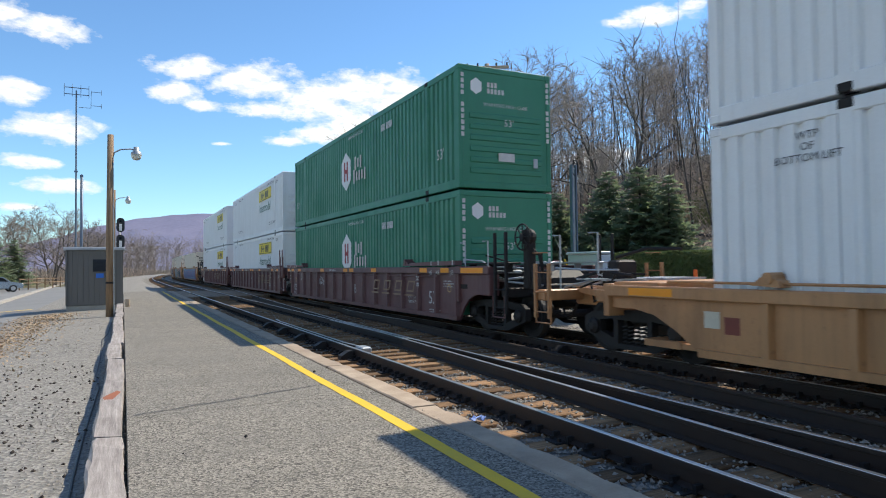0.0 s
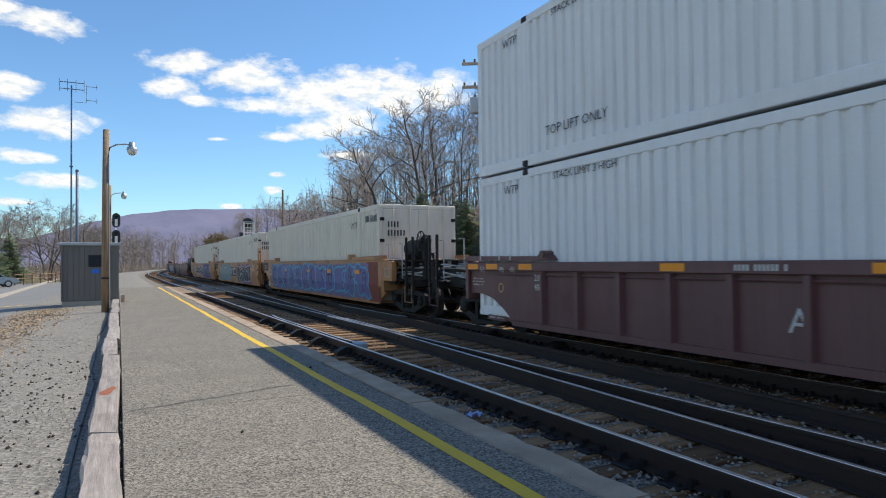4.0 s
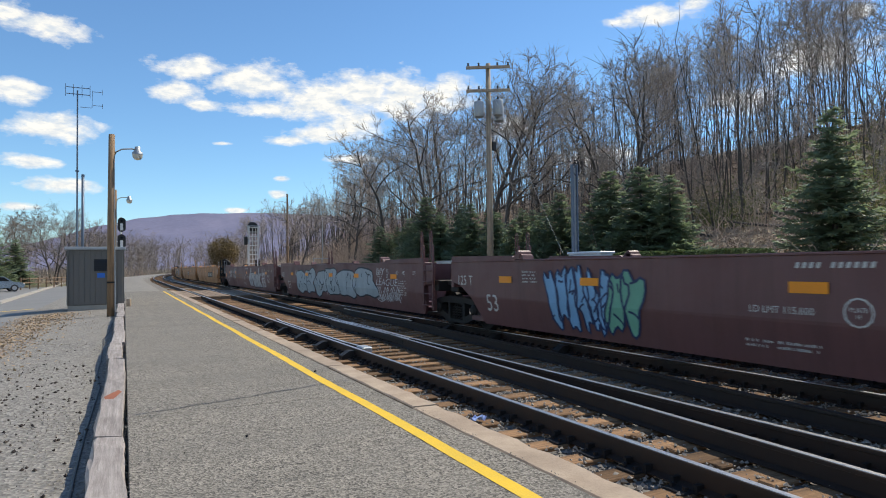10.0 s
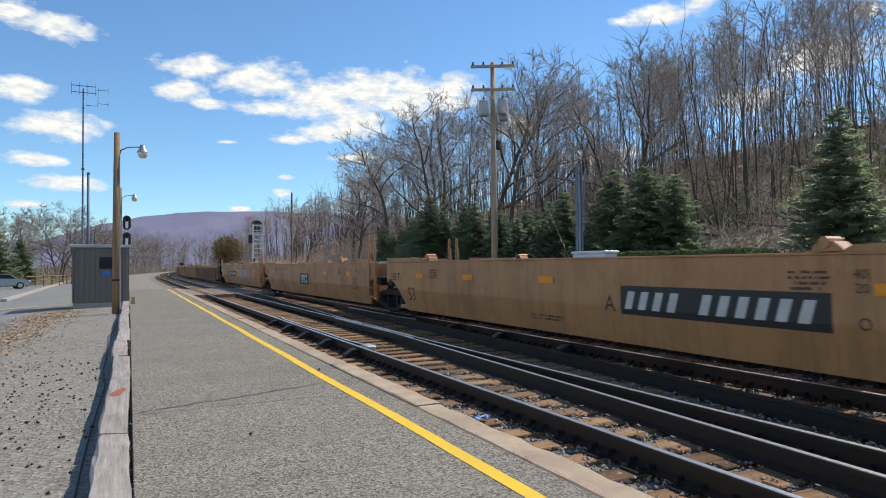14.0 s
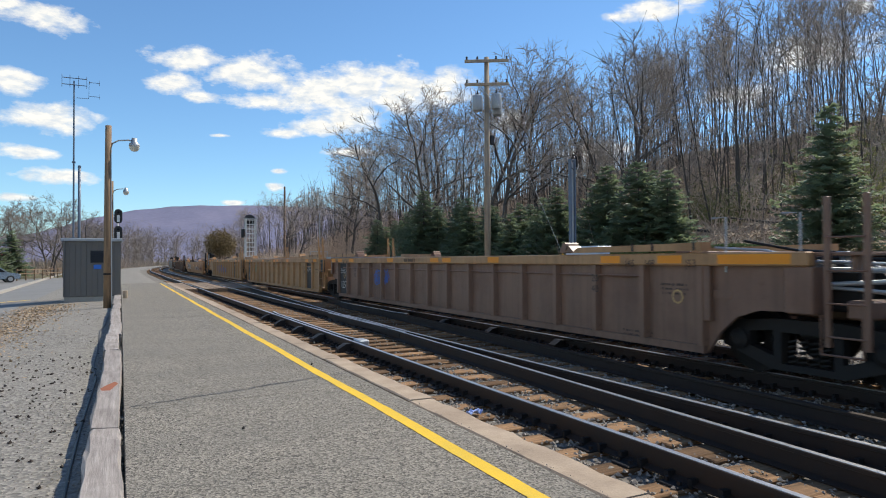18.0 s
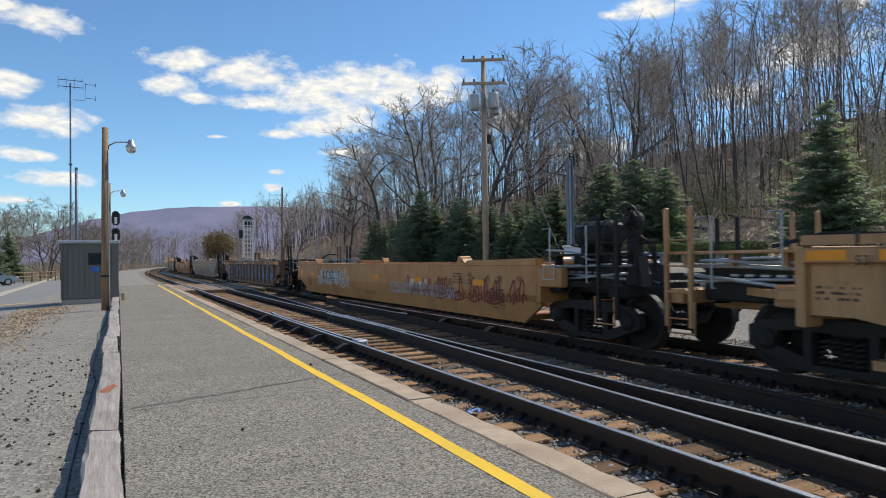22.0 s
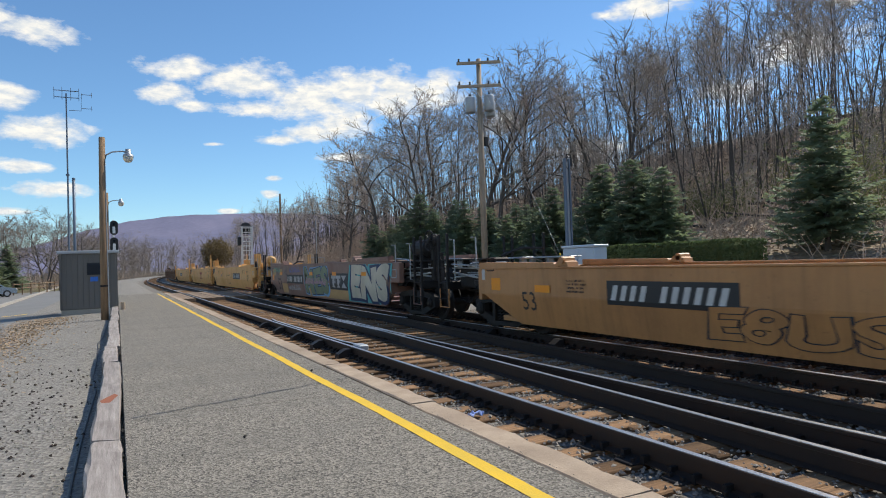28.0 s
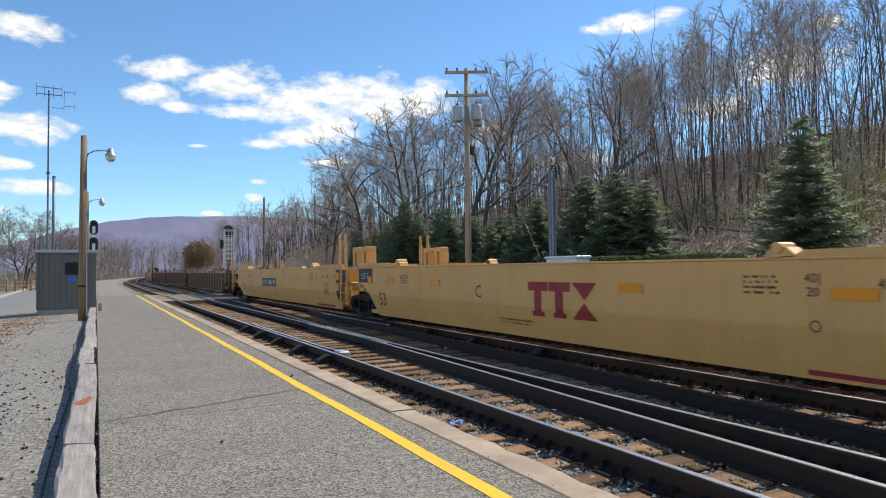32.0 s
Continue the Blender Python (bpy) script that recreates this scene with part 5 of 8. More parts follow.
def build_containers():
    for k in range(7):
        car, s = CARS[k][0], CARS[k][1]
        mid = (0.37, -0.5, -0.6, 0.0, 0.0, 0.0, -1.0)[k] + (0 if not k else sum(well_reach(k)) / 2)
        for level in range(2 if k < 4 else 1):
            z = 0.345 + level * 2.955
            if k == 0:
                c = container("white", "tall white corrugated steel container stacked on the train", "ribs")
                letters("WTP\nOF\nBOTTOM LIFT", 0.13, (-1.302, 6.54, 2.45), MAT["black"], c)
            elif k == 1:
                c = container("green", "tall dark green corrugated steel container stacked on the train", "ribs")
                hexagon_logo(c, 0.5, 1.6 if level == 0 else 1.5, 0.68, -1.302)
                letters("WARNING HIGH CUBE", 0.15, (-1.302, -0.5, 2.6), MAT["letter_white"], c)
                letters("53'", 0.36, (-1.302, -6.9, 0.9), MAT["letter_white"], c)
                letters("53'", 0.36, (-1.302, 7.3, 0.9), MAT["letter_white"], c)
                bars(c, -2.9, 2.35, (0.2,) * 4 + (0,) + (0.2,) * 6, 0.06, MAT["letter_white"], -1.302)
                hexagon_end(c)
            elif k in (2, 3):
                c = container("white", "tall white corrugated steel container with a yellow name panel", "ribs")
                yellow_panel(c, 0.6 if k == 2 else 0.0)
            else:
                c = container("cream", "cream corrugated steel container resting in the well", "doors")
                letters("WTP", 0.3, (-1.302, -5.6, 2.35), MAT["black"], c)
                bars(c, -6.7, 2.5, (0.2,) * 4 + (0,) + (0.2,) * 6, 0.055, MAT["black"], -1.302, 0.7)
                s2 = Shape()
                for i, row in enumerate((4, 6)):
                    for j in range(row):
                        s2.face((-1.1 + j * 0.1, -8.092, 2.2 - i * 0.26), (-1.05 + j * 0.1, -8.092, 2.2 - i * 0.26), (-1.05 + j * 0.1, -8.092, 2.37 - i * 0.26), (-1.1 + j * 0.1, -8.092, 2.37 - i * 0.26))
                part("marking", s2, MAT["black"], c)
            place_on_train(c, s + mid, z)


def end_flat(points, y):
    return Shape().face(*[(x, y, z) for x, z in points])


def hexagon_end(c):
    y = -CONTAINER_L / 2 + 0.012
    cx, cz, r = -0.82, 2.42, 0.2
    part("logo_badge", end_flat([(cx + r * 0.86 * math.cos(math.pi / 2 + k * math.pi / 3), cz + r * math.sin(math.pi / 2 + k * math.pi / 3)) for k in range(6)], y), MAT["white"], c, "white hexagon badge")
    s = Shape()
    for row, n in ((2.48, 3), (2.33, 5)):
        for j in range(n):
            s.face((-0.52 + j * 0.1, y, row - 0.06), (-0.45 + j * 0.1, y, row - 0.06), (-0.45 + j * 0.1, y, row + 0.06), (-0.52 + j * 0.1, y, row + 0.06))
    part("marking", s, MAT["letter_white"], c)
    letters("WARNING HIGH CUBE", 0.12, (0.0, y, 2.0), MAT["letter_white"], c, FRONT)
    letters("53'", 0.24, (0.05, y - 0.045, 1.58), MAT["letter_white"], c, FRONT)
    for x in (-1.2, 1.2):
        s = Shape()
        for j in range(11):
            if j != 4:
                s.face((x - 0.04, -CONTAINER_L / 2 - 0.004, 2.6 - j * 0.14), (x + 0.04, -CONTAINER_L / 2 - 0.004, 2.6 - j * 0.14), (x + 0.04, -CONTAINER_L / 2 - 0.004, 2.7 - j * 0.14), (x - 0.04, -CONTAINER_L / 2 - 0.004, 2.7 - j * 0.14))
        part("marking", s, MAT["letter_white"], c)
    part("placard", Shape().box(-0.25, 0.2, y - 0.05, y - 0.042, 0.66, 0.86), MAT["letter_white"], c, "white data placard")
    part("document_box", Shape().box(0.75, 0.87, y - 0.06, y - 0.03, 0.55, 0.78, 0.01), MAT["galvanised"], c, "small grey document holder")


def yellow_panel(c, move):
    x = -1.302
    ya, yb, za, zb = -5.75 + move, -2.4 + move, 1.9, 2.52
    part("name_panel", flat([(ya, za), (yb, za), (yb, zb), (ya, zb)], x), MAT["sign_yellow"], c, "yellow name panel with plain black bars")
    part("panel_border", ribbon([(ya + 0.05, za + 0.05), (yb - 0.05, za + 0.05), (yb - 0.05, zb - 0.05), (ya + 0.05, zb - 0.05), (ya + 0.05, za + 0.05)], 0.012, x - 0.003), MAT["black"], c)
    bars(c, -3.0 + move, 2.2, (0.36, 0.09, 0.36, 0.09, 0, 0.36, 0.36, 0.36, 0.36), 0.17, MAT["black"], x - 0.003)
    letters("Intermodal", 0.68, (x - 0.002, -4.08 + move, 1.5), MAT["green_letter"], c)
    letters("TOP LIFT ONLY", 0.24, (x - 0.002, -5.3, 0.55), MAT["black"], c)
    letters("TOP LIFT ONLY", 0.24, (x - 0.002, 4.6, 0.55), MAT["black"], c)
    letters("STACK LIMIT 3 HIGH", 0.18, (x - 0.002, -5.0, 2.66), MAT["black"], c)
    letters("STACK LIMIT 3 HIGH", 0.18, (x - 0.002, 4.4, 2.66), MAT["black"], c)
    letters("WTP", 0.24, (x - 0.002, -6.5, 2.55), MAT["black"], c)
    letters("WTP", 0.24, (x - 0.002, 6.6, 2.55), MAT["black"], c)
    y = -CONTAINER_L / 2 + 0.012
    part("name_panel", end_flat([(-0.65, 2.36), (0.2, 2.36), (0.2, 2.68), (-0.65, 2.68)], y), MAT["sign_yellow"], c, "yellow name panel with plain black bars")
    s = Shape()
    for j in range(7):
        s.face((-0.5 + j * 0.09, y - 0.003, 2.45), (-0.44 + j * 0.09, y - 0.003, 2.45), (-0.44 + j * 0.09, y - 0.003, 2.6), (-0.5 + j * 0.09, y - 0.003, 2.6))
    part("marking", s, MAT["black"], c)
    letters("Intermodal", 0.16, (-0.22, y - 0.002, 2.24), MAT["green_letter"], c, FRONT)
    for cz in (1.25, 0.55):
        q = [(-0.78, cz), (-0.58, cz - 0.2), (-0.38, cz), (-0.58, cz + 0.2), (-0.78, cz)]
        s = Shape()
        for (xa, za), (xb, zb) in zip(q, q[1:]):
            s.face((xa, y - 0.05, za - 0.012), (xb, y - 0.05, zb - 0.012), (xb, y - 0.05, zb + 0.012), (xa, y - 0.05, za + 0.012))
        part("placard_frame", s, MAT["galvanised"], c, "diamond placard frame")


build_train()
build_containers()

# ---- sky backdrop: clouds and the far mountain ----
CLOUDS = [(-5.3, 18.0, 3.6, 1.05), (-8.0, 18.7, 2.1, 0.9), (-7.4, 13.2, 2.3, 1.1), (-5.0, 10.8, 3.8, 1.25), (-6.4, 8.2, 2.5, 0.55), (-4.3, 6.5, 3.0, 0.72), (-7.2, 4.8, 1.7, 0.4),
          (5.1, 16.3, 3.3, 1.15), (3.8, 14.5, 2.3, 1.0), (6.0, 13.5, 1.7, 0.6), (10.1, 15.8, 4.2, 1.7), (11.5, 13.6, 3.8, 0.8), (15.8, 14.3, 4.6, 2.1), (18.3, 12.6, 3.8, 1.7),
          (19.6, 15.2, 4.2, 2.2), (23.3, 14.8, 4.6, 2.5), (26.4, 15.0, 4.0, 1.9), (12.9, 11.0, 2.2, 0.5), (15.8, 11.6, 2.8, 0.9), (7.5, 10.5, 1.1, 0.2), (12.4, 7.7, 0.75, 0.3),
          (12.0, 6.3, 0.85, 0.4), (8.6, 4.9, 1.0, 0.25), (18.7, 9.5, 2.6, 0.5), (45.2, 20.3, 3.9, 0.9), (42.9, 20.2, 2.2, 0.5), (60.0, 18.3, 1.6, 0.6), (48.2, 20.8, 1.8, 0.6),
          (57, 15.5, 4.4, 1.8), (52, 13, 3.2, 1.2), (40, 9, 4.0, 1.5), (33, 12, 2.2, 1.1)]


def cloud_material():
    n = Nodes("white_clouds")
    uv = n.add("UVMap", uv_map="sky_degrees").outputs[0]
    best = None
    for az, el, ra, re in CLOUDS:
        a = n.add("VectorMath", operation="SUBTRACT")
        n.link(uv, a.inputs[0])
        a.inputs[1].default_value = (az, el, 0)
        b = n.add("VectorMath", operation="MULTIPLY")
        n.link(a.outputs[0], b.inputs[0])
        b.inputs[1].default_value = (1 / ra, 1 / re, 0)
        c = n.add("VectorMath", operation="LENGTH")
        n.link(b.outputs[0], c.inputs[0])
        d = n.math("SUBTRACT", 1.0, c.outputs["Value"])
        best = d if best is None else n.math("MAXIMUM", best, d)
    # unseen glowing cloud added all round the sky, a neutral fill for shaded sides
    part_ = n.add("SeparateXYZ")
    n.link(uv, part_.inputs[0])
    unseen_fill = n.math("MULTIPLY", n.math("SUBTRACT", n.math("ABSOLUTE", n.math("SUBTRACT", part_.outputs[0], 27.0)), 45.0), 0.05)
    best = n.math("MAXIMUM", best, n.math("SUBTRACT", n.math("MINIMUM", n.math("MAXIMUM", unseen_fill, 0.0), 1.0), 0.82))
    rough = n.noise(0.55, 9.0, 0.62, (0.75, 1.5, 1.0), uv)
    field = n.math("ADD", best, n.math("MULTIPLY", n.math("SUBTRACT", rough, 0.5), 2.1))
    mask = n.ramp(field, -0.22, 0.6)
    # grey-blue shade of the cloud undersides, painted by noise
    soft = n.noise(0.9, 6.0, 0.6, (0.8, 1.8, 1.0), uv)
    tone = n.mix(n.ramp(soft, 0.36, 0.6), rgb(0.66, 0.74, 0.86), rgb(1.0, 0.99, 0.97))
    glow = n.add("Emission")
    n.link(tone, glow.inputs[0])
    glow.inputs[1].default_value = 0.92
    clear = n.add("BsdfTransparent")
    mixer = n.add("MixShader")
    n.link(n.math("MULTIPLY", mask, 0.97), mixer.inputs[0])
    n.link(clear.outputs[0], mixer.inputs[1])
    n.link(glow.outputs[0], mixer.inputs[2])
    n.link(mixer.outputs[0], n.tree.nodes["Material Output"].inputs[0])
    return n.mat


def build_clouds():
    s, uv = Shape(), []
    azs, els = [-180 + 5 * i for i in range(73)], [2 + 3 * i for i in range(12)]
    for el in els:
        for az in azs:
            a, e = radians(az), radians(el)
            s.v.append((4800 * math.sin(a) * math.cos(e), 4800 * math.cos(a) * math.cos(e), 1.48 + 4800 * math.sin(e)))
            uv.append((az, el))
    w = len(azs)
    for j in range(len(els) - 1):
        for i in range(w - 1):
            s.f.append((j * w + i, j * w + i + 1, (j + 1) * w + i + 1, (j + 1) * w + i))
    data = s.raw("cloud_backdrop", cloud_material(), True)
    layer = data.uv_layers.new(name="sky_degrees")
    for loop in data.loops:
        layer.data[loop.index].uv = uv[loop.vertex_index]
    tagged(new("cloud_backdrop", data), "white fair-weather clouds in a blue sky, with unseen glowing cloud added all round", "clouds", kind="structure")


def build_mountain():
    s = Shape()
    n = 240
    ridge = [(-30, 1.0), (-12, 1.4), (-6, 2.1), (-2, 3.4), (1, 4.1), (3.7, 4.48), (6, 4.62), (11, 4.74), (16, 4.6), (22, 4.3), (32, 3.7), (50, 3.0)]
    for i in range(n + 1):
        az = -30 + 80 * i / n
        for (a0, h0), (a1, h1) in zip(ridge, ridge[1:]):
            if a0 <= az <= a1:
                el = h0 + (h1 - h0) * (az - a0) / (a1 - a0)
        el += 0.05 * noise.noise(Vector((az * 0.6, 0, 0))) + 0.03 * noise.noise(Vector((az * 3, 2, 0)))
        for f in (0.0, 0.35, 0.7, 1.0):
            d = 1800 + 540 * f + 36 * noise.noise(Vector((az * 0.35, f * 2, 5))) * (1 - f)
            z = 1.48 + (2340 * math.tan(radians(el))) * f
            s.v.append((d * math.sin(radians(az)), d * math.cos(radians(az)), z if f else -5))
        if i:
            for q in range(3):
                k = (i - 1) * 4 + q
                s.f.append((k, k + 4, k + 5, k + 1))
    tagged(new("mountain", s.raw("mountain", MAT["mountain"], True)), "long wooded mountain ridge with violet haze painted into its colour", "mountain", kind="structure")


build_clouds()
build_mountain()

# ---- trees ----


def limb(shape, start, way, length, r0, r1, bends, sides, rnd, lift=0.0, wander=0.25):
    pts, radii = [Vector(start)], [r0]
    d = Vector(way).normalized()
    for i in range(bends):
        d = (d + Vector((rnd.uniform(-wander, wander), rnd.uniform(-wander, wander), rnd.uniform(-wander, wander) * 0.6 + lift))).normalized()
        pts.append(pts[-1] + d * (length / bends))
        radii.append(r0 + (r1 - r0) * (i + 1) / bends)
    shape.tube(pts, radii, sides, False)
    return pts, radii


def twig(crown, p, d, size, wide):
    """A thin pointed shoot of three faces."""
    q = p + d * size
    side = d.cross(Vector((0.31, 0.52, 0.79))).normalized() * wide
    up = d.cross(side)
    b = len(crown.v)
    crown.v += [tuple(p + side), tuple(p - side * 0.5 + up), tuple(p - side * 0.5 - up), tuple(q)]
    crown.f += [(b, b + 1, b + 3), (b + 1, b + 2, b + 3), (b + 2, b, b + 3)]


def along(pts, f):
    i = min(len(pts) - 2, int(f * (len(pts) - 1)))
    return pts[i].lerp(pts[i + 1], f * (len(pts) - 1) - i), (pts[i + 1] - pts[i]).normalized(), i


def bare_tree(seed, height, fork, kids, open_, wander, width=1.0, thin=False):
    """A leafless tree: trunk with its limbs, and a crown of branches, branchlets and twigs.
    kids: how many limbs, branches, branchlets and twigs; open_: how far limbs lean out."""
    rnd = random.Random(seed)
    trunk, crown = Shape(), Shape()
    r = 0.0075 * height * width
    pts, radii = limb(trunk, (0, 0, -0.5), (rnd.uniform(-0.1, 0.1), rnd.uniform(-0.1, 0.1), 1), height * 0.8, r, r * 0.2, 10, 7, rnd, 0.1, wander * (0.6 if open_ > 0.8 else 0.32))

    def off(d, lean, rise):
        a = Vector((rnd.uniform(-1, 1), rnd.uniform(-1, 1), rnd.uniform(-0.5, 0.6)))
        a = (a - d * a.dot(d)).normalized()
        return (d + a * lean + Vector((0, 0, rise))).normalized()

    limbs = [(pts[6:], radii[6:], height * 0.3)]
    for k in range(kids[0]):
        f = fork + (1.0 - fork) * (k + rnd.random() * 0.9) / kids[0]
        p, d, i = along(pts, f)
        reach = height * (0.46 - 0.27 * f) * rnd.uniform(0.75, 1.15) * (0.55 + 0.45 * open_)
        rr = max(0.02, radii[i] * rnd.uniform(0.45, 0.7))
        lp, lr = limb(crown if thin else trunk, p, off(d, open_ * rnd.uniform(0.7, 1.3), 0.0), reach, rr, rr * 0.3, 6, 5, rnd, 0.04 if open_ > 0.8 else 0.07, wander)
        limbs.append((lp, lr, reach))
    branches = []
    for lp, lr, reach in limbs:
        for k in range(kids[1]):
            f = 0.22 + 0.78 * (k + rnd.random()) / kids[1]
            p, d, i = along(lp, f)
            size = reach * rnd.uniform(0.32, 0.55) * (1.15 - 0.5 * f)
            branches.append((limb(crown, p, off(d, rnd.uniform(0.7, 1.3), 0.05), size, max(0.017, lr[i] * 0.5), 0.011, 4, 3, rnd, 0.04, wander)[0], size))
    for bp, size in branches:
        for k in range(kids[2]):
            p, d, i = along(bp, 0.2 + 0.8 * (k + rnd.random()) / kids[2])
            small = max(0.4, size * rnd.uniform(0.35, 0.6))
            tp = limb(crown, p, off(d, rnd.uniform(0.6, 1.2), 0.03), small, 0.013, 0.008, 2, 3, rnd, 0.03, 0.25)[0]
            for _ in range(kids[3]):
                q, e, i = along(tp, rnd.uniform(0.15, 1.0))
                twig(crown, q, off(e, rnd.uniform(0.4, 1.1), 0.03), rnd.uniform(0.3, 0.75), 0.0105)
    return trunk.raw("trunk", MAT["bark"], True), crown.raw("crown", MAT["twig"])


# upper outline of the wood, as azimuth and elevation from the platform
WOOD_TOP = [(-40, 5.0), (8.1, 3.6), (9.5, 6.0), (11.4, 6.7), (13.8, 6.7), (15.8, 8.5), (17.7, 9.6), (19.3, 11.7), (21.8, 14.6), (23.9, 16.3), (26.4, 18.4), (30, 20.4), (33, 19.4), (35.5, 18.8), (38, 18.4), (41, 20.4), (45, 21.4), (50, 23.5), (56, 25), (90, 26)]


def wood_height(x, y):
    """Height above its foot that a tree at x, y reaches in the wood's outline."""
    az, d = math.degrees(math.atan2(x, y)), math.hypot(x, y)
    for (a0, e0), (a1, e1) in zip(WOOD_TOP, WOOD_TOP[1:]):
        if a0 <= az <= a1:
            return 1.48 + d * math.tan(radians(e0 + (e1 - e0) * (az - a0) / (a1 - a0))) - ground_z(x, y)
    return 12.0


def tree_thing(name, meshes, label, category, group, m):
    t = thing(name, label, category, group, m)
    part("trunk", meshes[0], None, t)
    part("crown", meshes[1], None, t)
    return t


def spruce(seed, height):
    rnd = random.Random(seed)
    trunk, crown = Shape(), Shape()
    trunk.tube([(0, 0, -0.4), (0, 0, height * 0.5), (0, 0, height * 0.98)], [0.022 * height, 0.013 * height, 0.004], 7)
    z = height * 0.09
    while z < height * 0.99:
        f = z / height
        reach = height * 0.43 * (1 - f) ** 0.85 * (0.86 + 0.2 * rnd.random()) + 0.08
        count = max(5, int(13 * (1 - f) + 5))
        for k in range(count):
            a = 6.283 * (k + rnd.random()) / count
            L = reach * rnd.uniform(0.6, 1.15)
            out = Vector((math.cos(a), math.sin(a), 0))
            across = Vector((-math.sin(a), math.cos(a), 0))
            base = Vector((0, 0, z + rnd.uniform(-0.26, 0.26) * (1 - 0.7 * f)))
            slope = rnd.uniform(-0.12, 0.3)
            steps = max(3, int(L / 0.1))
            for i in range(1, steps + 1):
                g = i / steps
                p = base + out * (L * g) + Vector((0, 0, L * ((0.1 + slope) * g - 0.36 * g * g + (0.22 * g ** 4))))
                for sgn in (-1, 1, 0):
                    tip = p + (across * sgn * rnd.uniform(0.6, 1.2) + out * rnd.uniform(0.3, 1.0)) * (0.25 * (1.2 - 0.5 * g)) + Vector((0, 0, rnd.uniform(-0.07, 0.12)))
                    w = (out - across * sgn * 0.3) * 0.075 if sgn else across * 0.075
                    lift = Vector((0, 0, rnd.uniform(0.015, 0.05)))
                    b = len(crown.v)
                    crown.v += [tuple(p - w), tuple(p + w + lift), tuple(tip)]
                    crown.f.append((b, b + 1, b + 2))
        z += 0.13 + 0.04 * f
    return trunk.raw("trunk", MAT["bark"], True), crown.raw("crown", MAT["spruce"])


def build_forest():
    slim = [bare_tree(11 + k, 14.0, 0.34 + 0.05 * (k % 3), (10, 5, 3, 2), 0.62 + 0.12 * (k % 2), 0.28, 0.5 + 0.14 * (k % 3)) for k in range(7)]
    wide = [bare_tree(41 + k, 13.0, 0.26, (9, 7, 5, 3), 1.05, 0.4, 1.75) for k in range(4)]
    rnd = random.Random(5)
    spots = []
    # broad crooked trees at the foot of the slope
    for k, (x, y, share, turn) in enumerate(((18.6, 46.5, 1.0, 20), (21.5, 46.0, 0.97, 140), (19.6, 41.5, 1.0, 250), (23.0, 39.6, 1.0, 60), (21.6, 35.0, 0.98, 200), (25.5, 36.0, 1.0, 300), (18.5, 55, 1.0, 100), (20.5, 63, 1.0, 10), (27, 33.0, 0.97, 330), (22.4, 25.2, 1.0, 45), (29.0, 31.0, 1.0, 170), (17.8, 72, 1.0, 80), (19.5, 84, 1.0, 190), (22.5, 69, 1.0, 35), (21.5, 57, 1.0, 270), (24.0, 78, 1.0, 120), (24.5, 50, 1.0, 310), (21.0, 92, 1.0, 15), (23.0, 100, 1.0, 220), (24.5, 27.4, 0.82, 260))):
        spots.append((x, y))
        m = pose(x, y, ground_z(x, y), 0, 0, turn) @ Matrix.Scale(min(1.35, wood_height(x, y) * share / 13.0), 4)
        tree_thing("spreading_tree", wide[k % 4], "broad leafless tree with crooked spreading limbs", "tree", "trees on the hillside", m)
    tries = 0
    while len(spots) < 158 and tries < 9000:
        tries += 1
        y = rnd.uniform(2, 190) if rnd.random() < 0.4 else rnd.uniform(2, 62)
        u = (20.5 if y > 40 else 23.5) + 52 * rnd.random() ** 1.25
        x = u + (line_at(y, 0.0)[0] if y > BEND_Y else 0)
        if x / max(y, 1) > 2.05 or any((x - a) ** 2 + (y - b) ** 2 < 2.6 for a, b in spots):
            continue
        tall = wood_height(x, y) * rnd.uniform(0.72, 1.0)
        if tall < 3.0 or (0.55 < x / y < 0.92 and rnd.random() < 0.5):
            continue
        spots.append((x, y))
        size = min(tall, 15.5 * rnd.uniform(0.85, 1.1)) / 14.0
        m = pose(x, y, ground_z(x, y), rnd.uniform(-4, 4), rnd.uniform(-4, 4), rnd.uniform(0, 360)) @ Matrix.Scale(size, 4)
        tree_thing("bare_tree", slim[len(spots) % 7], "tall slender leafless grey-brown tree on the hillside", "tree", "trees on the hillside", m)
    thin = [bare_tree(71 + k, 7.0, 0.14, (7, 3, 3, 1), 0.8, 0.34, 0.6, True) for k in range(4)]
    count = 0
    while count < 160:
        y = rnd.uniform(4, 120) if rnd.random() < 0.3 else rnd.uniform(4, 50)
        u = 19.0 + 30 * rnd.random() ** 1.2
        x = u + (line_at(y, 0.0)[0] if y > BEND_Y else 0)
        if x / y > 2.0 or (x < 22.5 and y < 14) or (15.5 < x < 19.5 and y < 47):
            continue
        size = min(rnd.uniform(0.5, 1.05), max(0.35, wood_height(x, y) * 0.9 / 7.0))
        m = pose(x, y, ground_z(x, y), rnd.uniform(-10, 10), rnd.uniform(-10, 10), rnd.uniform(0, 360)) @ Matrix.Scale(size, 4)
        tree_thing("sapling", thin[count % 4], "thin leafless young tree in the undergrowth", "young tree", "young trees on the hillside", m)
        count += 1
    # bare trees beyond the car park
    dull = []
    for tr, cr in wide:
        cr = cr.copy()
        cr.materials.clear()
        cr.materials.append(MAT["far_twig"])
        dull.append((tr, cr))
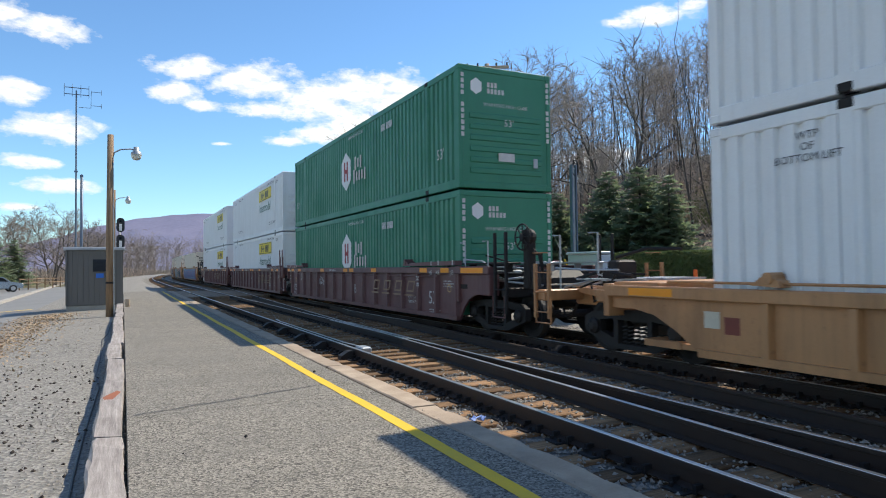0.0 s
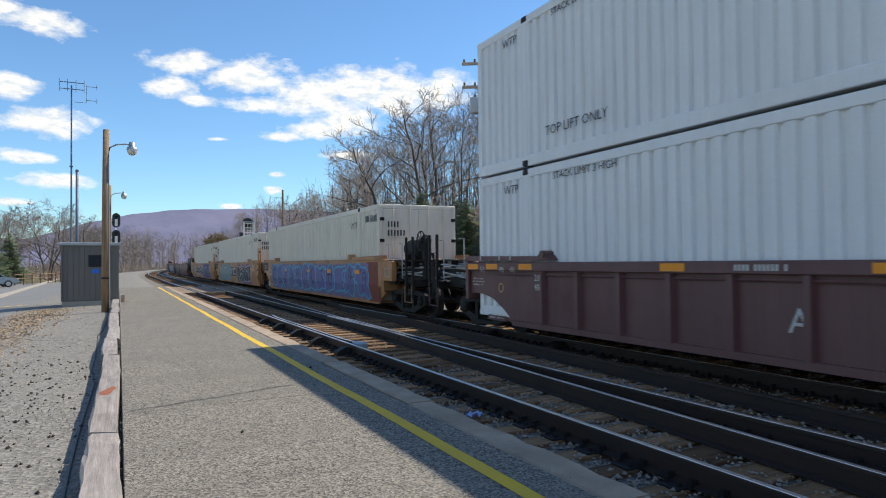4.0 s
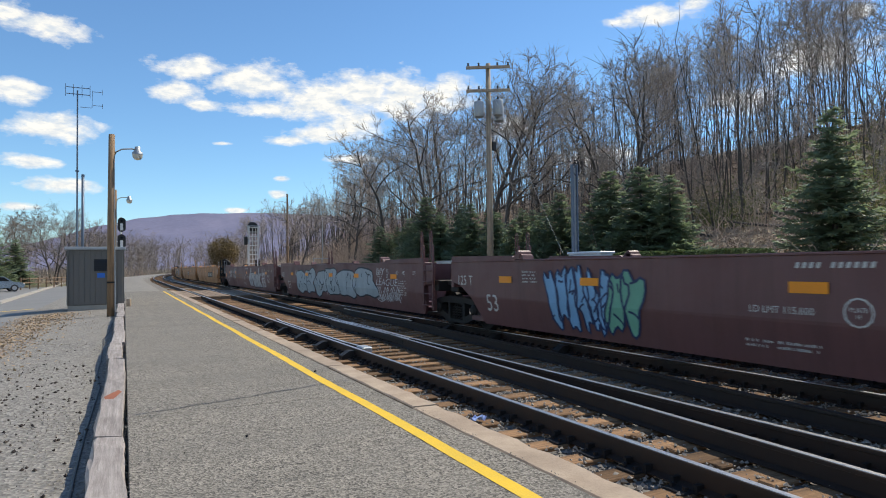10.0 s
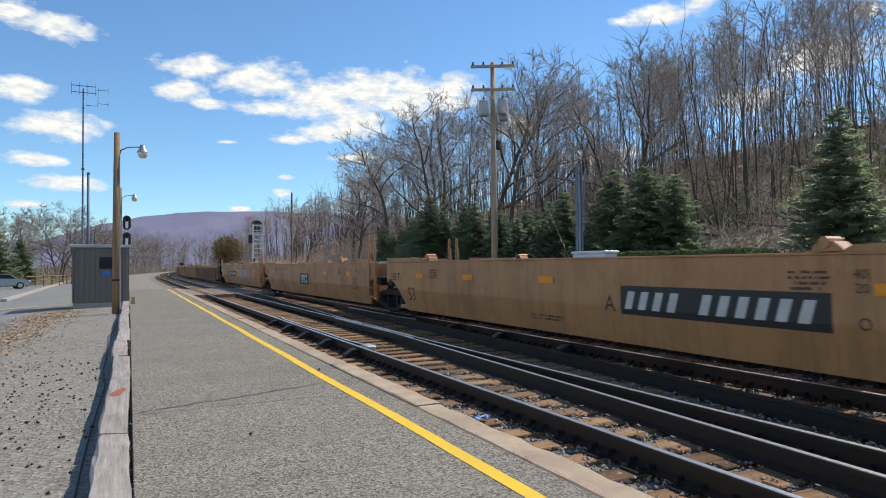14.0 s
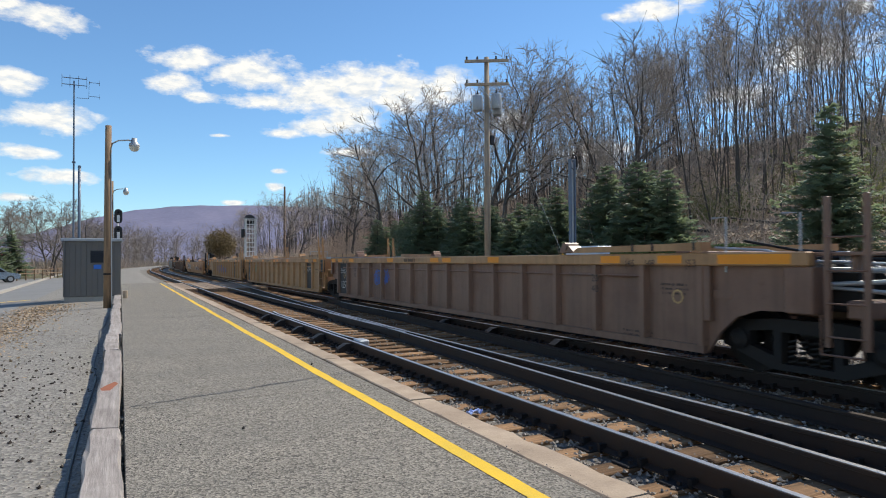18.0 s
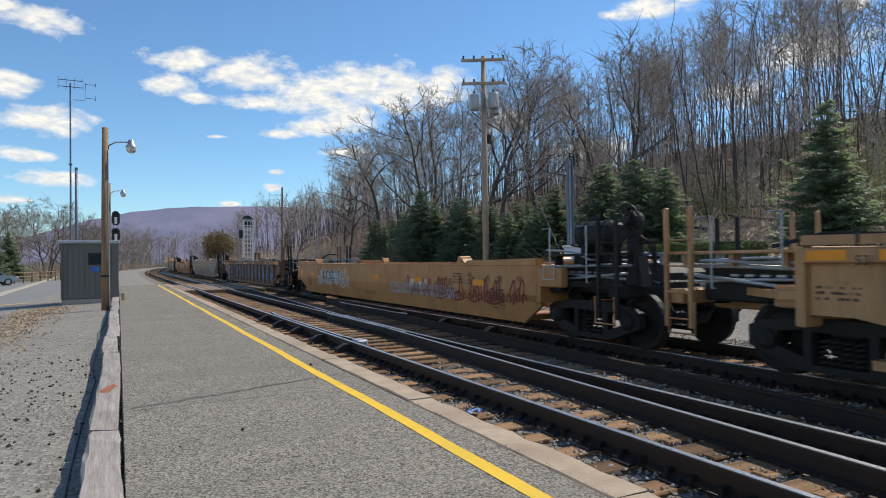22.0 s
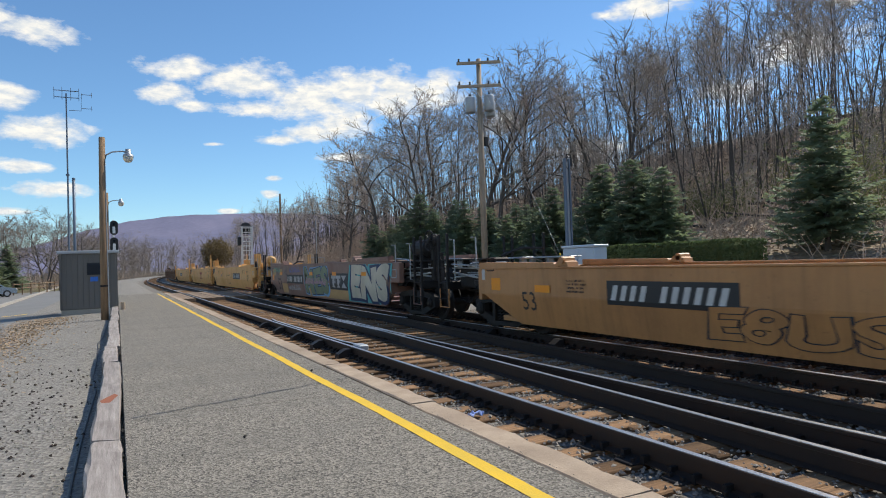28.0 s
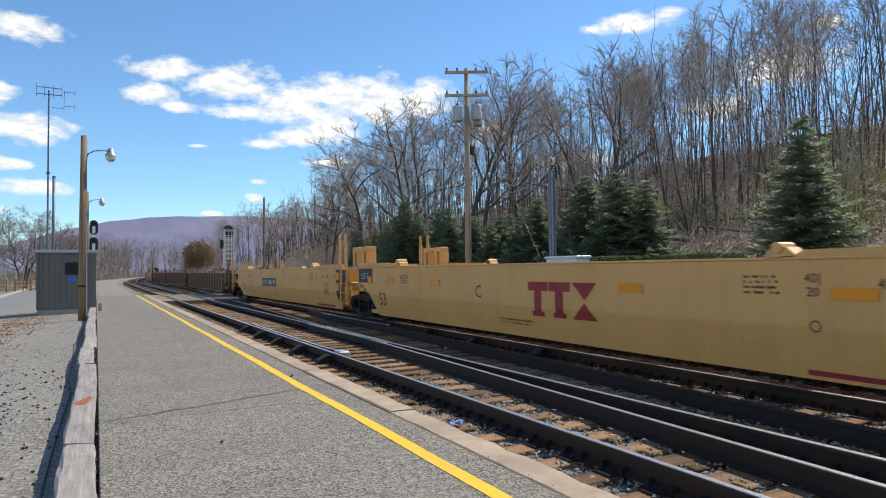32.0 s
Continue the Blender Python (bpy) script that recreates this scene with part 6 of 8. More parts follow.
    for k, (x, y, size) in enumerate(((-11, 88, 0.78), (-7.5, 92, 0.84), (-4.8, 95, 0.8), (-14.5, 96, 0.85), (-2.5, 110, 0.72), (-18, 100, 0.85), (-9, 104, 0.9), (-6, 86, 0.7), (-12.8, 102, 0.9), (-5.5, 114, 0.85), (-16, 92, 0.8), (-8.2, 98, 0.95), (-13.5, 110, 1.0), (-10, 116, 1.0), (-19.5, 108, 1.0))):
        m = pose(x, y, ground_z(x, y), 0, 0, 77 * k) @ Matrix.Scale(size, 4)
        tree_thing("park_tree", dull[k % 3], "leafless brown tree beyond the parking area", "tree", "trees beyond the car park", m)
    far = Shape()
    for k in range(330):
        az = rnd.uniform(-15, 17) if k % 5 < 1 else rnd.uniform(-3.5, 10)
        d = rnd.uniform(175, 330) if k % 5 < 1 else rnd.uniform(150, 420)
        x, y = d * math.sin(radians(az)), d * math.cos(radians(az))
        if -14 < x - line_at(y, TRAIN_X)[0] < 6:
            continue
        h = d * math.tan(radians(rnd.uniform(1.9, 3.2)))
        pts, radii = limb(far, (x, y, -0.5), (0, 0, 1), h * 0.9, 0.14, 0.04, 5, 4, rnd, 0.1, 0.1)
        big = h / 9.0
        for j in range(16):
            f = rnd.uniform(0.08, 1.0) * 5
            i = min(4, int(f))
            p = pts[i].lerp(pts[i + 1], f - i)
            lp, lr = limb(far, p, (rnd.uniform(-1, 1), rnd.uniform(-1, 1), rnd.uniform(0.3, 1.2)), rnd.uniform(1.5, 3.6) * big, 0.055, 0.022, 2, 3, rnd, 0.05, 0.25)
            for _ in range(6):
                q = lp[rnd.randint(0, 2)]
                limb(far, q, (rnd.uniform(-1, 1), rnd.uniform(-1, 1), rnd.uniform(-0.2, 1)), rnd.uniform(0.8, 1.7) * big, 0.04, 0.016, 1, 3, rnd)
    for _ in range(3200):
        az, d = rnd.uniform(-6, 10), rnd.uniform(150, 330)
        x, y = d * math.sin(radians(az)), d * math.cos(radians(az))
        if -9 < x - line_at(y, TRAIN_X)[0] < 5:
            continue
        limb(far, (x, y, -0.4), (rnd.uniform(-0.9, 0.9), rnd.uniform(-0.9, 0.9), 1), rnd.uniform(1.5, 4.5), 0.045, 0.02, 2, 3, rnd, 0.02, 0.3)
    tagged(new("far_woods", far.raw("far_woods", MAT["far_twig"])), "distant leafless brown woods", "woods", kind="stuff")
    brush = Shape()
    for _ in range(21000):
        u = 16.5 + 40 * rnd.random() ** 1.6
        y = rnd.uniform(3, 150) if rnd.random() < 0.5 else rnd.uniform(3, 60)
        x = u + (line_at(y, 0.0)[0] if y > BEND_Y else 0)
        if x / max(y, 1) > 2.05 or noise.noise(Vector((x * 0.2, y * 0.2, 9))) < -0.12 or (x < 17.5 and 7 < y < 18.5):
            continue
        p = Vector((x, y, ground_z(x, y) - 0.05))
        h = rnd.uniform(0.8, 3.2)
        if y < 27 and x < 40 and rnd.random() < 0.08:
            continue
        limb(brush, p, (rnd.uniform(-1.2, 1.2), rnd.uniform(-1.2, 1.2), 1), h * 0.85, 0.016, 0.007, 3, 3, rnd, -0.06, 0.4)
    for _ in range(3500):
        s_, u = rnd.uniform(90, 240), rnd.choice((rnd.uniform(12.5, 17), rnd.uniform(-12, -3)))
        x, y, a = line_at(s_, u)
        limb(brush, (x, y, -0.3), (rnd.uniform(-0.5, 0.5), rnd.uniform(-0.5, 0.5), 1), rnd.uniform(0.8, 2.8), 0.03, 0.012, 2, 3, rnd, -0.03, 0.25)
    tagged(new("underbrush", brush.raw("underbrush", MAT["brush"])), "dry brown leafless underbrush", "brush", kind="stuff")
    stems = Shape()
    for _ in range(1300):
        y = rnd.uniform(6, 150)
        u = 23 + 42 * rnd.random()
        x = u + (line_at(y, 0.0)[0] if y > BEND_Y else 0)
        if x / y > 2.05:
            continue
        h = rnd.uniform(4, 11)
        pts, radii = limb(stems, (x, y, ground_z(x, y) - 0.2), (rnd.uniform(-0.1, 0.1), rnd.uniform(-0.1, 0.1), 1), h, rnd.uniform(0.03, 0.085), 0.012, 4, 4, rnd, 0.05, 0.1)
        for _ in range(5):
            p = pts[rnd.randint(1, 4)]
            limb(stems, p, (rnd.uniform(-1, 1), rnd.uniform(-1, 1), rnd.uniform(0.2, 1.2)), rnd.uniform(0.8, 2.4), 0.018, 0.006, 2, 3, rnd, 0.05, 0.25)
    for _ in range(260):
        y = rnd.uniform(5, 70)
        x = rnd.uniform(20, 60)
        if x / y > 2.05 or (x < 23 and y < 18):
            continue
        a = rnd.uniform(0, 3.14)
        L = rnd.uniform(1.5, 5)
        p, q = (x, y, ground_z(x, y) + 0.08), (x + L * math.cos(a), y + L * math.sin(a), ground_z(x + L * math.cos(a), y + L * math.sin(a)) + rnd.uniform(0.05, 0.7))
        stems.tube([p, q], [rnd.uniform(0.05, 0.14), 0.03], 5)
    tagged(new("hillside_stems", stems.raw("hillside_stems", MAT["bark"])), "thin dark stems and fallen branches in the wood", "woods", kind="stuff")
    thicket = Shape()
    for _ in range(7500):
        y = rnd.uniform(25, 75)
        x = rnd.uniform(19.5, 29) + (line_at(y, 0.0)[0] if y > BEND_Y else 0)
        if x < 22.5 and y < 18.5:
            continue
        limb(thicket, (x, y, ground_z(x, y) - 0.05), (rnd.uniform(-1.3, 1.3), rnd.uniform(-1.3, 1.3), 1), rnd.uniform(1.2, 4.2) * (1.0 if noise.noise(Vector((x * 0.15, y * 0.15, 2))) > -0.1 else 0.5), 0.013, 0.005, 4, 3, rnd, -0.05, 0.42)
    tagged(new("thicket", thicket.raw("thicket", MAT["brush"])), "pinkish brown leafless thicket behind the spruces", "thicket", kind="stuff")
    leaves = Shape()
    for _ in range(30000):
        u = 16 + 44 * rnd.random() ** 1.4
        y = rnd.uniform(4, 60)
        if u / y > 2.05:
            continue
        z = ground_z(u, y)
        c = Vector((u, y, z + rnd.uniform(0.01, 0.05)))
        a = Vector((rnd.uniform(-1, 1), rnd.uniform(-1, 1), rnd.uniform(-0.5, 0.7))).normalized() * (0.05 + 0.0018 * u)
        b = Vector((rnd.uniform(-1, 1), rnd.uniform(-1, 1), rnd.uniform(-0.5, 0.7))).normalized() * (0.035 + 0.0014 * u)
        leaves.face(c - a, c + b, c + a, c - b)
    tagged(new("fallen_leaves", leaves.raw("fallen_leaves", surface("dead_leaves", (0.38, 0.285, 0.2), 0.85, second=(0.17, 0.105, 0.065), big=2, fine=8, amount=0.9, bump=0))), "fallen dry brown leaves on the slope", "leaves", kind="stuff")
    spruces = [spruce(3, 5.0), spruce(4, 5.0), spruce(8, 5.0)]
    for k, (x, y, top) in enumerate(((17, 44.5, 4.6), (18.3, 43, 4.4), (16.9, 42.4, 3.9), (17.6, 40.2, 4.9), (18.4, 37, 5.0), (17.0, 34.4, 4.6), (18.6, 31.2, 4.7), (18.9, 27.4, 4.4), (16.4, 25.4, 3.7), (16.6, 23.6, 3.6), (18.2, 21.4, 4.8), (18.6, 18.6, 5.0), (17.2, 38.6, 4.5), (16.6, 35.5, 5.8), (18, 33.5, 5.2), (17.2, 32, 4.6), (17, 30.6, 4.9), (17.8, 29.2, 4.4), (16.8, 27.8, 4.2), (17.6, 26.4, 4.3), (18, 25.0, 4.5), (18.5, 23.6, 4.2), (17, 22.6, 4.7), (17.4, 19.8, 5.3), (17, 17.7, 5.2), (17.3, 16.6, 4.7), (19.3, 12.0, 6.25), (18.8, 45.5, 4.6))):
        z = ground_z(x, y)
        slim_ = 0.92 if top > 6 else 1.0
        m = pose(x, y, z, 0, 0, 97 * k) @ Matrix.Scale((top - z) / 5.0, 4) @ Matrix.Diagonal((slim_, slim_, 1, 1))
        tree_thing("spruce", spruces[k % 3], "dark green bushy spruce tree behind the railway", "spruce", "spruces behind the tracks", m)
    for k, (x, y, top) in enumerate(((-13.2, 84, 6.8), (-16, 88, 7.4), (-11.2, 88, 5.2), (-18, 84, 7.5), (-14.5, 80, 5.0))):
        z = ground_z(x, y)
        tree_thing("spruce", spruces[k % 3], "dark green spruce beside the parking area", "spruce", "spruces by the car park", pose(x, y, z, 0, 0, 50 * k) @ Matrix.Scale((top - z) / 5.0, 4))
    shrubs = Shape()
    for cx, cy, r in ((24.5, 19.5, 1.2), (27, 18, 1.5), (30, 17, 1.7), (26, 14.5, 1.3), (33, 18, 1.6), (29, 13.6, 1.5), (24, 10.6, 1.4), (23, 12.4, 1.1), (35, 21, 1.6), (26.5, 23, 1.1)):
        gz = ground_z(cx, cy)
        for _ in range(1700):
            q = Vector((rnd.gauss(0, 0.6), rnd.gauss(0, 0.5), abs(rnd.gauss(0.2, 0.75)))) * r + Vector((cx, cy, gz))
            u = Vector((rnd.uniform(-1, 1), rnd.uniform(-1, 1), rnd.uniform(-1, 1))).normalized() * 0.05
            w = Vector((rnd.uniform(-1, 1), rnd.uniform(-1, 1), rnd.uniform(-1, 1))).normalized() * 0.04
            shrubs.face(q - u, q + w, q + u, q - w)
    tagged(new("budding_shrubs", shrubs.raw("budding_shrubs", MAT["bud"])), "yellow-green shrubs coming into leaf on the slope", "shrubs", kind="stuff")
    # a tree that has kept its withered leaves
    t = thing("withered_tree", "round tree with ochre withered leaves", "tree", "", pose(17.5, 132, 0))
    tr, cr = Shape(), Shape()
    limb(tr, (0, 0, -0.5), (0, 0, 1), 6.0, 0.2, 0.05, 5, 6, rnd, 0.1, 0.08)
    for _ in range(5200):
        a, b, f = rnd.uniform(0, 6.283), math.acos(rnd.uniform(-1, 1)), rnd.random() ** 0.4
        lump = 1 + 0.22 * noise.noise(Vector((math.cos(a) * 2, math.sin(a) * 2, b * 2)))
        q = Vector((3.0 * f * lump * math.sin(b) * math.cos(a), 3.0 * f * lump * math.sin(b) * math.sin(a), 4.3 + 3.4 * f * lump * math.cos(b)))
        u, w = Vector((rnd.uniform(-1, 1), rnd.uniform(-1, 1), rnd.uniform(-1, 1))) * 0.2, Vector((rnd.uniform(-1, 1), rnd.uniform(-1, 1), rnd.uniform(-1, 1))) * 0.2
        cr.face(q - u, q + w, q + u)
    part("trunk", tr, MAT["bark"], t)
    part("crown", cr.raw("crown", MAT["ochre_leaf"]), None, t)
    strip = Shape()
    for _ in range(5200):
        y = rnd.uniform(7, 29)
        x = rnd.gauss(-2.6 - 0.03 * (20 - y), 0.5)
        if x > -0.5:
            continue
        q = Vector((x, y, ground_z(x, y) + rnd.uniform(0.004, 0.03)))
        u, w = Vector((rnd.uniform(-1, 1), rnd.uniform(-1, 1), rnd.uniform(-0.4, 0.4))).normalized() * 0.035, Vector((rnd.uniform(-1, 1), rnd.uniform(-1, 1), rnd.uniform(-0.4, 0.4))).normalized() * 0.025
        strip.face(q - u, q + w, q + u, q - w)
    tagged(new("leaf_strip", strip.raw("leaf_strip", surface("pale_dead_leaves", (0.42, 0.31, 0.2), 0.9, second=(0.25, 0.16, 0.09), big=3, fine=12, amount=0.9, bump=0))), "strip of dry pale brown leaves on gravel", "leaves", kind="stuff")
    # one clipped hedge
    h = Shape()
    h.box(14.05, 15.2, 11.1, 16.1, ground_z(14.5, 12), 1.79, 0.12)
    for _ in range(16000):
        side = rnd.random()
        if side < 0.45:
            p = Vector((14.02 + rnd.uniform(-0.03, 0.05), rnd.uniform(11.1, 16.1), rnd.uniform(0.2, 1.83)))
        elif side < 0.8:
            p = Vector((rnd.uniform(14.0, 15.2), rnd.uniform(11.1, 16.1), 1.81 + 0.05 * noise.noise(Vector((0, rnd.random(), 0)))))
        else:
            p = Vector((rnd.uniform(14.0, 15.2), rnd.choice((11.06, 16.14)), rnd.uniform(0.2, 1.83)))
        p.z += 0.06 * noise.noise(Vector((p.x * 2, p.y * 2, 0))) + 0.1 * noise.noise(Vector((0, p.y * 0.6, 4)))
        a = Vector((rnd.uniform(-1, 1), rnd.uniform(-1, 1), rnd.uniform(-1, 1))).normalized() * 0.045
        b = Vector((rnd.uniform(-1, 1), rnd.uniform(-1, 1), rnd.uniform(-1, 1))).normalized() * 0.03
        h.face(p - a, p + b, p + a, p - b)
    tagged(new("hedge", h.raw("hedge", MAT["hedge"])), "long low clipped dark green hedge", "hedge")


build_forest()

# ---- hut, poles, signals and other railway things ----


def build_hut():
    hut = thing("equipment_hut", "small grey sided equipment hut with a flat roof", "hut")
    x0, x1, y0, y1 = -2.08, 0.0, 30.1, 32.4
    part("base", Shape().box(x0 + 0.02, x1 - 0.02, y0 + 0.02, y1, -0.5, 0.02, 0.01), MAT["concrete"], hut, "pale concrete plinth")
    part("wall", Shape().box(x0, x1, y0, y1, 0.02, 2.3), MAT["hut"], hut)
    x = x0 + 0.03
    strip = Shape().box(0, 0.19, -0.018, 0.0, 0.04, 2.29, 0.006).mesh("siding_board", MAT["hut"])
    while x + 0.19 < x1:
        part("siding_board", strip, None, hut, m=pose(x, y0, 0))
        x += 0.2
    part("roof", Shape().box(x0 - 0.1, x1 + 0.06, y0 - 0.1, y1 + 0.1, 2.3, 2.43, 0.02), MAT["galvanised"], hut, "flat roof with a pale metal edge")
    vent = part("louvre_vent", Shape().box(-1.12, -0.5, y0 - 0.035, y0 - 0.02, 1.42, 1.92), MAT["black"], hut, "black louvred vent")
    for k in range(5):
        part("louvre", Shape().prism([(y0 - 0.075, 1.45 + k * 0.09), (y0 - 0.036, 1.52 + k * 0.09), (y0 - 0.036, 1.46 + k * 0.09)], -1.1, -0.52, "x"), MAT["black"], vent)
    part("notice", Shape().box(-1.0, -0.72, y0 - 0.03, y0 - 0.02, 1.15, 1.34), MAT["blue_sign"], hut, "small blue notice")
    part("downpipe", Shape().tube([(x0 + 0.02, y0 - 0.06, 2.3), (x0 + 0.02, y0 - 0.06, 0.05)], 0.03, 8), MAT["hut"], hut)
    gas = thing("pipe_stub", "short rusty pipe beside the hut", "pipe")
    part("pipe", Shape().tube([(0.16, 27.6, -0.3), (0.16, 27.6, 0.34)], 0.085, 12), MAT["kerb"], gas)


def lamp_post(x, y, top, base_z):
    p = thing("lamp_post", "weathered wooden lamp post with a curved arm lamp", "lamp post", "lamp posts along the platform", pose(x, y, 0))
    part("pole", Shape().tube([(0, 0, base_z), (0, 0, (top + base_z) / 2), (0.02, 0, top)], [0.125, 0.115, 0.1], 12), MAT["pole_wood"], p, smooth=True)
    part("arm", Shape().tube([(0.08, 0, top - 0.95), (0.14, 0, top - 0.62), (0.34, 0, top - 0.5), (0.66, 0, top - 0.46), (0.8, 0, top - 0.5)], 0.026, 8), MAT["galvanised"], p, "curved metal arm", smooth=True)
    head = part("lamp_head", Shape().lathe([(0.0, top - 0.36), (0.09, top - 0.38), (0.1, top - 0.52), (0.17, top - 0.58), (0.18, top - 0.66)], (0.84, 0, 0), 14), MAT["galvanised"], p, "grey metal lamp head", smooth=True)
    part("lamp_bowl", Shape().lathe([(0.17, top - 0.66), (0.16, top - 0.76), (0.1, top - 0.84), (0.0, top - 0.86)], (0.84, 0, 0), 14), MAT["lamp_glass"], head, "frosted bowl", smooth=True)
    part("conduit", Shape().tube([(0.1, -0.05, top - 1.0), (0.13, -0.05, 0.9), (0.14, -0.05, base_z)], 0.022, 6), MAT["galvanised"], p)
    part("band", Shape().lathe([(0.127, 1.0), (0.135, 1.0), (0.135, 1.06), (0.127, 1.06)], sides=12), MAT["black_iron"], p)
    return p


def build_mast():
    m = thing("antenna_mast", "thin tall blue-grey antenna mast beside the hut", "antenna", "", pose(-1.9, 33.0, 0))
    part("mast_tube", Shape().tube([(0, 0, -0.3), (0, 0, 9.6)], [0.045, 0.03], 8), MAT["blue_steel"], m)
    part("crossbar", Shape().tube([(-0.45, 0, 9.72), (0.5, 0, 9.72)], 0.018, 6), MAT["blue_steel"], m)
    part("crossbar", Shape().tube([(-0.45, 0, 9.42), (0.5, 0, 9.42)], 0.018, 6), MAT["blue_steel"], m)
    for x in (-0.47, -0.16, 0.18, 0.5):
        part("element", Shape().tube([(x, 0, 9.3), (x, 0, 9.86)], 0.012, 6), MAT["blue_steel"], m)
    part("side_boom", Shape().tube([(0.1, 0, 8.85), (0.58, 0, 8.85), (0.6, 0, 9.65)], 0.014, 6), MAT["blue_steel"], m)
    for z in (8.97, 9.6):
        part("side_element", Shape().tube([(0.6, 0, z), (1.02, 0, z)], 0.012, 6), MAT["blue_steel"], m)
        part("element", Shape().tube([(1.0, 0, z - 0.12), (1.0, 0, z + 0.12)], 0.01, 6), MAT["blue_steel"], m)
    for z in (2.5, 4.0, 5.9):
        part("clamp", Shape().box(-0.07, 0.07, -0.07, 0.07, z, z + 0.06), MAT["blue_steel"], m)
    s = thing("steel_tube_post", "plain blue-grey steel tube post beside the mast", "post", "", pose(-1.68, 33.1, 0))
    part("tube", Shape().tube([(0, 0, -0.3), (0, 0, 5.75)], 0.06, 12), MAT["blue_steel"], s, smooth=True)
    part("cap", Shape().lathe([(0.068, 5.7), (0.068, 5.8), (0, 5.83)], sides=12), MAT["blue_steel"], s)


def signal_head(parent, x, y, z):
    back = part("signal_target", Shape().prism([(x + 0.32 * math.cos(k * 0.2618), z + (0.3 if math.sin(k * 0.2618) > 0 else -0.3) + 0.32 * math.sin(k * 0.2618)) for k in range(24)], y - 0.04, y, "y"), MAT["black"], parent, "black rounded signal backing")
    for dz in (0.32, 0.0, -0.32):
        part("hood", Shape().lathe([(0.11, 0), (0.12, -0.22), (0.1, -0.22)], (x, y - 0.04, z + dz), 10, "y"), MAT["black"], back)
        part("lens", Shape().lathe([(0, -0.02), (0.1, -0.01)], (x, y - 0.04, z + dz), 10, "y"), MAT["glass"], back)


def build_signals():
    s = thing("mast_signal", "slim white signal mast with two black heads", "signal", "railway signals", pose(-0.25, 62, 0))
    part("mast", Shape().tube([(0, 0, -0.3), (0, 0, 6.0)], 0.07, 10), MAT["white"], s)
    for z in (5.35, 3.9):
        signal_head(s, 0.05, -0.2, z)
        part("number_plate", Shape().box(-0.06, 0.16, -0.5, -0.46, z - 0.5, z + 0.08, 0.01), MAT["white"], s, "white plate under the hood")
        part("bracket", Shape().box(-0.4, 0.1, -0.15, 0.05, z - 0.05, z + 0.05), MAT["white"], s)
    part("foot_platform", Shape().box(-0.5, 0.5, -0.1, 0.5, 3.2, 3.26), MAT["galvanised"], s)
    t = thing("lattice_signal", "white lattice ladder signal tower with black heads", "signal", "railway signals", pose(10.75, 61, 0))
    for x in (-0.44, 0.44):
        for y in (-0.3, 0.3):
            part("leg", Shape().box(x - 0.045, x + 0.045, y - 0.045, y + 0.045, -0.3, 5.35), MAT["white"], t)
    for k in range(13):
        z = 0.2 + k * 0.42
        for y in (-0.3, 0.3):
            part("rung", Shape().tube([(-0.44, y, z), (0.44, y, z)], 0.03, 6), MAT["white"], t)
        part("side_rung", Shape().tube([(-0.44, -0.3, z), (-0.44, 0.3, z)], 0.03, 6), MAT["white"], t)
    for x in (-0.14, 0.14):
        part("ladder_rail", Shape().box(x - 0.022, x + 0.022, -0.42, -0.38, -0.3, 5.2), MAT["white"], t)
    part("deck", Shape().box(-0.55, 0.55, -0.3, 0.5, 5.35, 5.41), MAT["galvanised"], t)
    half_round = [(0.5 * math.cos(k * 0.2618), 5.28 + 0.5 * math.sin(k * 0.2618)) for k in range(13)] + [(-0.5, 4.7), (0.5, 4.7)]
    part("signal_target", Shape().prism(half_round, 0.42, 0.48, "y"), MAT["black"], t, "black round-topped signal backing")
    part("side_head", Shape().box(-0.85, -0.55, -0.35, 0.1, 3.6, 4.4, 0.06), MAT["black"], t, "black side signal head")


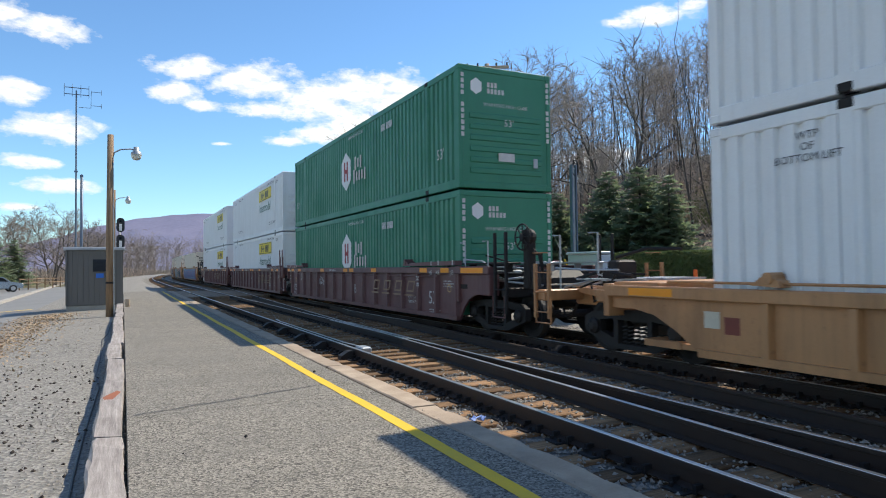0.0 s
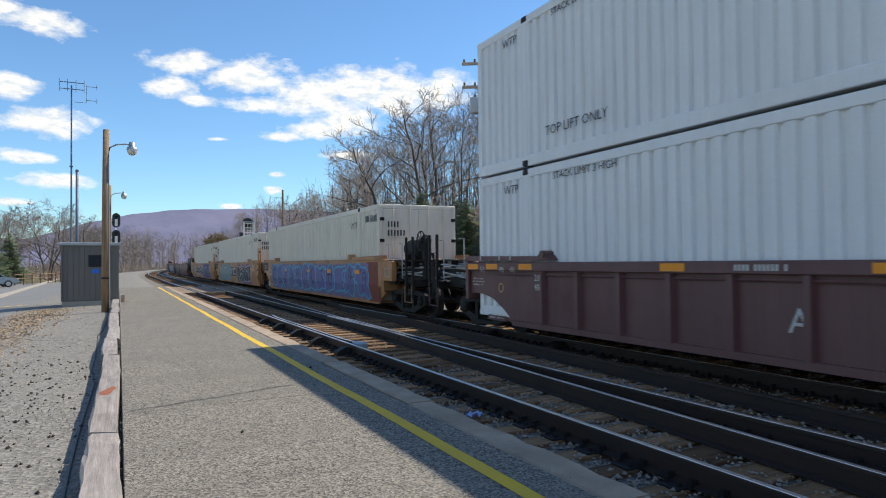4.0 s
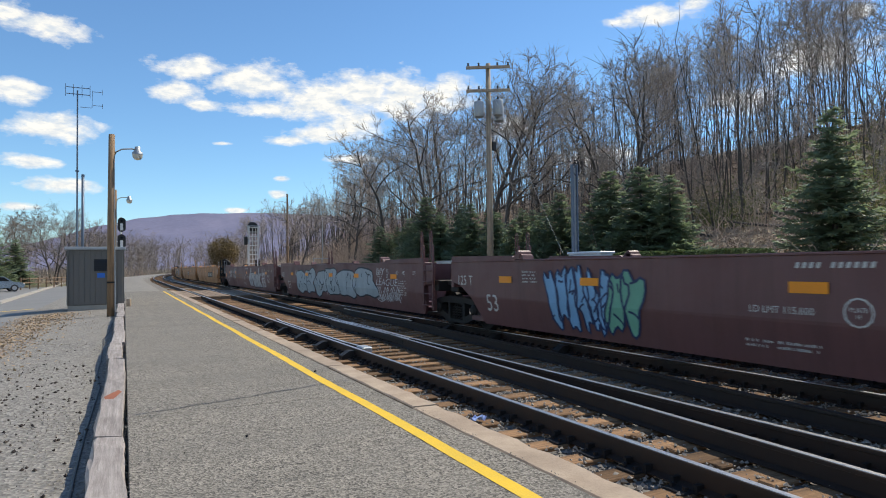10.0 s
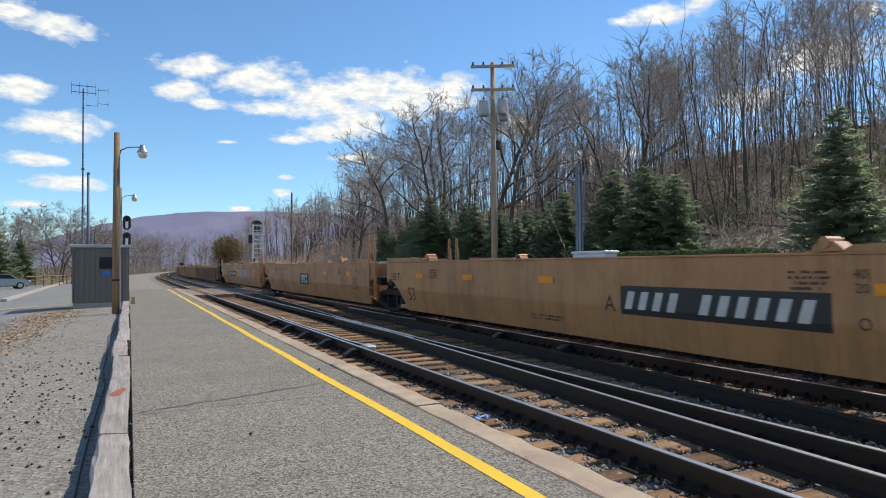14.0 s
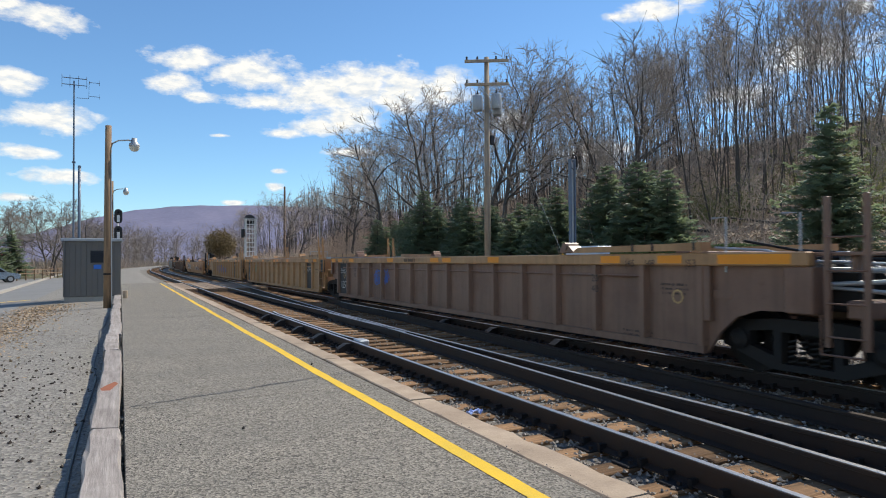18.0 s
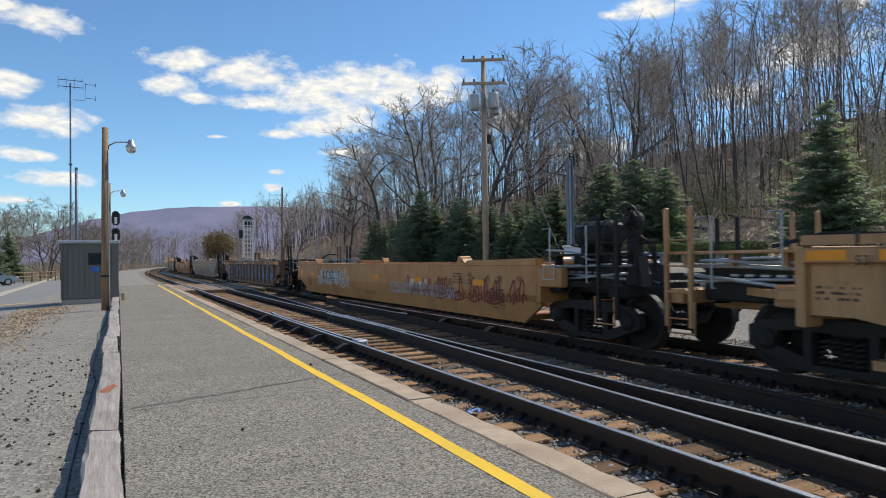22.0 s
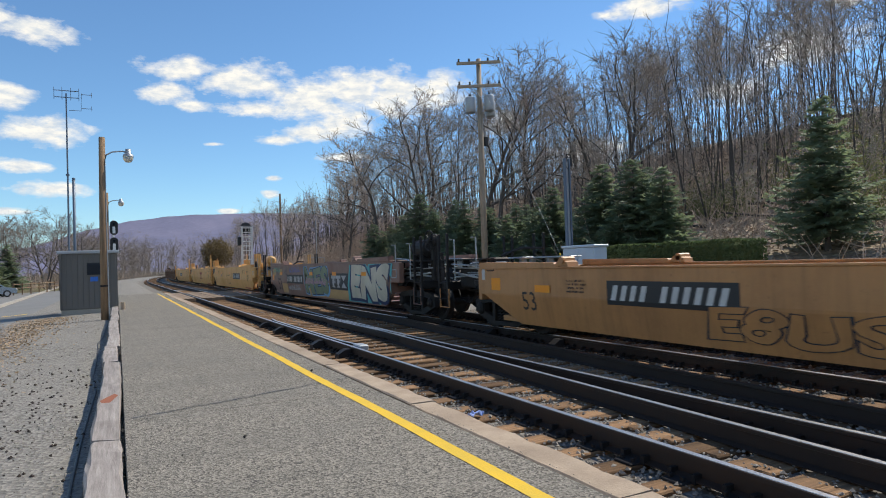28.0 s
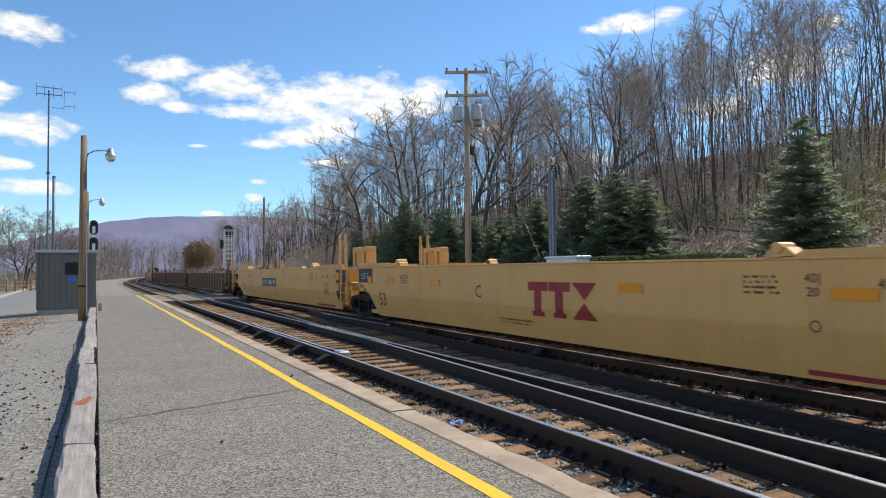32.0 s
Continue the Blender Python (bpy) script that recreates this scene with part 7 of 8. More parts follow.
def build_poles():
    p = thing("utility_pole", "tall greyed wooden utility pole with crossarms and transformers", "utility pole", "", pose(14.0, 23.5, 0))
    part("pole", Shape().tube([(0, 0, -0.2), (0, 0, 5), (0, 0, 10.15)], [0.145, 0.125, 0.1], 12), MAT["pole_grey"], p, smooth=True)
    for z, w in ((9.95, 1.15), (8.95, 1.15)):
        part("crossarm", Shape().box(-w * 0.82, w * 0.82, -0.2, -0.1, z - 0.06, z + 0.06, 0.01), MAT["pole_grey"], p, m=pose(0, 0, 0, 0, 0, -30))
        for x in (-0.85, -0.4, 0.4, 0.85):
            part("insulator", Shape().lathe([(0.02, z + 0.06), (0.05, z + 0.1), (0.03, z + 0.14), (0.05, z + 0.18), (0, z + 0.21)], (x, -0.15, 0), 8), MAT["black"], p, m=pose(0, 0, 0, 0, 0, -30))
    for x, y, z in ((-0.52, -0.1, 8.1), (0.28, -0.32, 8.2), (0.55, 0.05, 8.05)):
        can = part("transformer", Shape().lathe([(0, z - 0.34), (0.2, z - 0.34), (0.22, z - 0.3), (0.22, z + 0.28), (0.2, z + 0.33), (0, z + 0.36)], (x, y, 0), 14), MAT["galvanised"], p, "grey cylindrical transformer", smooth=True)
        part("bushing", Shape().lathe([(0.04, z + 0.34), (0.05, z + 0.4), (0.03, z + 0.46), (0.0, z + 0.55)], (x, y, 0), 8), MAT["black"], can)
    part("brace", Shape().tube([(-0.5, -0.15, 8.95), (0, -0.12, 8.45), (0.5, -0.15, 8.95)], 0.02, 6), MAT["galvanised"], p)
    part("cutout", Shape().box(0.12, 0.3, -0.12, 0.02, 6.4, 6.8, 0.02), MAT["black"], p)
    q = thing("far_utility_pole", "dark wooden pole with a small lamp", "utility pole", "", pose(20.3, 89, 0))
    part("pole", Shape().tube([(0, 0, -0.4), (0, 0, 11.7)], [0.17, 0.12], 10), MAT["pole_wood"], q)
    part("arm", Shape().tube([(0, 0, 10.4), (-0.8, 0, 10.7), (-1.4, 0, 10.5)], 0.03, 6), MAT["galvanised"], q)
    r = thing("thin_mast", "thin pale grey metal mast", "post", "", pose(17.6, 62, 0))
    part("tube", Shape().tube([(0, 0, -0.4), (0, 0, 6.2)], [0.06, 0.04], 8), MAT["galvanised"], r)
    w = thing("steel_channel_post", "square blue-grey steel post with a hook lamp", "post", "", pose(13.0, 16.5, 0))
    for x in (-0.1, 0.07):
        part("channel", Shape().box(x, x + 0.05, -0.06, 0.06, -0.3, 4.7, 0.006), MAT["blue_steel"], w)
    part("web", Shape().box(-0.05, 0.07, 0.0, 0.02, -0.3, 4.6), MAT["galvanised"], w)
    part("lamp_hook", Shape().tube([(0.0, 0, 4.7), (0.03, 0, 4.84), (0.16, 0, 4.84), (0.2, 0, 4.7), (0.2, 0, 4.45)], 0.03, 8), MAT["black"], w)
    part("loop", Shape().tube([(0.1 + 0.14 * math.cos(a * 0.63), 0, 4.55 + 0.2 * math.sin(a * 0.63)) for a in range(11)], 0.015, 6, False), MAT["black"], w)
    g = thing("guy_wire_guard", "yellow guard tube on a slanting guy wire", "guy wire")
    part("wire", Shape().tube([(14.0, 23.3, 9.0), (14.2, 17.6, 0.2)], 0.006, 5), MAT["galvanised"], g)
    part("guard", Shape().tube([(14.167, 18.55, 1.66), (14.2, 17.6, 0.1)], 0.028, 8), MAT["yellow"], g, "yellow plastic guard")


def build_cabinet():
    c = thing("relay_cabinet", "pale blue-grey metal cabinet behind the tracks", "cabinet")
    part("body", Shape().box(12.5, 13.0, 14.72, 16.2, -0.2, 1.78, 0.02), MAT["pale_box"], c)
    part("lid", Shape().box(12.46, 13.04, 14.67, 16.25, 1.78, 1.86, 0.02), MAT["pale_box"], c)
    for y in (14.76, 15.48):
        part("door", Shape().box(12.485, 12.5, y, y + 0.69, -0.05, 1.72, 0.008), MAT["pale_box"], c)
    b = thing("orange_marker", "small orange marker post", "marker post")
    part("post", Shape().tube([(12.5, 11.2, -0.2), (12.5, 11.2, 1.32)], 0.05, 10), MAT["orange"], b)
    f = thing("mesh_frame", "low grey steel frame among the brush", "frame")
    for x in (0, 0.7, 1.4):
        part("post", Shape().tube([(14 + x, 52, -0.3), (14 + x, 52, 2.2)], 0.03, 6), MAT["galvanised"], f)
    part("top_bar", Shape().tube([(14, 52, 2.2), (15.4, 52, 2.2)], 0.03, 6), MAT["galvanised"], f)


def parked_car(x, y, turn):
    c = thing("parked_car", "silver-blue parked hatchback car", "car", "", pose(x, y, ground_z(x, y), 0, 0, turn))
    paint = plain("silver_blue_car_paint", (0.3, 0.38, 0.46), 0.25, 0.4)
    side = [(-2.15, 0.35), (-2.2, 0.6), (-2.05, 0.82), (-1.2, 0.95), (-0.55, 1.42), (0.9, 1.46), (1.75, 1.05), (2.1, 0.95), (2.15, 0.5), (2.05, 0.3)]
    part("body", Shape().prism(side, -0.84, 0.84, "y"), paint, c)
    c_side = [(-1.0, 0.97), (-0.48, 1.36), (0.85, 1.4), (1.5, 1.05)]
    part("window_band", Shape().prism(c_side, -0.846, 0.846, "y"), MAT["glass"], c, "dark side windows")
    for wx in (-1.35, 1.3):
        for wy in (-0.78, 0.78):
            w = part("wheel", Shape().lathe([(0.2, -0.1), (0.32, -0.09), (0.33, 0.09), (0.2, 0.1)], (wx, wy, 0.33), 16, "y"), MAT["black"], c)
            part("rim", Shape().lathe([(0, -0.1), (0.2, -0.1), (0.2, 0.1), (0, 0.1)], (wx, wy, 0.33), 12, "y"), MAT["galvanised"], w)
    for wy in (-0.6, 0.6):
        part("headlight", Shape().box(-2.2, -2.05, wy - 0.18, wy + 0.18, 0.62, 0.78, 0.02), MAT["lamp_glass"], c)


def build_left_side():
    kerb = tagged(new("car_park_kerb"), "pale yellowish concrete kerb of the parking area", "kerb", kind="structure")
    pts = [(-6.3 - 0.065 * i, 44 + 3.0 * i) for i in range(26)]
    for (xa, ya), (xb, yb) in zip(pts, pts[1:]):
        z = ground_z(xa, ya)
        part("kerb_stone", Shape().prism([(xa, ya), (xb, yb - 0.03), (xb - 0.3, yb - 0.03), (xa - 0.3, ya)], z - 0.1, z + 0.14, "z"), MAT["concrete"], kerb)
    line = Shape().face((-8.5, 32.0, ground_z(-8, 32) + 0.03), (-3.6, 33.6, ground_z(-3.6, 33) + 0.03), (-3.6, 33.9, ground_z(-3.6, 33) + 0.03), (-8.5, 32.3, ground_z(-8, 32) + 0.03))
    tagged(part("parking_line", line, MAT["yellow"]), "faded yellow parking line", "painted line", kind="structure")
    fence = thing("rail_fence", "low dark wooden rail fence by the car park", "fence")
    for k in range(9):
        part("post", Shape().box(-9.5 + k * 0.6 - 0.06, -9.5 + k * 0.6 + 0.06, 78 + k * 1.6, 78.12 + k * 1.6, -0.6, 0.75), MAT["pole_wood"], fence)
    for z in (0.2, 0.6):
        part("fence_rail", Shape().tube([(-9.5, 78.06, z), (-4.7, 90.86, z)], 0.05, 6), MAT["pole_wood"], fence)
    shed = thing("far_building", "low pale building with a red roof edge", "building")
    part("wall", Shape().box(-24, -15.5, 104, 112, -0.6, 2.4), MAT["concrete"], shed)
    part("roof", Shape().prism([(-24.5, 2.4), (-19.7, 3.6), (-15.0, 2.4)], 103.5, 112.5, "y"), MAT["red"], shed, "red roof")
    part("door", Shape().box(-18, -17, 103.95, 104, -0.5, 1.6), MAT["black"], shed)
    parked_car(-10.9, 73, 200)
    parked_car(-17.5, 82, 190)


build_hut()
lamp_post(-0.42, 25.3, 6.25, -0.4)
lamp_post(-0.55, 46.0, 6.6, -0.4)
build_mast()
build_signals()
build_poles()
build_cabinet()
build_left_side()

# ---- markings and graffiti on the cars ----


def spray(name, colour, rough):
    """Sprayed paint: cloudy cover with worn spots."""
    return surface(name, colour, rough, second=scaled(colour, 0.6), big=2.2, fine=35.0, amount=0.75, bump=0.05, depth=0.003)


SPRAY = {
    "purple": spray("purple_spray", (0.15, 0.15, 0.33), 0.6), "cyan": spray("cyan_spray", (0.06, 0.42, 0.62), 0.55), "teal": spray("teal_spray", (0.1, 0.42, 0.44), 0.6),
    "haze": spray("grey_blue_spray", (0.24, 0.32, 0.38), 0.65), "ink": spray("blue_black_spray", (0.018, 0.032, 0.05), 0.6), "white": spray("white_spray", (0.62, 0.62, 0.64), 0.65),
    "plum": spray("plum_spray", (0.17, 0.07, 0.17), 0.6), "azure": spray("azure_spray", (0.05, 0.26, 0.6), 0.55), "sky": spray("sky_blue_spray", (0.2, 0.42, 0.66), 0.6),
    "pale": spray("pale_blue_grey_spray", (0.36, 0.43, 0.47), 0.65), "grey": spray("light_grey_spray", (0.45, 0.45, 0.46), 0.65), "mint": spray("mint_spray", (0.16, 0.42, 0.3), 0.6),
    "pink": spray("pink_spray", (0.5, 0.27, 0.36), 0.6), "beige": spray("beige_spray", (0.6, 0.55, 0.44), 0.6), "navy": spray("navy_spray", (0.015, 0.035, 0.11), 0.55),
    "olive": spray("olive_spray", (0.22, 0.27, 0.17), 0.6), "redscrawl": spray("dull_red_spray", (0.24, 0.06, 0.04), 0.7), "cobalt": spray("cobalt_spray", (0.05, 0.15, 0.5), 0.6),
    "mauve": spray("grey_mauve_spray", (0.33, 0.29, 0.3), 0.6),
    "lilac": spray("dark_lilac_spray", (0.19, 0.17, 0.3), 0.6),
    "tanpatch": spray("tan_patch_paint", (0.58, 0.36, 0.155), 0.6), "dark": spray("dark_lettering", (0.05, 0.04, 0.035), 0.65)}


PANELS = {16: (2.8, 5.0), 19: (2.2, 4.6), 10: (-4.5, -1.2), 12: (0.0, 3.2), 6: (0.6, 3.2), 20: (1.6, 4.4), 21: (-3.5, -0.3), 23: (-1.1, 1.5), 22: (-2.6, -0.5), 11: (-1.3, 0.2)}


def number_panel(car, y_left, y_right, z, high, panel=True, paint=None, x=-1.4555):
    """A black panel with plain pale bars in place of the car's mark and number."""
    paint = paint or MAT["letter_white"]
    if panel:
        patch(car, y_right - 0.1, y_left + 0.1, z - high * 0.52, z + high * 0.52, MAT["black"], x, "number_panel", "black painted panel with plain pale bars")
    wide = (y_left - y_right) / (11 * 1.9)
    bars(car, y_left - wide * 0.2, z, (high * 0.64,) * 4 + (0,) + (high * 0.64,) * 6, wide, paint, x - 0.003, 0.9, lean=0.3)


def block_logo(car, y_left, y_right, z, high, paint, panel=None, x=-1.4555):
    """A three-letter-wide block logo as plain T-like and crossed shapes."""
    if panel:
        patch(car, y_right - 0.2, y_left + 0.2, z - high * 0.68, z + high * 0.68, panel, x, "logo_panel", "dark painted logo panel")
    w = (y_left - y_right) / 3.2
    s = Shape()
    xx = x - 0.003
    for k in range(2):
        y = y_left - k * w * 1.04
        s.face((xx, y, z + high * 0.5), (xx, y - w, z + high * 0.5), (xx, y - w, z + high * 0.24), (xx, y, z + high * 0.24))
        for q in range(3 if panel else 0):
            zc = z + high * (0.15 - 0.11 * q)
            s.face((xx, y - w * 0.25, zc), (xx, y - w * 0.95, zc), (xx, y - w * 0.95, zc - high * 0.055), (xx, y - w * 0.25, zc - high * 0.055))
        s.face((xx, y - w * 0.32, z + high * 0.24), (xx, y - w * 0.68, z + high * 0.24), (xx, y - w * 0.68, z - high * 0.4), (xx, y - w * 0.32, z - high * 0.4))
        s.face((xx, y - w * 0.2, z - high * 0.36), (xx, y - w * 0.8, z - high * 0.36), (xx, y - w * 0.8, z - high * 0.5), (xx, y - w * 0.2, z - high * 0.5))
    y = y_left - 2.12 * w
    s.face((xx, y, z + high * 0.5), (xx, y - w * 1.05, z + high * 0.5), (xx, y - w * 0.55, z + high * 0.04))
    s.face((xx, y, z - high * 0.5), (xx, y - w * 0.55, z - high * 0.04), (xx, y - w * 1.05, z - high * 0.5))
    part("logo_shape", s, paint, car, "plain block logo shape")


def slant_bars(car, y_left, y_right, z, high, paint, x):
    """Four slanting plain blocks with a line under each, in place of a name."""
    w = (y_left - y_right) / 4
    s = Shape()
    for k in range(4):
        y = y_left - k * w
        t = 0.045
        for za, zb in ((-0.5, -0.5 + t / high), (0.5 - t / high, 0.5)):
            sa, sb = 0.15 * (za + 0.5), 0.15 * (zb + 0.5)
            s.face((x, y - (0.05 + sa) * w, z + za * high), (x, y - (0.6 + sa) * w, z + za * high), (x, y - (0.6 + sb) * w, z + zb * high), (x, y - (0.05 + sb) * w, z + zb * high))
        s.face((x - 0.0005, y - 0.6 * w + 1.5 * t, z - high / 2), (x - 0.0005, y - 0.6 * w, z - high / 2), (x - 0.0005, y - 0.75 * w, z + high / 2), (x - 0.0005, y - 0.75 * w + 1.5 * t, z + high / 2))
        s.face((x - 0.0005, y - 0.05 * w, z - high / 2), (x - 0.0005, y - 0.05 * w - 1.5 * t, z - high / 2), (x - 0.0005, y - 0.2 * w - 1.5 * t, z + high / 2), (x - 0.0005, y - 0.2 * w, z + high / 2))
        s.face((x, y + 0.1 * w, z - high * 0.85), (x, y - 0.6 * w, z - high * 0.85), (x, y - 0.6 * w, z - high * 0.7), (x, y + 0.1 * w, z - high * 0.7))
    part("logo_shape", s, paint, car, "faded slanting logo blocks")


def common_marks(k):
    car = CARS[k][0]
    paint, ribbed = UNITS[k]
    mid, y0, y1 = body_middle(k)
    ends = CARS[k][3]
    face = -1.366 if ribbed else -1.4555
    top = TOPS[k]
    light = MAT["letter_white"] if paint in ("bnsf", "brown", "grime", "dusty") and k not in (13, 14, 15, 20) else SPRAY["dark"]
    rnd = random.Random(100 + k)
    if ribbed:
        zc = top - 0.085
        for e, yb, sign in ((0, y0, 1), (1, y1, -1)):
            shift = (0.5, 0.0)[e]
            reflectors(car, [yb + sign * (d - shift) for d in (0.28, 1.05, 2.25) if d > 0.5 or e], -1.4645, zc, (0.44, 0.11))
            if e == 0 and ends[0] == "c":
                reflectors(car, [yb - 0.75], -1.4645, zc, (1.0, 0.12))
            for text, d in (("53", 0.68), ("48", 1.42), ("45", 1.82)):
                letters(text + "|" if e else "|" + text, 0.15, (-1.4655, yb + sign * (d - shift), zc - 0.06), light, car)
            letters("20\n40", 0.17, (-1.4575, yb + sign * (2.62 - shift), 1.08), light, car)
            small_print(car, yb + sign * (0.35 + shift * 0.4) + 0.25, 1.1, 3, 0.55, light, -1.3655)
            small_print(car, yb + sign * 1.2 + 0.4, 0.38, 2, 0.7, light, -1.3655)
            ring = [(yb + sign * (1.25 - 1.5 * shift) + 0.09 * math.cos(a * 0.785), 0.95 + 0.09 * math.sin(a * 0.785)) for a in range(9)]
            part("plate_mark", ribbon(ring, 0.014, -1.3665), SPRAY["tanpatch"], car)
            stops = Shape()
            for d in (0.62, 1.36, 1.76):
                stops.box(-1.476, -1.47, yb + sign * (d - shift) - 0.02, yb + sign * (d - shift) + 0.02, top + 0.035, top + 0.15)
            part("stop_mark", stops, light, car)
        reflectors(car, [mid - 3.0, mid - 0.9, mid - 0.25, mid + 2.6], -1.4645, zc, (0.44, 0.11))
        bars(car, mid + 1.6, zc, (0.075,) * 4 + (0,) + (0.075,) * 6 + (0, 0.075), 0.035, light, -1.4655, 0.6)
        if k < 4:
            letters("53", 0.46, (-1.3665, y0 + 1.42, 0.68), light, car)
            letters("IL 53' 1-3/4\"\nIW 8' 9-7/8\"", 0.12, (-1.3665, y0 + 2.62, 0.6), light, car)
    else:
        spots = [y0 + 2.03, y0 + 5.13, y0 + 8.0, y1 - 4.9, y1 - 2.3]
        clear = PANELS.get(k, (99, 99))
        reflectors(car, [y for y in (q + rnd.uniform(-0.1, 0.1) for q in spots) if not clear[0] - 0.3 < y < clear[1] + 0.3], -1.4675, top - 0.36, (0.46, 0.13))
        letters("53", 0.74 if k == 20 else 0.5, (-1.4555, y1 - (1.95 if k == 20 else 1.75), 0.68), light, car)
        small_print(car, y1 - 2.9, top - 0.22, 4, 0.55, light)
        small_print(car, y0 + 1.65, top - 0.5, 7, 0.62, light)
        small_print(car, y0 + 3.3, top - 0.2, 4, 0.5, light)
        small_print(car, mid + 0.6, 0.52, 2, 1.2, light)
        for text, y in (("45|", 1.72), ("48|", 1.26), ("53|", 0.55)):
            letters(text, 0.15, (-1.4555, y0 + y, top - 0.26), light, car)
        letters("40|\n20", 0.15, (-1.4555, y0 + 2.47, top - 0.28), light, car)
        if ends[1] == "c":
            reflectors(car, [y1 - 0.62], -1.459, 1.0, (0.34, 0.25))
            patch(car, y1 - 0.2, y1 - 0.08, 1.08, 1.3, MAT["letter_white"], -1.4565, "repaint_patch", "small white placard")
            frame_ = [(y1 - 0.55, 1.27), (y1 - 0.28, 1.27), (y1 - 0.28, 1.42), (y1 - 0.55, 1.42), (y1 - 0.55, 1.27)]
            part("marking", ribbon(frame_, 0.012, -1.4565), MAT["black_iron"], car, "dark hatch outline")
        pts = [(y0 + 2.45 + 0.06 * math.cos(a * 0.785), top - 0.72 + 0.06 * math.sin(a * 0.785)) for a in range(9)]
        part("plate_mark", ribbon(pts, 0.008, -1.4565), light, car)
    # warning strip along the bottom
    if paint == "yellow":
        patch(car, y0 + 0.7, y0 + 2.6, 0.285, 0.345, MAT["red"], -1.448 if ribbed else -1.4555, "warning_strip", "dark red warning strip")


def dark_end(k, rear=True, tag=True):
    """Black painted end of a smooth-sided unit, with its amber patch."""
    car = CARS[k][0]
    mid, y0, y1 = body_middle(k)
    top = TOPS[k]
    if rear:
        part("dark_end_panel", flat([(y1, top - 0.02), (y1 - 1.05, top - 0.02), (y1 - 1.05, 1.13), (y1, 1.13)], -1.4545), MAT["black"], car, "black painted end panel")
        reflectors(car, [y1 - 0.86], -1.459, 1.22 if UNITS[k][0] == "yellow" else 1.0, (0.28, 0.17))
        if tag:
            letters("125 T", 0.25, (-1.458, y1 - 0.48, top - 0.24), MAT["letter_white"], car)
    else:
        part("dark_end_panel", flat([(y0, top - 0.04), (y0 + 0.4, top - 0.04), (y0 + 0.36, 0.68), (y0 + 0.2, 0.5), (y0 + 0.02, 0.5)], -1.4545), MAT["black"], car, "black painted end panel")
        for z in (1.3, 0.96):
            reflectors(car, [y0 + 0.24], -1.459, z, (0.24, 0.24))


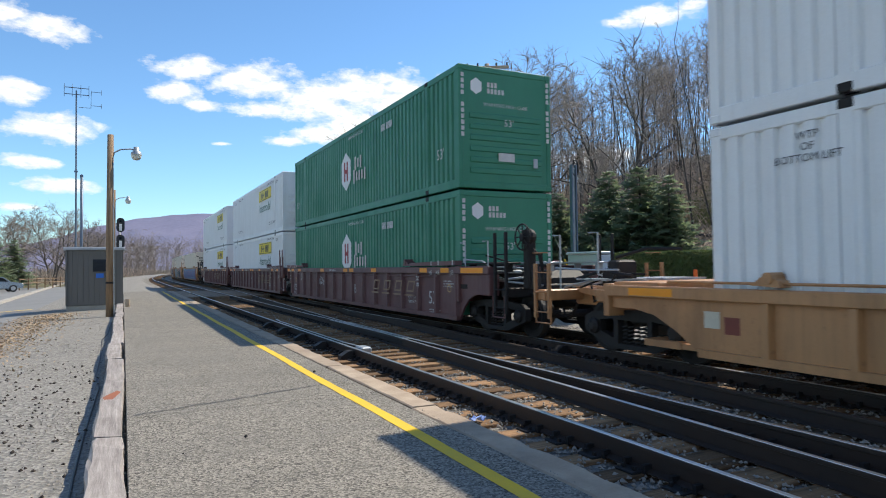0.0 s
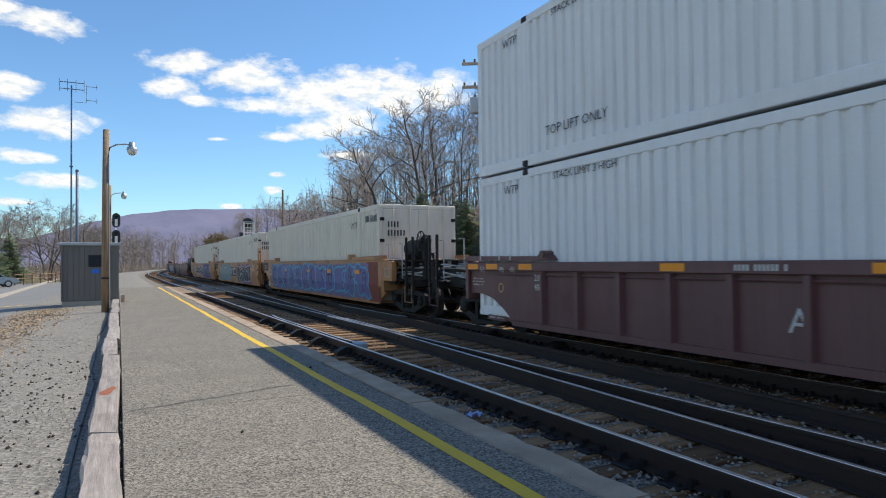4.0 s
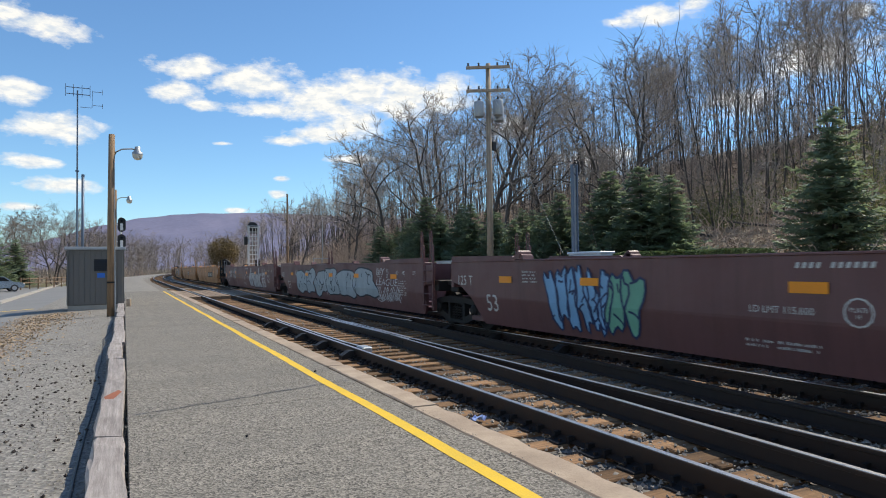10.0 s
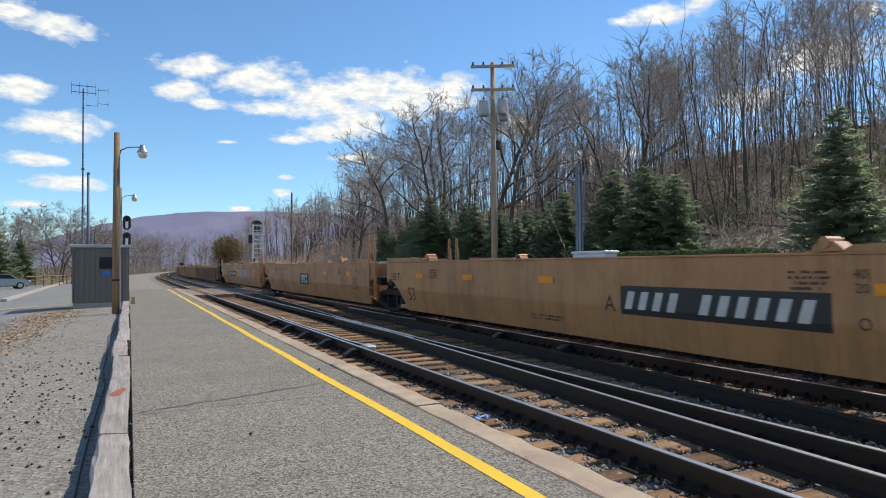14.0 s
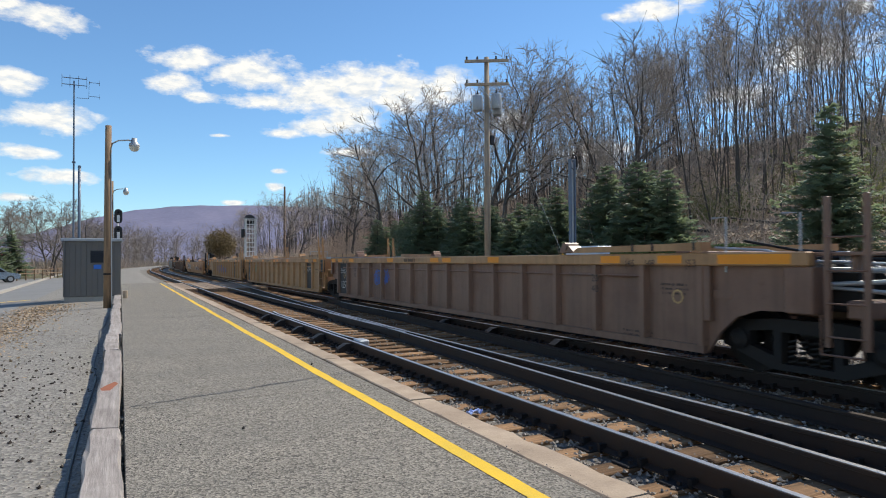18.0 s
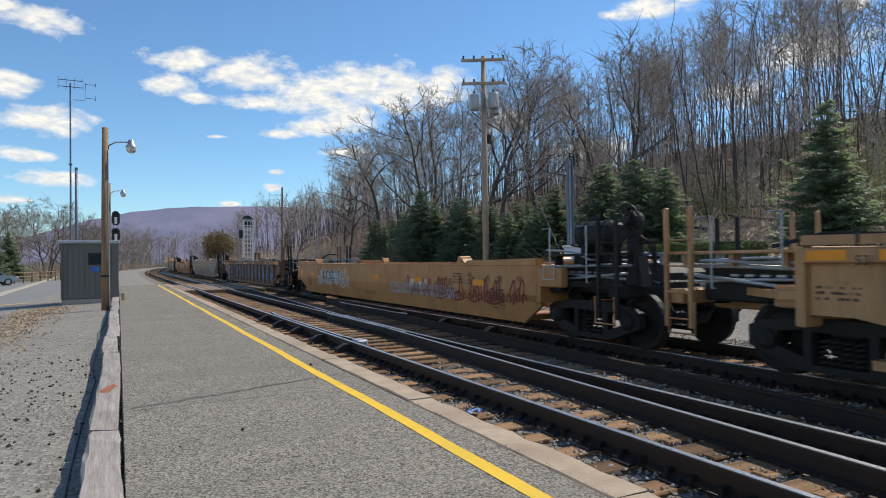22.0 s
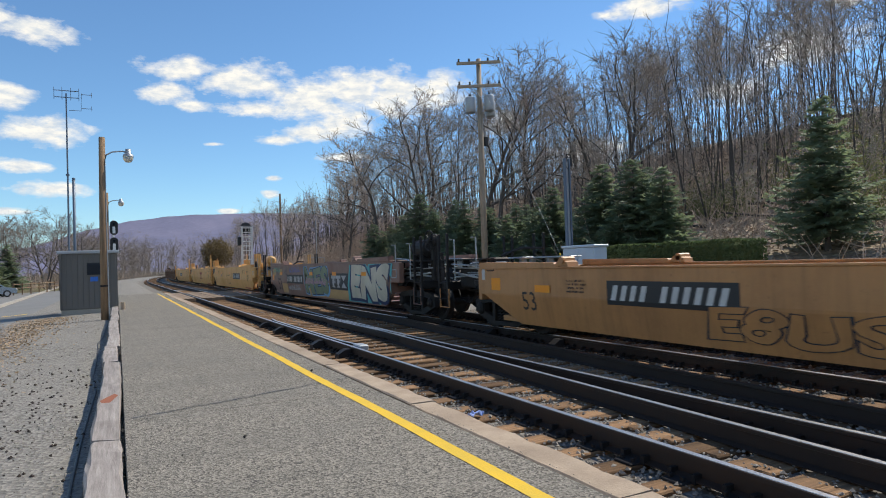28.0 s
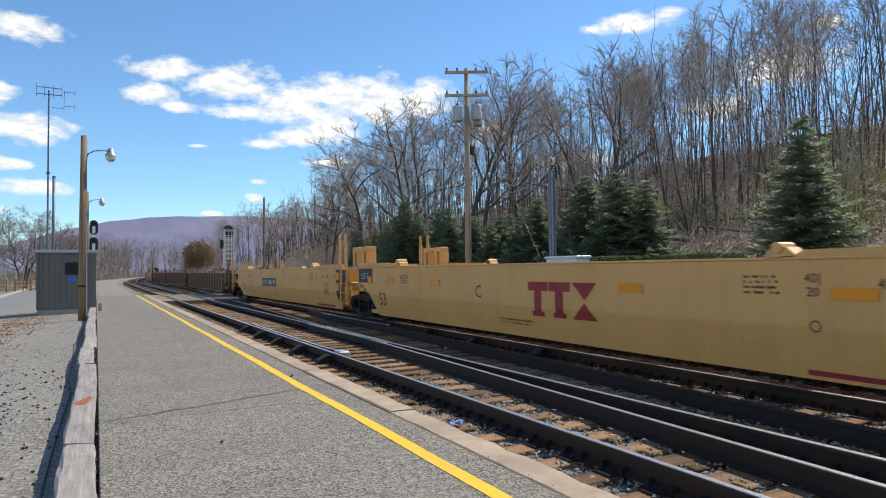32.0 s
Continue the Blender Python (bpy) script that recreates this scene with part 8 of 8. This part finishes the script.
def build_markings():
    for k in range(len(CARS)):
        if 1 <= k <= 27:
            common_marks(k)
    y1 = body_middle(0)[2]
    reflectors(CARS[0][0], [y1 - 0.92, y1 - 5.6], -1.4645, TOPS[0] - 0.085, (0.85, 0.11))
    patch(CARS[0][0], y1 - 2.05, y1 - 1.8, 0.62, 0.84, SPRAY["beige"], -1.3645, "notice_patch", "pale notice patch")
    patch(CARS[0][0], y1 - 2.35, y1 - 2.12, 0.56, 0.78, SPRAY["redscrawl"], -1.3645, "rust_patch", "rusty weld patch")
    c = [car for car, _, _, _ in CARS]
    # dark ends at the articulated joints of the tan and yellow sets
    for k, rear in ((4, True), (5, False), (5, True), (6, False), (21, True), (22, False), (22, True), (23, False)):
        dark_end(k, rear)
    for k, y_mid in ((13, 7.3), (14, -7.6 + 0.6), (14, 6.45), (15, -7.0)):
        _, ya, yb = body_middle(k)
        bay = (yb - ya - 0.75) / (max(8, round((yb - ya - 0.75) / 1.03) + 1) - 1)
        y_mid = ya + 0.05 + bay * (math.floor((y_mid - ya - 0.05) / bay) + 0.5)
        patch(c[k], y_mid - bay / 2 + 0.07, y_mid + bay / 2 - 0.07, 0.3, 1.36, MAT["black"], -1.365, "dark_panel", "black painted panel")
        if y_mid > 0:
            letters("125T", 0.34, (-1.369, y_mid, 0.62), MAT["letter_white"], c[k])
        small_print(c[k], y_mid + 0.4, 1.15, 3, 0.7, MAT["letter_white"], -1.369)
    # ribbed dark brown set
    for k, a, b in ((1, -2.2, -5.6), (2, -2.95, -6.35), (3, -2.5, -5.9)):
        slant_bars(c[k], a, b, 0.95, 0.3, surface("faded_gold_lettering", (0.3, 0.2, 0.13), 0.7, big=3, fine=40), -1.4575)
    letters("125T", 0.36, (-1.3665, body_middle(2)[2] - 1.27, 0.62), MAT["letter_white"], c[2])
    letters("125T", 0.36, (-1.3665, body_middle(1)[2] - 1.27, 0.62), MAT["letter_white"], c[1])
    letters("B", 0.42, (-1.366, -0.3, 0.75), MAT["letter_white"], c[1])
    letters("C", 0.42, (-1.366, -0.2, 0.75), MAT["letter_white"], c[2])
    letters("A", 0.42, (-1.366, -0.2, 0.75), MAT["letter_white"], c[3])
    scrawl(c[1], 3.2, 4.0, 0.8, 1.1, SPRAY["white"], 3, 1, 0.008, -1.366)
    # tan set with loud graffiti
    graffiti(c[4], -6.5, 7.05, 0.34, 1.5, SPRAY["purple"], SPRAY["cyan"], 7, 21, inner=SPRAY["ink"], edge_w=0.026, field=SPRAY["lilac"])
    piece(c[4], "STROLL\nSLAYERS", 7.95, 7.25, 0.9, 1.24, SPRAY["white"], None, bold=0.0, lean=0.15, x=-1.4625)
    scrawl(c[4], 7.8, 8.3, 0.4, 0.6, SPRAY["white"], 23, 1, 0.012, -1.4625)
    patch(c[4], -7.4, -6.4, 0.3, 1.5, SPRAY["redscrawl"], -1.4535, "graffiti_fill", "sprayed dark red field")
    graffiti(c[5], 1.0, 5.7, 0.36, 1.46, SPRAY["mauve"], SPRAY["teal"], 3, 31, inner=SPRAY["teal"], edge_w=0.034, field=SPRAY["haze"])
    block_logo(c[5], 0.75, -1.3, 0.98, 0.42, SPRAY["pale"], MAT["black"])
    graffiti(c[5], -6.3, -1.9, 0.3, 1.48, SPRAY["ink"], SPRAY["white"], 4, 33, glow=SPRAY["pink"], edge_w=0.016, field=SPRAY["plum"])
    scrawl(c[5], 6.2, 7.5, 1.57, 1.7, SPRAY["ink"], 35, 1, 0.02, -1.476)
    scrawl(c[5], -7.6, -7.1, 1.05, 1.4, SPRAY["white"], 36, 2, 0.008, -1.461)
    number_panel(c[6], 3.06, 0.7, 0.92, 0.34)
    graffiti(c[6], -2.4, 0.2, 0.42, 1.42, SPRAY["ink"], SPRAY["white"], 4, 41, glow=SPRAY["pink"])
    piece(c[6], "EAZL", -3.2, -7.3, 0.36, 1.44, SPRAY["plum"], SPRAY["azure"], SPRAY["ink"], bold=0.03, edge=0.05, lean=0.1, wave=0.07, turn=1.0)
    graffiti(c[6], 3.25, 4.45, 0.5, 1.5, SPRAY["grey"], SPRAY["sky"], 1, 47, inner=SPRAY["haze"])
    scrawl(c[6], body_middle(6)[2] - 2.25, body_middle(6)[2] - 1.75, 0.6, 1.35, SPRAY["ink"], 48, 3, 0.018, -1.4625)
    scrawl(c[6], 1.0, 3.0, 0.42, 0.64, SPRAY["white"], 45, 1, 0.009)
    # dark brown smooth set
    for k in (7, 8, 10, 11):
        letters("125 T", 0.3, (-1.458, body_middle(k)[2] - 0.6, 1.14), MAT["letter_white"] if k < 10 else SPRAY["dark"], c[k])
    graffiti(c[7], 3.7, 5.3, 0.34, 1.48, SPRAY["sky"], SPRAY["navy"], 3, 51)
    graffiti(c[7], 3.0, 3.75, 0.32, 1.46, SPRAY["mint"], SPRAY["navy"], 1, 52)
    scrawl(c[7], -3.6, -1.4, 0.5, 0.95, SPRAY["grey"], 53, 1, 0.016)
    graffiti(c[8], -1.3, 4.7, 0.34, 1.5, SPRAY["pale"], SPRAY["ink"], 2, 61, edge_w=0.022)
    graffiti(c[8], -5.1, -1.35, 0.33, 1.5, SPRAY["pale"], SPRAY["ink"], 1, 62, edge_w=0.024)
    piece(c[8], "IVY\nLEAGUE", -5.2, -6.9, 0.92, 1.42, SPRAY["white"], None, bold=-0.008, lean=0.2, wave=0.015)
    scrawl(c[8], -7.0, -5.2, 0.4, 0.85, SPRAY["white"], 63, 1, 0.014)
    piece(c[9], "drunk", -2.55, -6.4, 0.36, 1.46, SPRAY["grey"], SPRAY["ink"], bold=0.075, edge=0.03, wave=0.02)
    scrawl(c[9], -7.4, -6.5, 0.4, 1.2, SPRAY["white"], 72, 4, 0.008)
    scrawl(c[9], 4.5, 5.2, 0.85, 1.3, SPRAY["white"], 73, 2, 0.012)
    scrawl(c[9], 2.6, 3.7, 0.75, 1.45, SPRAY["grey"], 74, 2, 0.026)
    slant_bars(c[9], 2.6, 0.1, 0.95, 0.26, surface("faded_orange_lettering", (0.3, 0.12, 0.05), 0.7, big=3, fine=40), -1.4565)
    for k, ya, ring_y in ((7, 0.6, -0.09), (9, -1.19, -1.39)):
        number_panel(c[k], ya, ya - 0.9, 1.44, 0.1, False)
        ring = [(ring_y + 0.15 * math.cos(a * 0.524), 0.94 + 0.15 * math.sin(a * 0.524)) for a in range(13)]
        part("plate_mark", ribbon(ring, 0.01, -1.4565), MAT["letter_white"], c[k])
        letters("PLATE\nH", 0.07, (-1.4565, ring_y, 0.93), MAT["letter_white"], c[k])
        letters("LD LMT 115,600", 0.12, (-1.4565, ring_y - 0.75 if k == 9 else 0.8, 0.92), MAT["letter_white"], c[k])
        letters("A" if k == 9 else "B", 0.3, (-1.4565, ring_y + 0.48 if k == 9 else -0.75, 0.84), MAT["letter_white"], c[k])
    # tan smooth set
    number_panel(c[10], -1.3, -4.4, 0.92, 0.42)
    letters("A", 0.36, (-1.4555, -0.95, 0.84), SPRAY["dark"], c[10])
    block_logo(c[11], 0.0, -1.1, 0.92, 0.34, MAT["letter_white"], MAT["black"])
    number_panel(c[12], 3.1, 0.1, 0.96, 0.36)
    letters("B", 0.36, (-1.4555, -0.35, 0.98), SPRAY["dark"], c[12])
    patch(c[12], -2.5, -0.72, 0.72, 1.5, SPRAY["tanpatch"], -1.4545, "fresh_paint_patch", "fresh tan repainted patch")
    number_panel(c[12], -1.1, -1.7, 1.36, 0.1, False, SPRAY["dark"], -1.458)
    graffiti(c[12], -4.6, -2.5, 0.5, 1.45, SPRAY["grey"], SPRAY["navy"], 2, 81, inner=SPRAY["pink"])
    scrawl(c[12], -0.6, 1.5, 1.15, 1.45, SPRAY["white"], 82, 1, 0.008)
    # ribbed tan set
    scrawl(c[13], 3.7, 4.8, 0.7, 1.15, SPRAY["cobalt"], 91, 1, 0.022, -1.3665)
    scrawl(c[14], 4.6, 5.7, 0.8, 1.2, SPRAY["olive"], 92, 1, 0.02, -1.3665)
    for y in (1.75, 0.72, -0.3, -1.32, -2.4):
        graffiti(c[15], y - 0.42, y + 0.34, 0.42, 1.16, SPRAY["cobalt"], SPRAY["cobalt"], 0, int(y * 10) + 300, -1.3655, edge_w=0.012)
    scrawl(c[15], -3.0, -2.75, 0.4, 1.2, SPRAY["pale"], 93, 1, 0.016, -1.4575)
    number_panel(c[14], -1.0, -2.3, 1.37, 0.1, False, SPRAY["dark"], -1.4645)
    # stand-alone cars
    scrawl(c[16], -8.2, -2.8, 0.5, 1.0, SPRAY["redscrawl"], 101, 1, 0.03)
    patch(c[16], -4.0, -2.9, 0.75, 0.98, SPRAY["beige"], -1.455, "repaint_patch", "pale repainted patch")
    number_panel(c[16], 4.9, 2.9, 0.96, 0.26)
    scrawl(c[16], 2.2, 5.7, 0.5, 1.1, SPRAY["white"], 102, 1, 0.02)
    scrawl(c[16], -5.5, -1.5, 0.55, 0.85, SPRAY["grey"], 103, 2, 0.012)
    graffiti(c[17], -3.2, 6.7, 0.42, 1.24, None, SPRAY["sky"], 8, 111, -1.3665, inner=SPRAY["azure"])
    piece(c[17], "CREW", -3.4, -6.45, 0.42, 1.2, SPRAY["sky"], None, bold=-0.012, x=-1.3675)
    scrawl(c[17], -6.4, -3.4, 0.5, 1.1, SPRAY["azure"], 118, 1, 0.02, -1.3665)
    for k in (0, 2, 3, 4, 5, 6):
        scrawl(c[17], (-8.3 if k == 0 else -7.0 + k * 2.0), (-6.8 if k == 0 else -6.2 + k * 2.0), 0.45, 1.2, SPRAY["sky"], 112 + k, 1, 0.034, -1.3685)
    scrawl(c[18], -7.8, -4.6, 0.45, 1.2, SPRAY["grey"], 121, 1, 0.03)
    for y0, y1, z0, z1, paint in ((2.0, 4.6, 0.6, 1.3, "pale"), (-2.6, 0.4, 0.7, 1.35, "tanpatch"), (-0.4, 1.6, 0.4, 0.9, "purple"), (-4.4, -2.8, 0.45, 1.2, "olive")):
        graffiti(c[18], y0, y1, z0, z1, None, SPRAY[paint], 3, int(y0 * 10) + 130)
    number_panel(c[19], 4.5, 2.3, 0.92, 0.36)
    piece(c[19], "E8US", 2.75, 0.35, 0.36, 0.78, PAINT["orange"], SPRAY["ink"], bold=0.03, edge=0.022, lean=0.15, wave=0.08)
    block_logo(c[19], -4.0, -6.4, 0.85, 0.55, MAT["red"])
    scrawl(c[19], -7.4, -6.4, 0.6, 1.1, SPRAY["purple"], 141, 1, 0.03)
    # brown car with beige and teal graffiti
    number_panel(c[20], 4.3, 1.7, 0.95, 0.36)
    piece(c[20], "MES", 1.45, -1.95, 0.4, 1.42, SPRAY["olive"], SPRAY["navy"], SPRAY["sky"], bold=0.06, edge=0.03, lean=-0.1, wave=0.06, turn=2.0)
    scrawl(c[20], -1.6, 1.2, 0.75, 1.0, SPRAY["pink"], 151, 1, 0.03, -1.4655)
    block_logo(c[20], -2.3, -4.0, 0.92, 0.42, SPRAY["grey"], MAT["black"])
    piece(c[20], "ENS", -4.35, -7.75, 0.38, 1.46, SPRAY["beige"], SPRAY["navy"], SPRAY["teal"], bold=0.085, edge=0.075, lean=0.15, wave=0.08, turn=0.5)
    piece(c[20], "OSHA", 7.0, 5.75, 1.24, 1.47, SPRAY["mint"], None, bold=0.02, lean=0.2)
    scrawl(c[20], 2.0, 3.9, 1.2, 1.45, SPRAY["purple"], 155, 1, 0.014)
    scrawl(c[20], 2.2, 4.2, 0.45, 0.68, SPRAY["grey"], 156, 1, 0.012)
    patch(c[20], -4.3, 1.0, 0.3, 0.62, SPRAY["tanpatch"], -1.4532, "repaint_patch", "tan repainted patch")
    for y, wide_ in ((4.9, 0.5), (-2.6, 0.7)):
        patch(c[20], y - wide_, y + wide_, 0.32, 0.74, SPRAY["tanpatch"], -1.4531, "repaint_patch", "tan repainted patch")
    for y in (5.6, 6.9):
        patch(c[20], y - 0.3, y + 0.3, 1.1, 1.4, SPRAY["tanpatch"], -1.4534, "repaint_patch", "tan repainted patch")
    # clean yellow set
    number_panel(c[21], -0.9, -3.4, 1.0, 0.36)
    letters("B", 0.42, (-1.4555, -0.4, 1.0), SPRAY["dark"], c[21])
    scrawl(c[21], 4.0, 4.5, 0.95, 1.2, SPRAY["purple"], 161, 1, 0.018)
    block_logo(c[22], -0.7, -2.5, 0.95, 0.6, MAT["red"])
    letters("C", 0.36, (-1.4555, 1.0, 1.02), SPRAY["dark"], c[22])
    number_panel(c[23], 1.4, -1.0, 1.0, 0.34)

    letters("LD LMT 170,200 PER UNIT", 0.13, (-1.4565, 1.32, 1.02), SPRAY["dark"], c[21])
    letters("PLATE\nH", 0.07, (-1.4565, 0.23, 1.03), SPRAY["dark"], c[21])
    part("plate_mark", ribbon([(0.1, 0.9), (0.36, 0.9), (0.36, 1.16), (0.1, 1.16), (0.1, 0.9)], 0.006, -1.4565), SPRAY["dark"], c[21])
    letters("20", 0.14, (-1.4565, 0.84, 1.45), SPRAY["dark"], c[21])


def fold_markings():
    """Lays the painted marks of smooth-sided cars down on the inward slope of the lower wall."""
    plane_z, slope = 0.8, 0.19
    flatwork = ("graffiti", "small_print", "marking", "lettering", "reflector", "number_panel", "logo", "plate_mark", "dark_end_panel", "repaint_patch", "fresh_paint_patch", "warning_strip", "painted_panel")
    for k, (car, _, _, _) in enumerate(CARS):
        if UNITS[k][1]:
            continue
        for ob in car.children:
            if not ob.name.startswith(flatwork) or ob.data is None:
                continue
            m = ob.matrix_basis
            bm = bmesh.new()
            bm.from_mesh(ob.data)
            bm.transform(m)
            if min(v.co.z for v in bm.verts) < plane_z:
                bmesh.ops.triangulate(bm, faces=bm.faces[:])
                bmesh.ops.bisect_plane(bm, geom=bm.verts[:] + bm.edges[:] + bm.faces[:], dist=1e-5, plane_co=(0, 0, plane_z), plane_no=(0, 0, 1))
                for v in bm.verts:
                    if v.co.z < plane_z and v.co.x < 0:
                        v.co.x += (plane_z - v.co.z) * slope
                bm.transform(m.inverted())
                ob.data = ob.data.copy()
                bm.to_mesh(ob.data)
            bm.free()


build_markings()
fold_markings()


def motions():
    for ob, s0, z in MOVING:
        rows = []
        for k in range(65):
            t = k * 0.5
            x, y, a = line_at(s0 - SPEED * t, TRAIN_X)
            rows.append((t, pose(x, y, z, 0, 0, math.degrees(a))))
        walk(ob, rows)
    starts = {ob: s0 for ob, s0, _ in MOVING}
    for w, car, dy in WHEELS:
        s = starts[car] + w.parent.location.y
        first, last = max(0.0, (s - 42.0) / SPEED), min(32.0, (s + 5.0) / SPEED)
        times = [0.0]
        if last > first:
            k0, k1 = int(first * FPS), int(last * FPS)
            times = sorted({0.0, *(k / FPS for k in range(k0, k1 + 1))})
        if times[-1] < 32.0:
            times.append(32.0)
        rows = []
        for t in times:
            turn = math.degrees(SPEED * (min(max(t, first), max(first, last)) - first) / WHEEL_R)
            rows.append((t, pose(0, dy, WHEEL_R, turn % 360.0)))
        walk(w, rows)


motions()
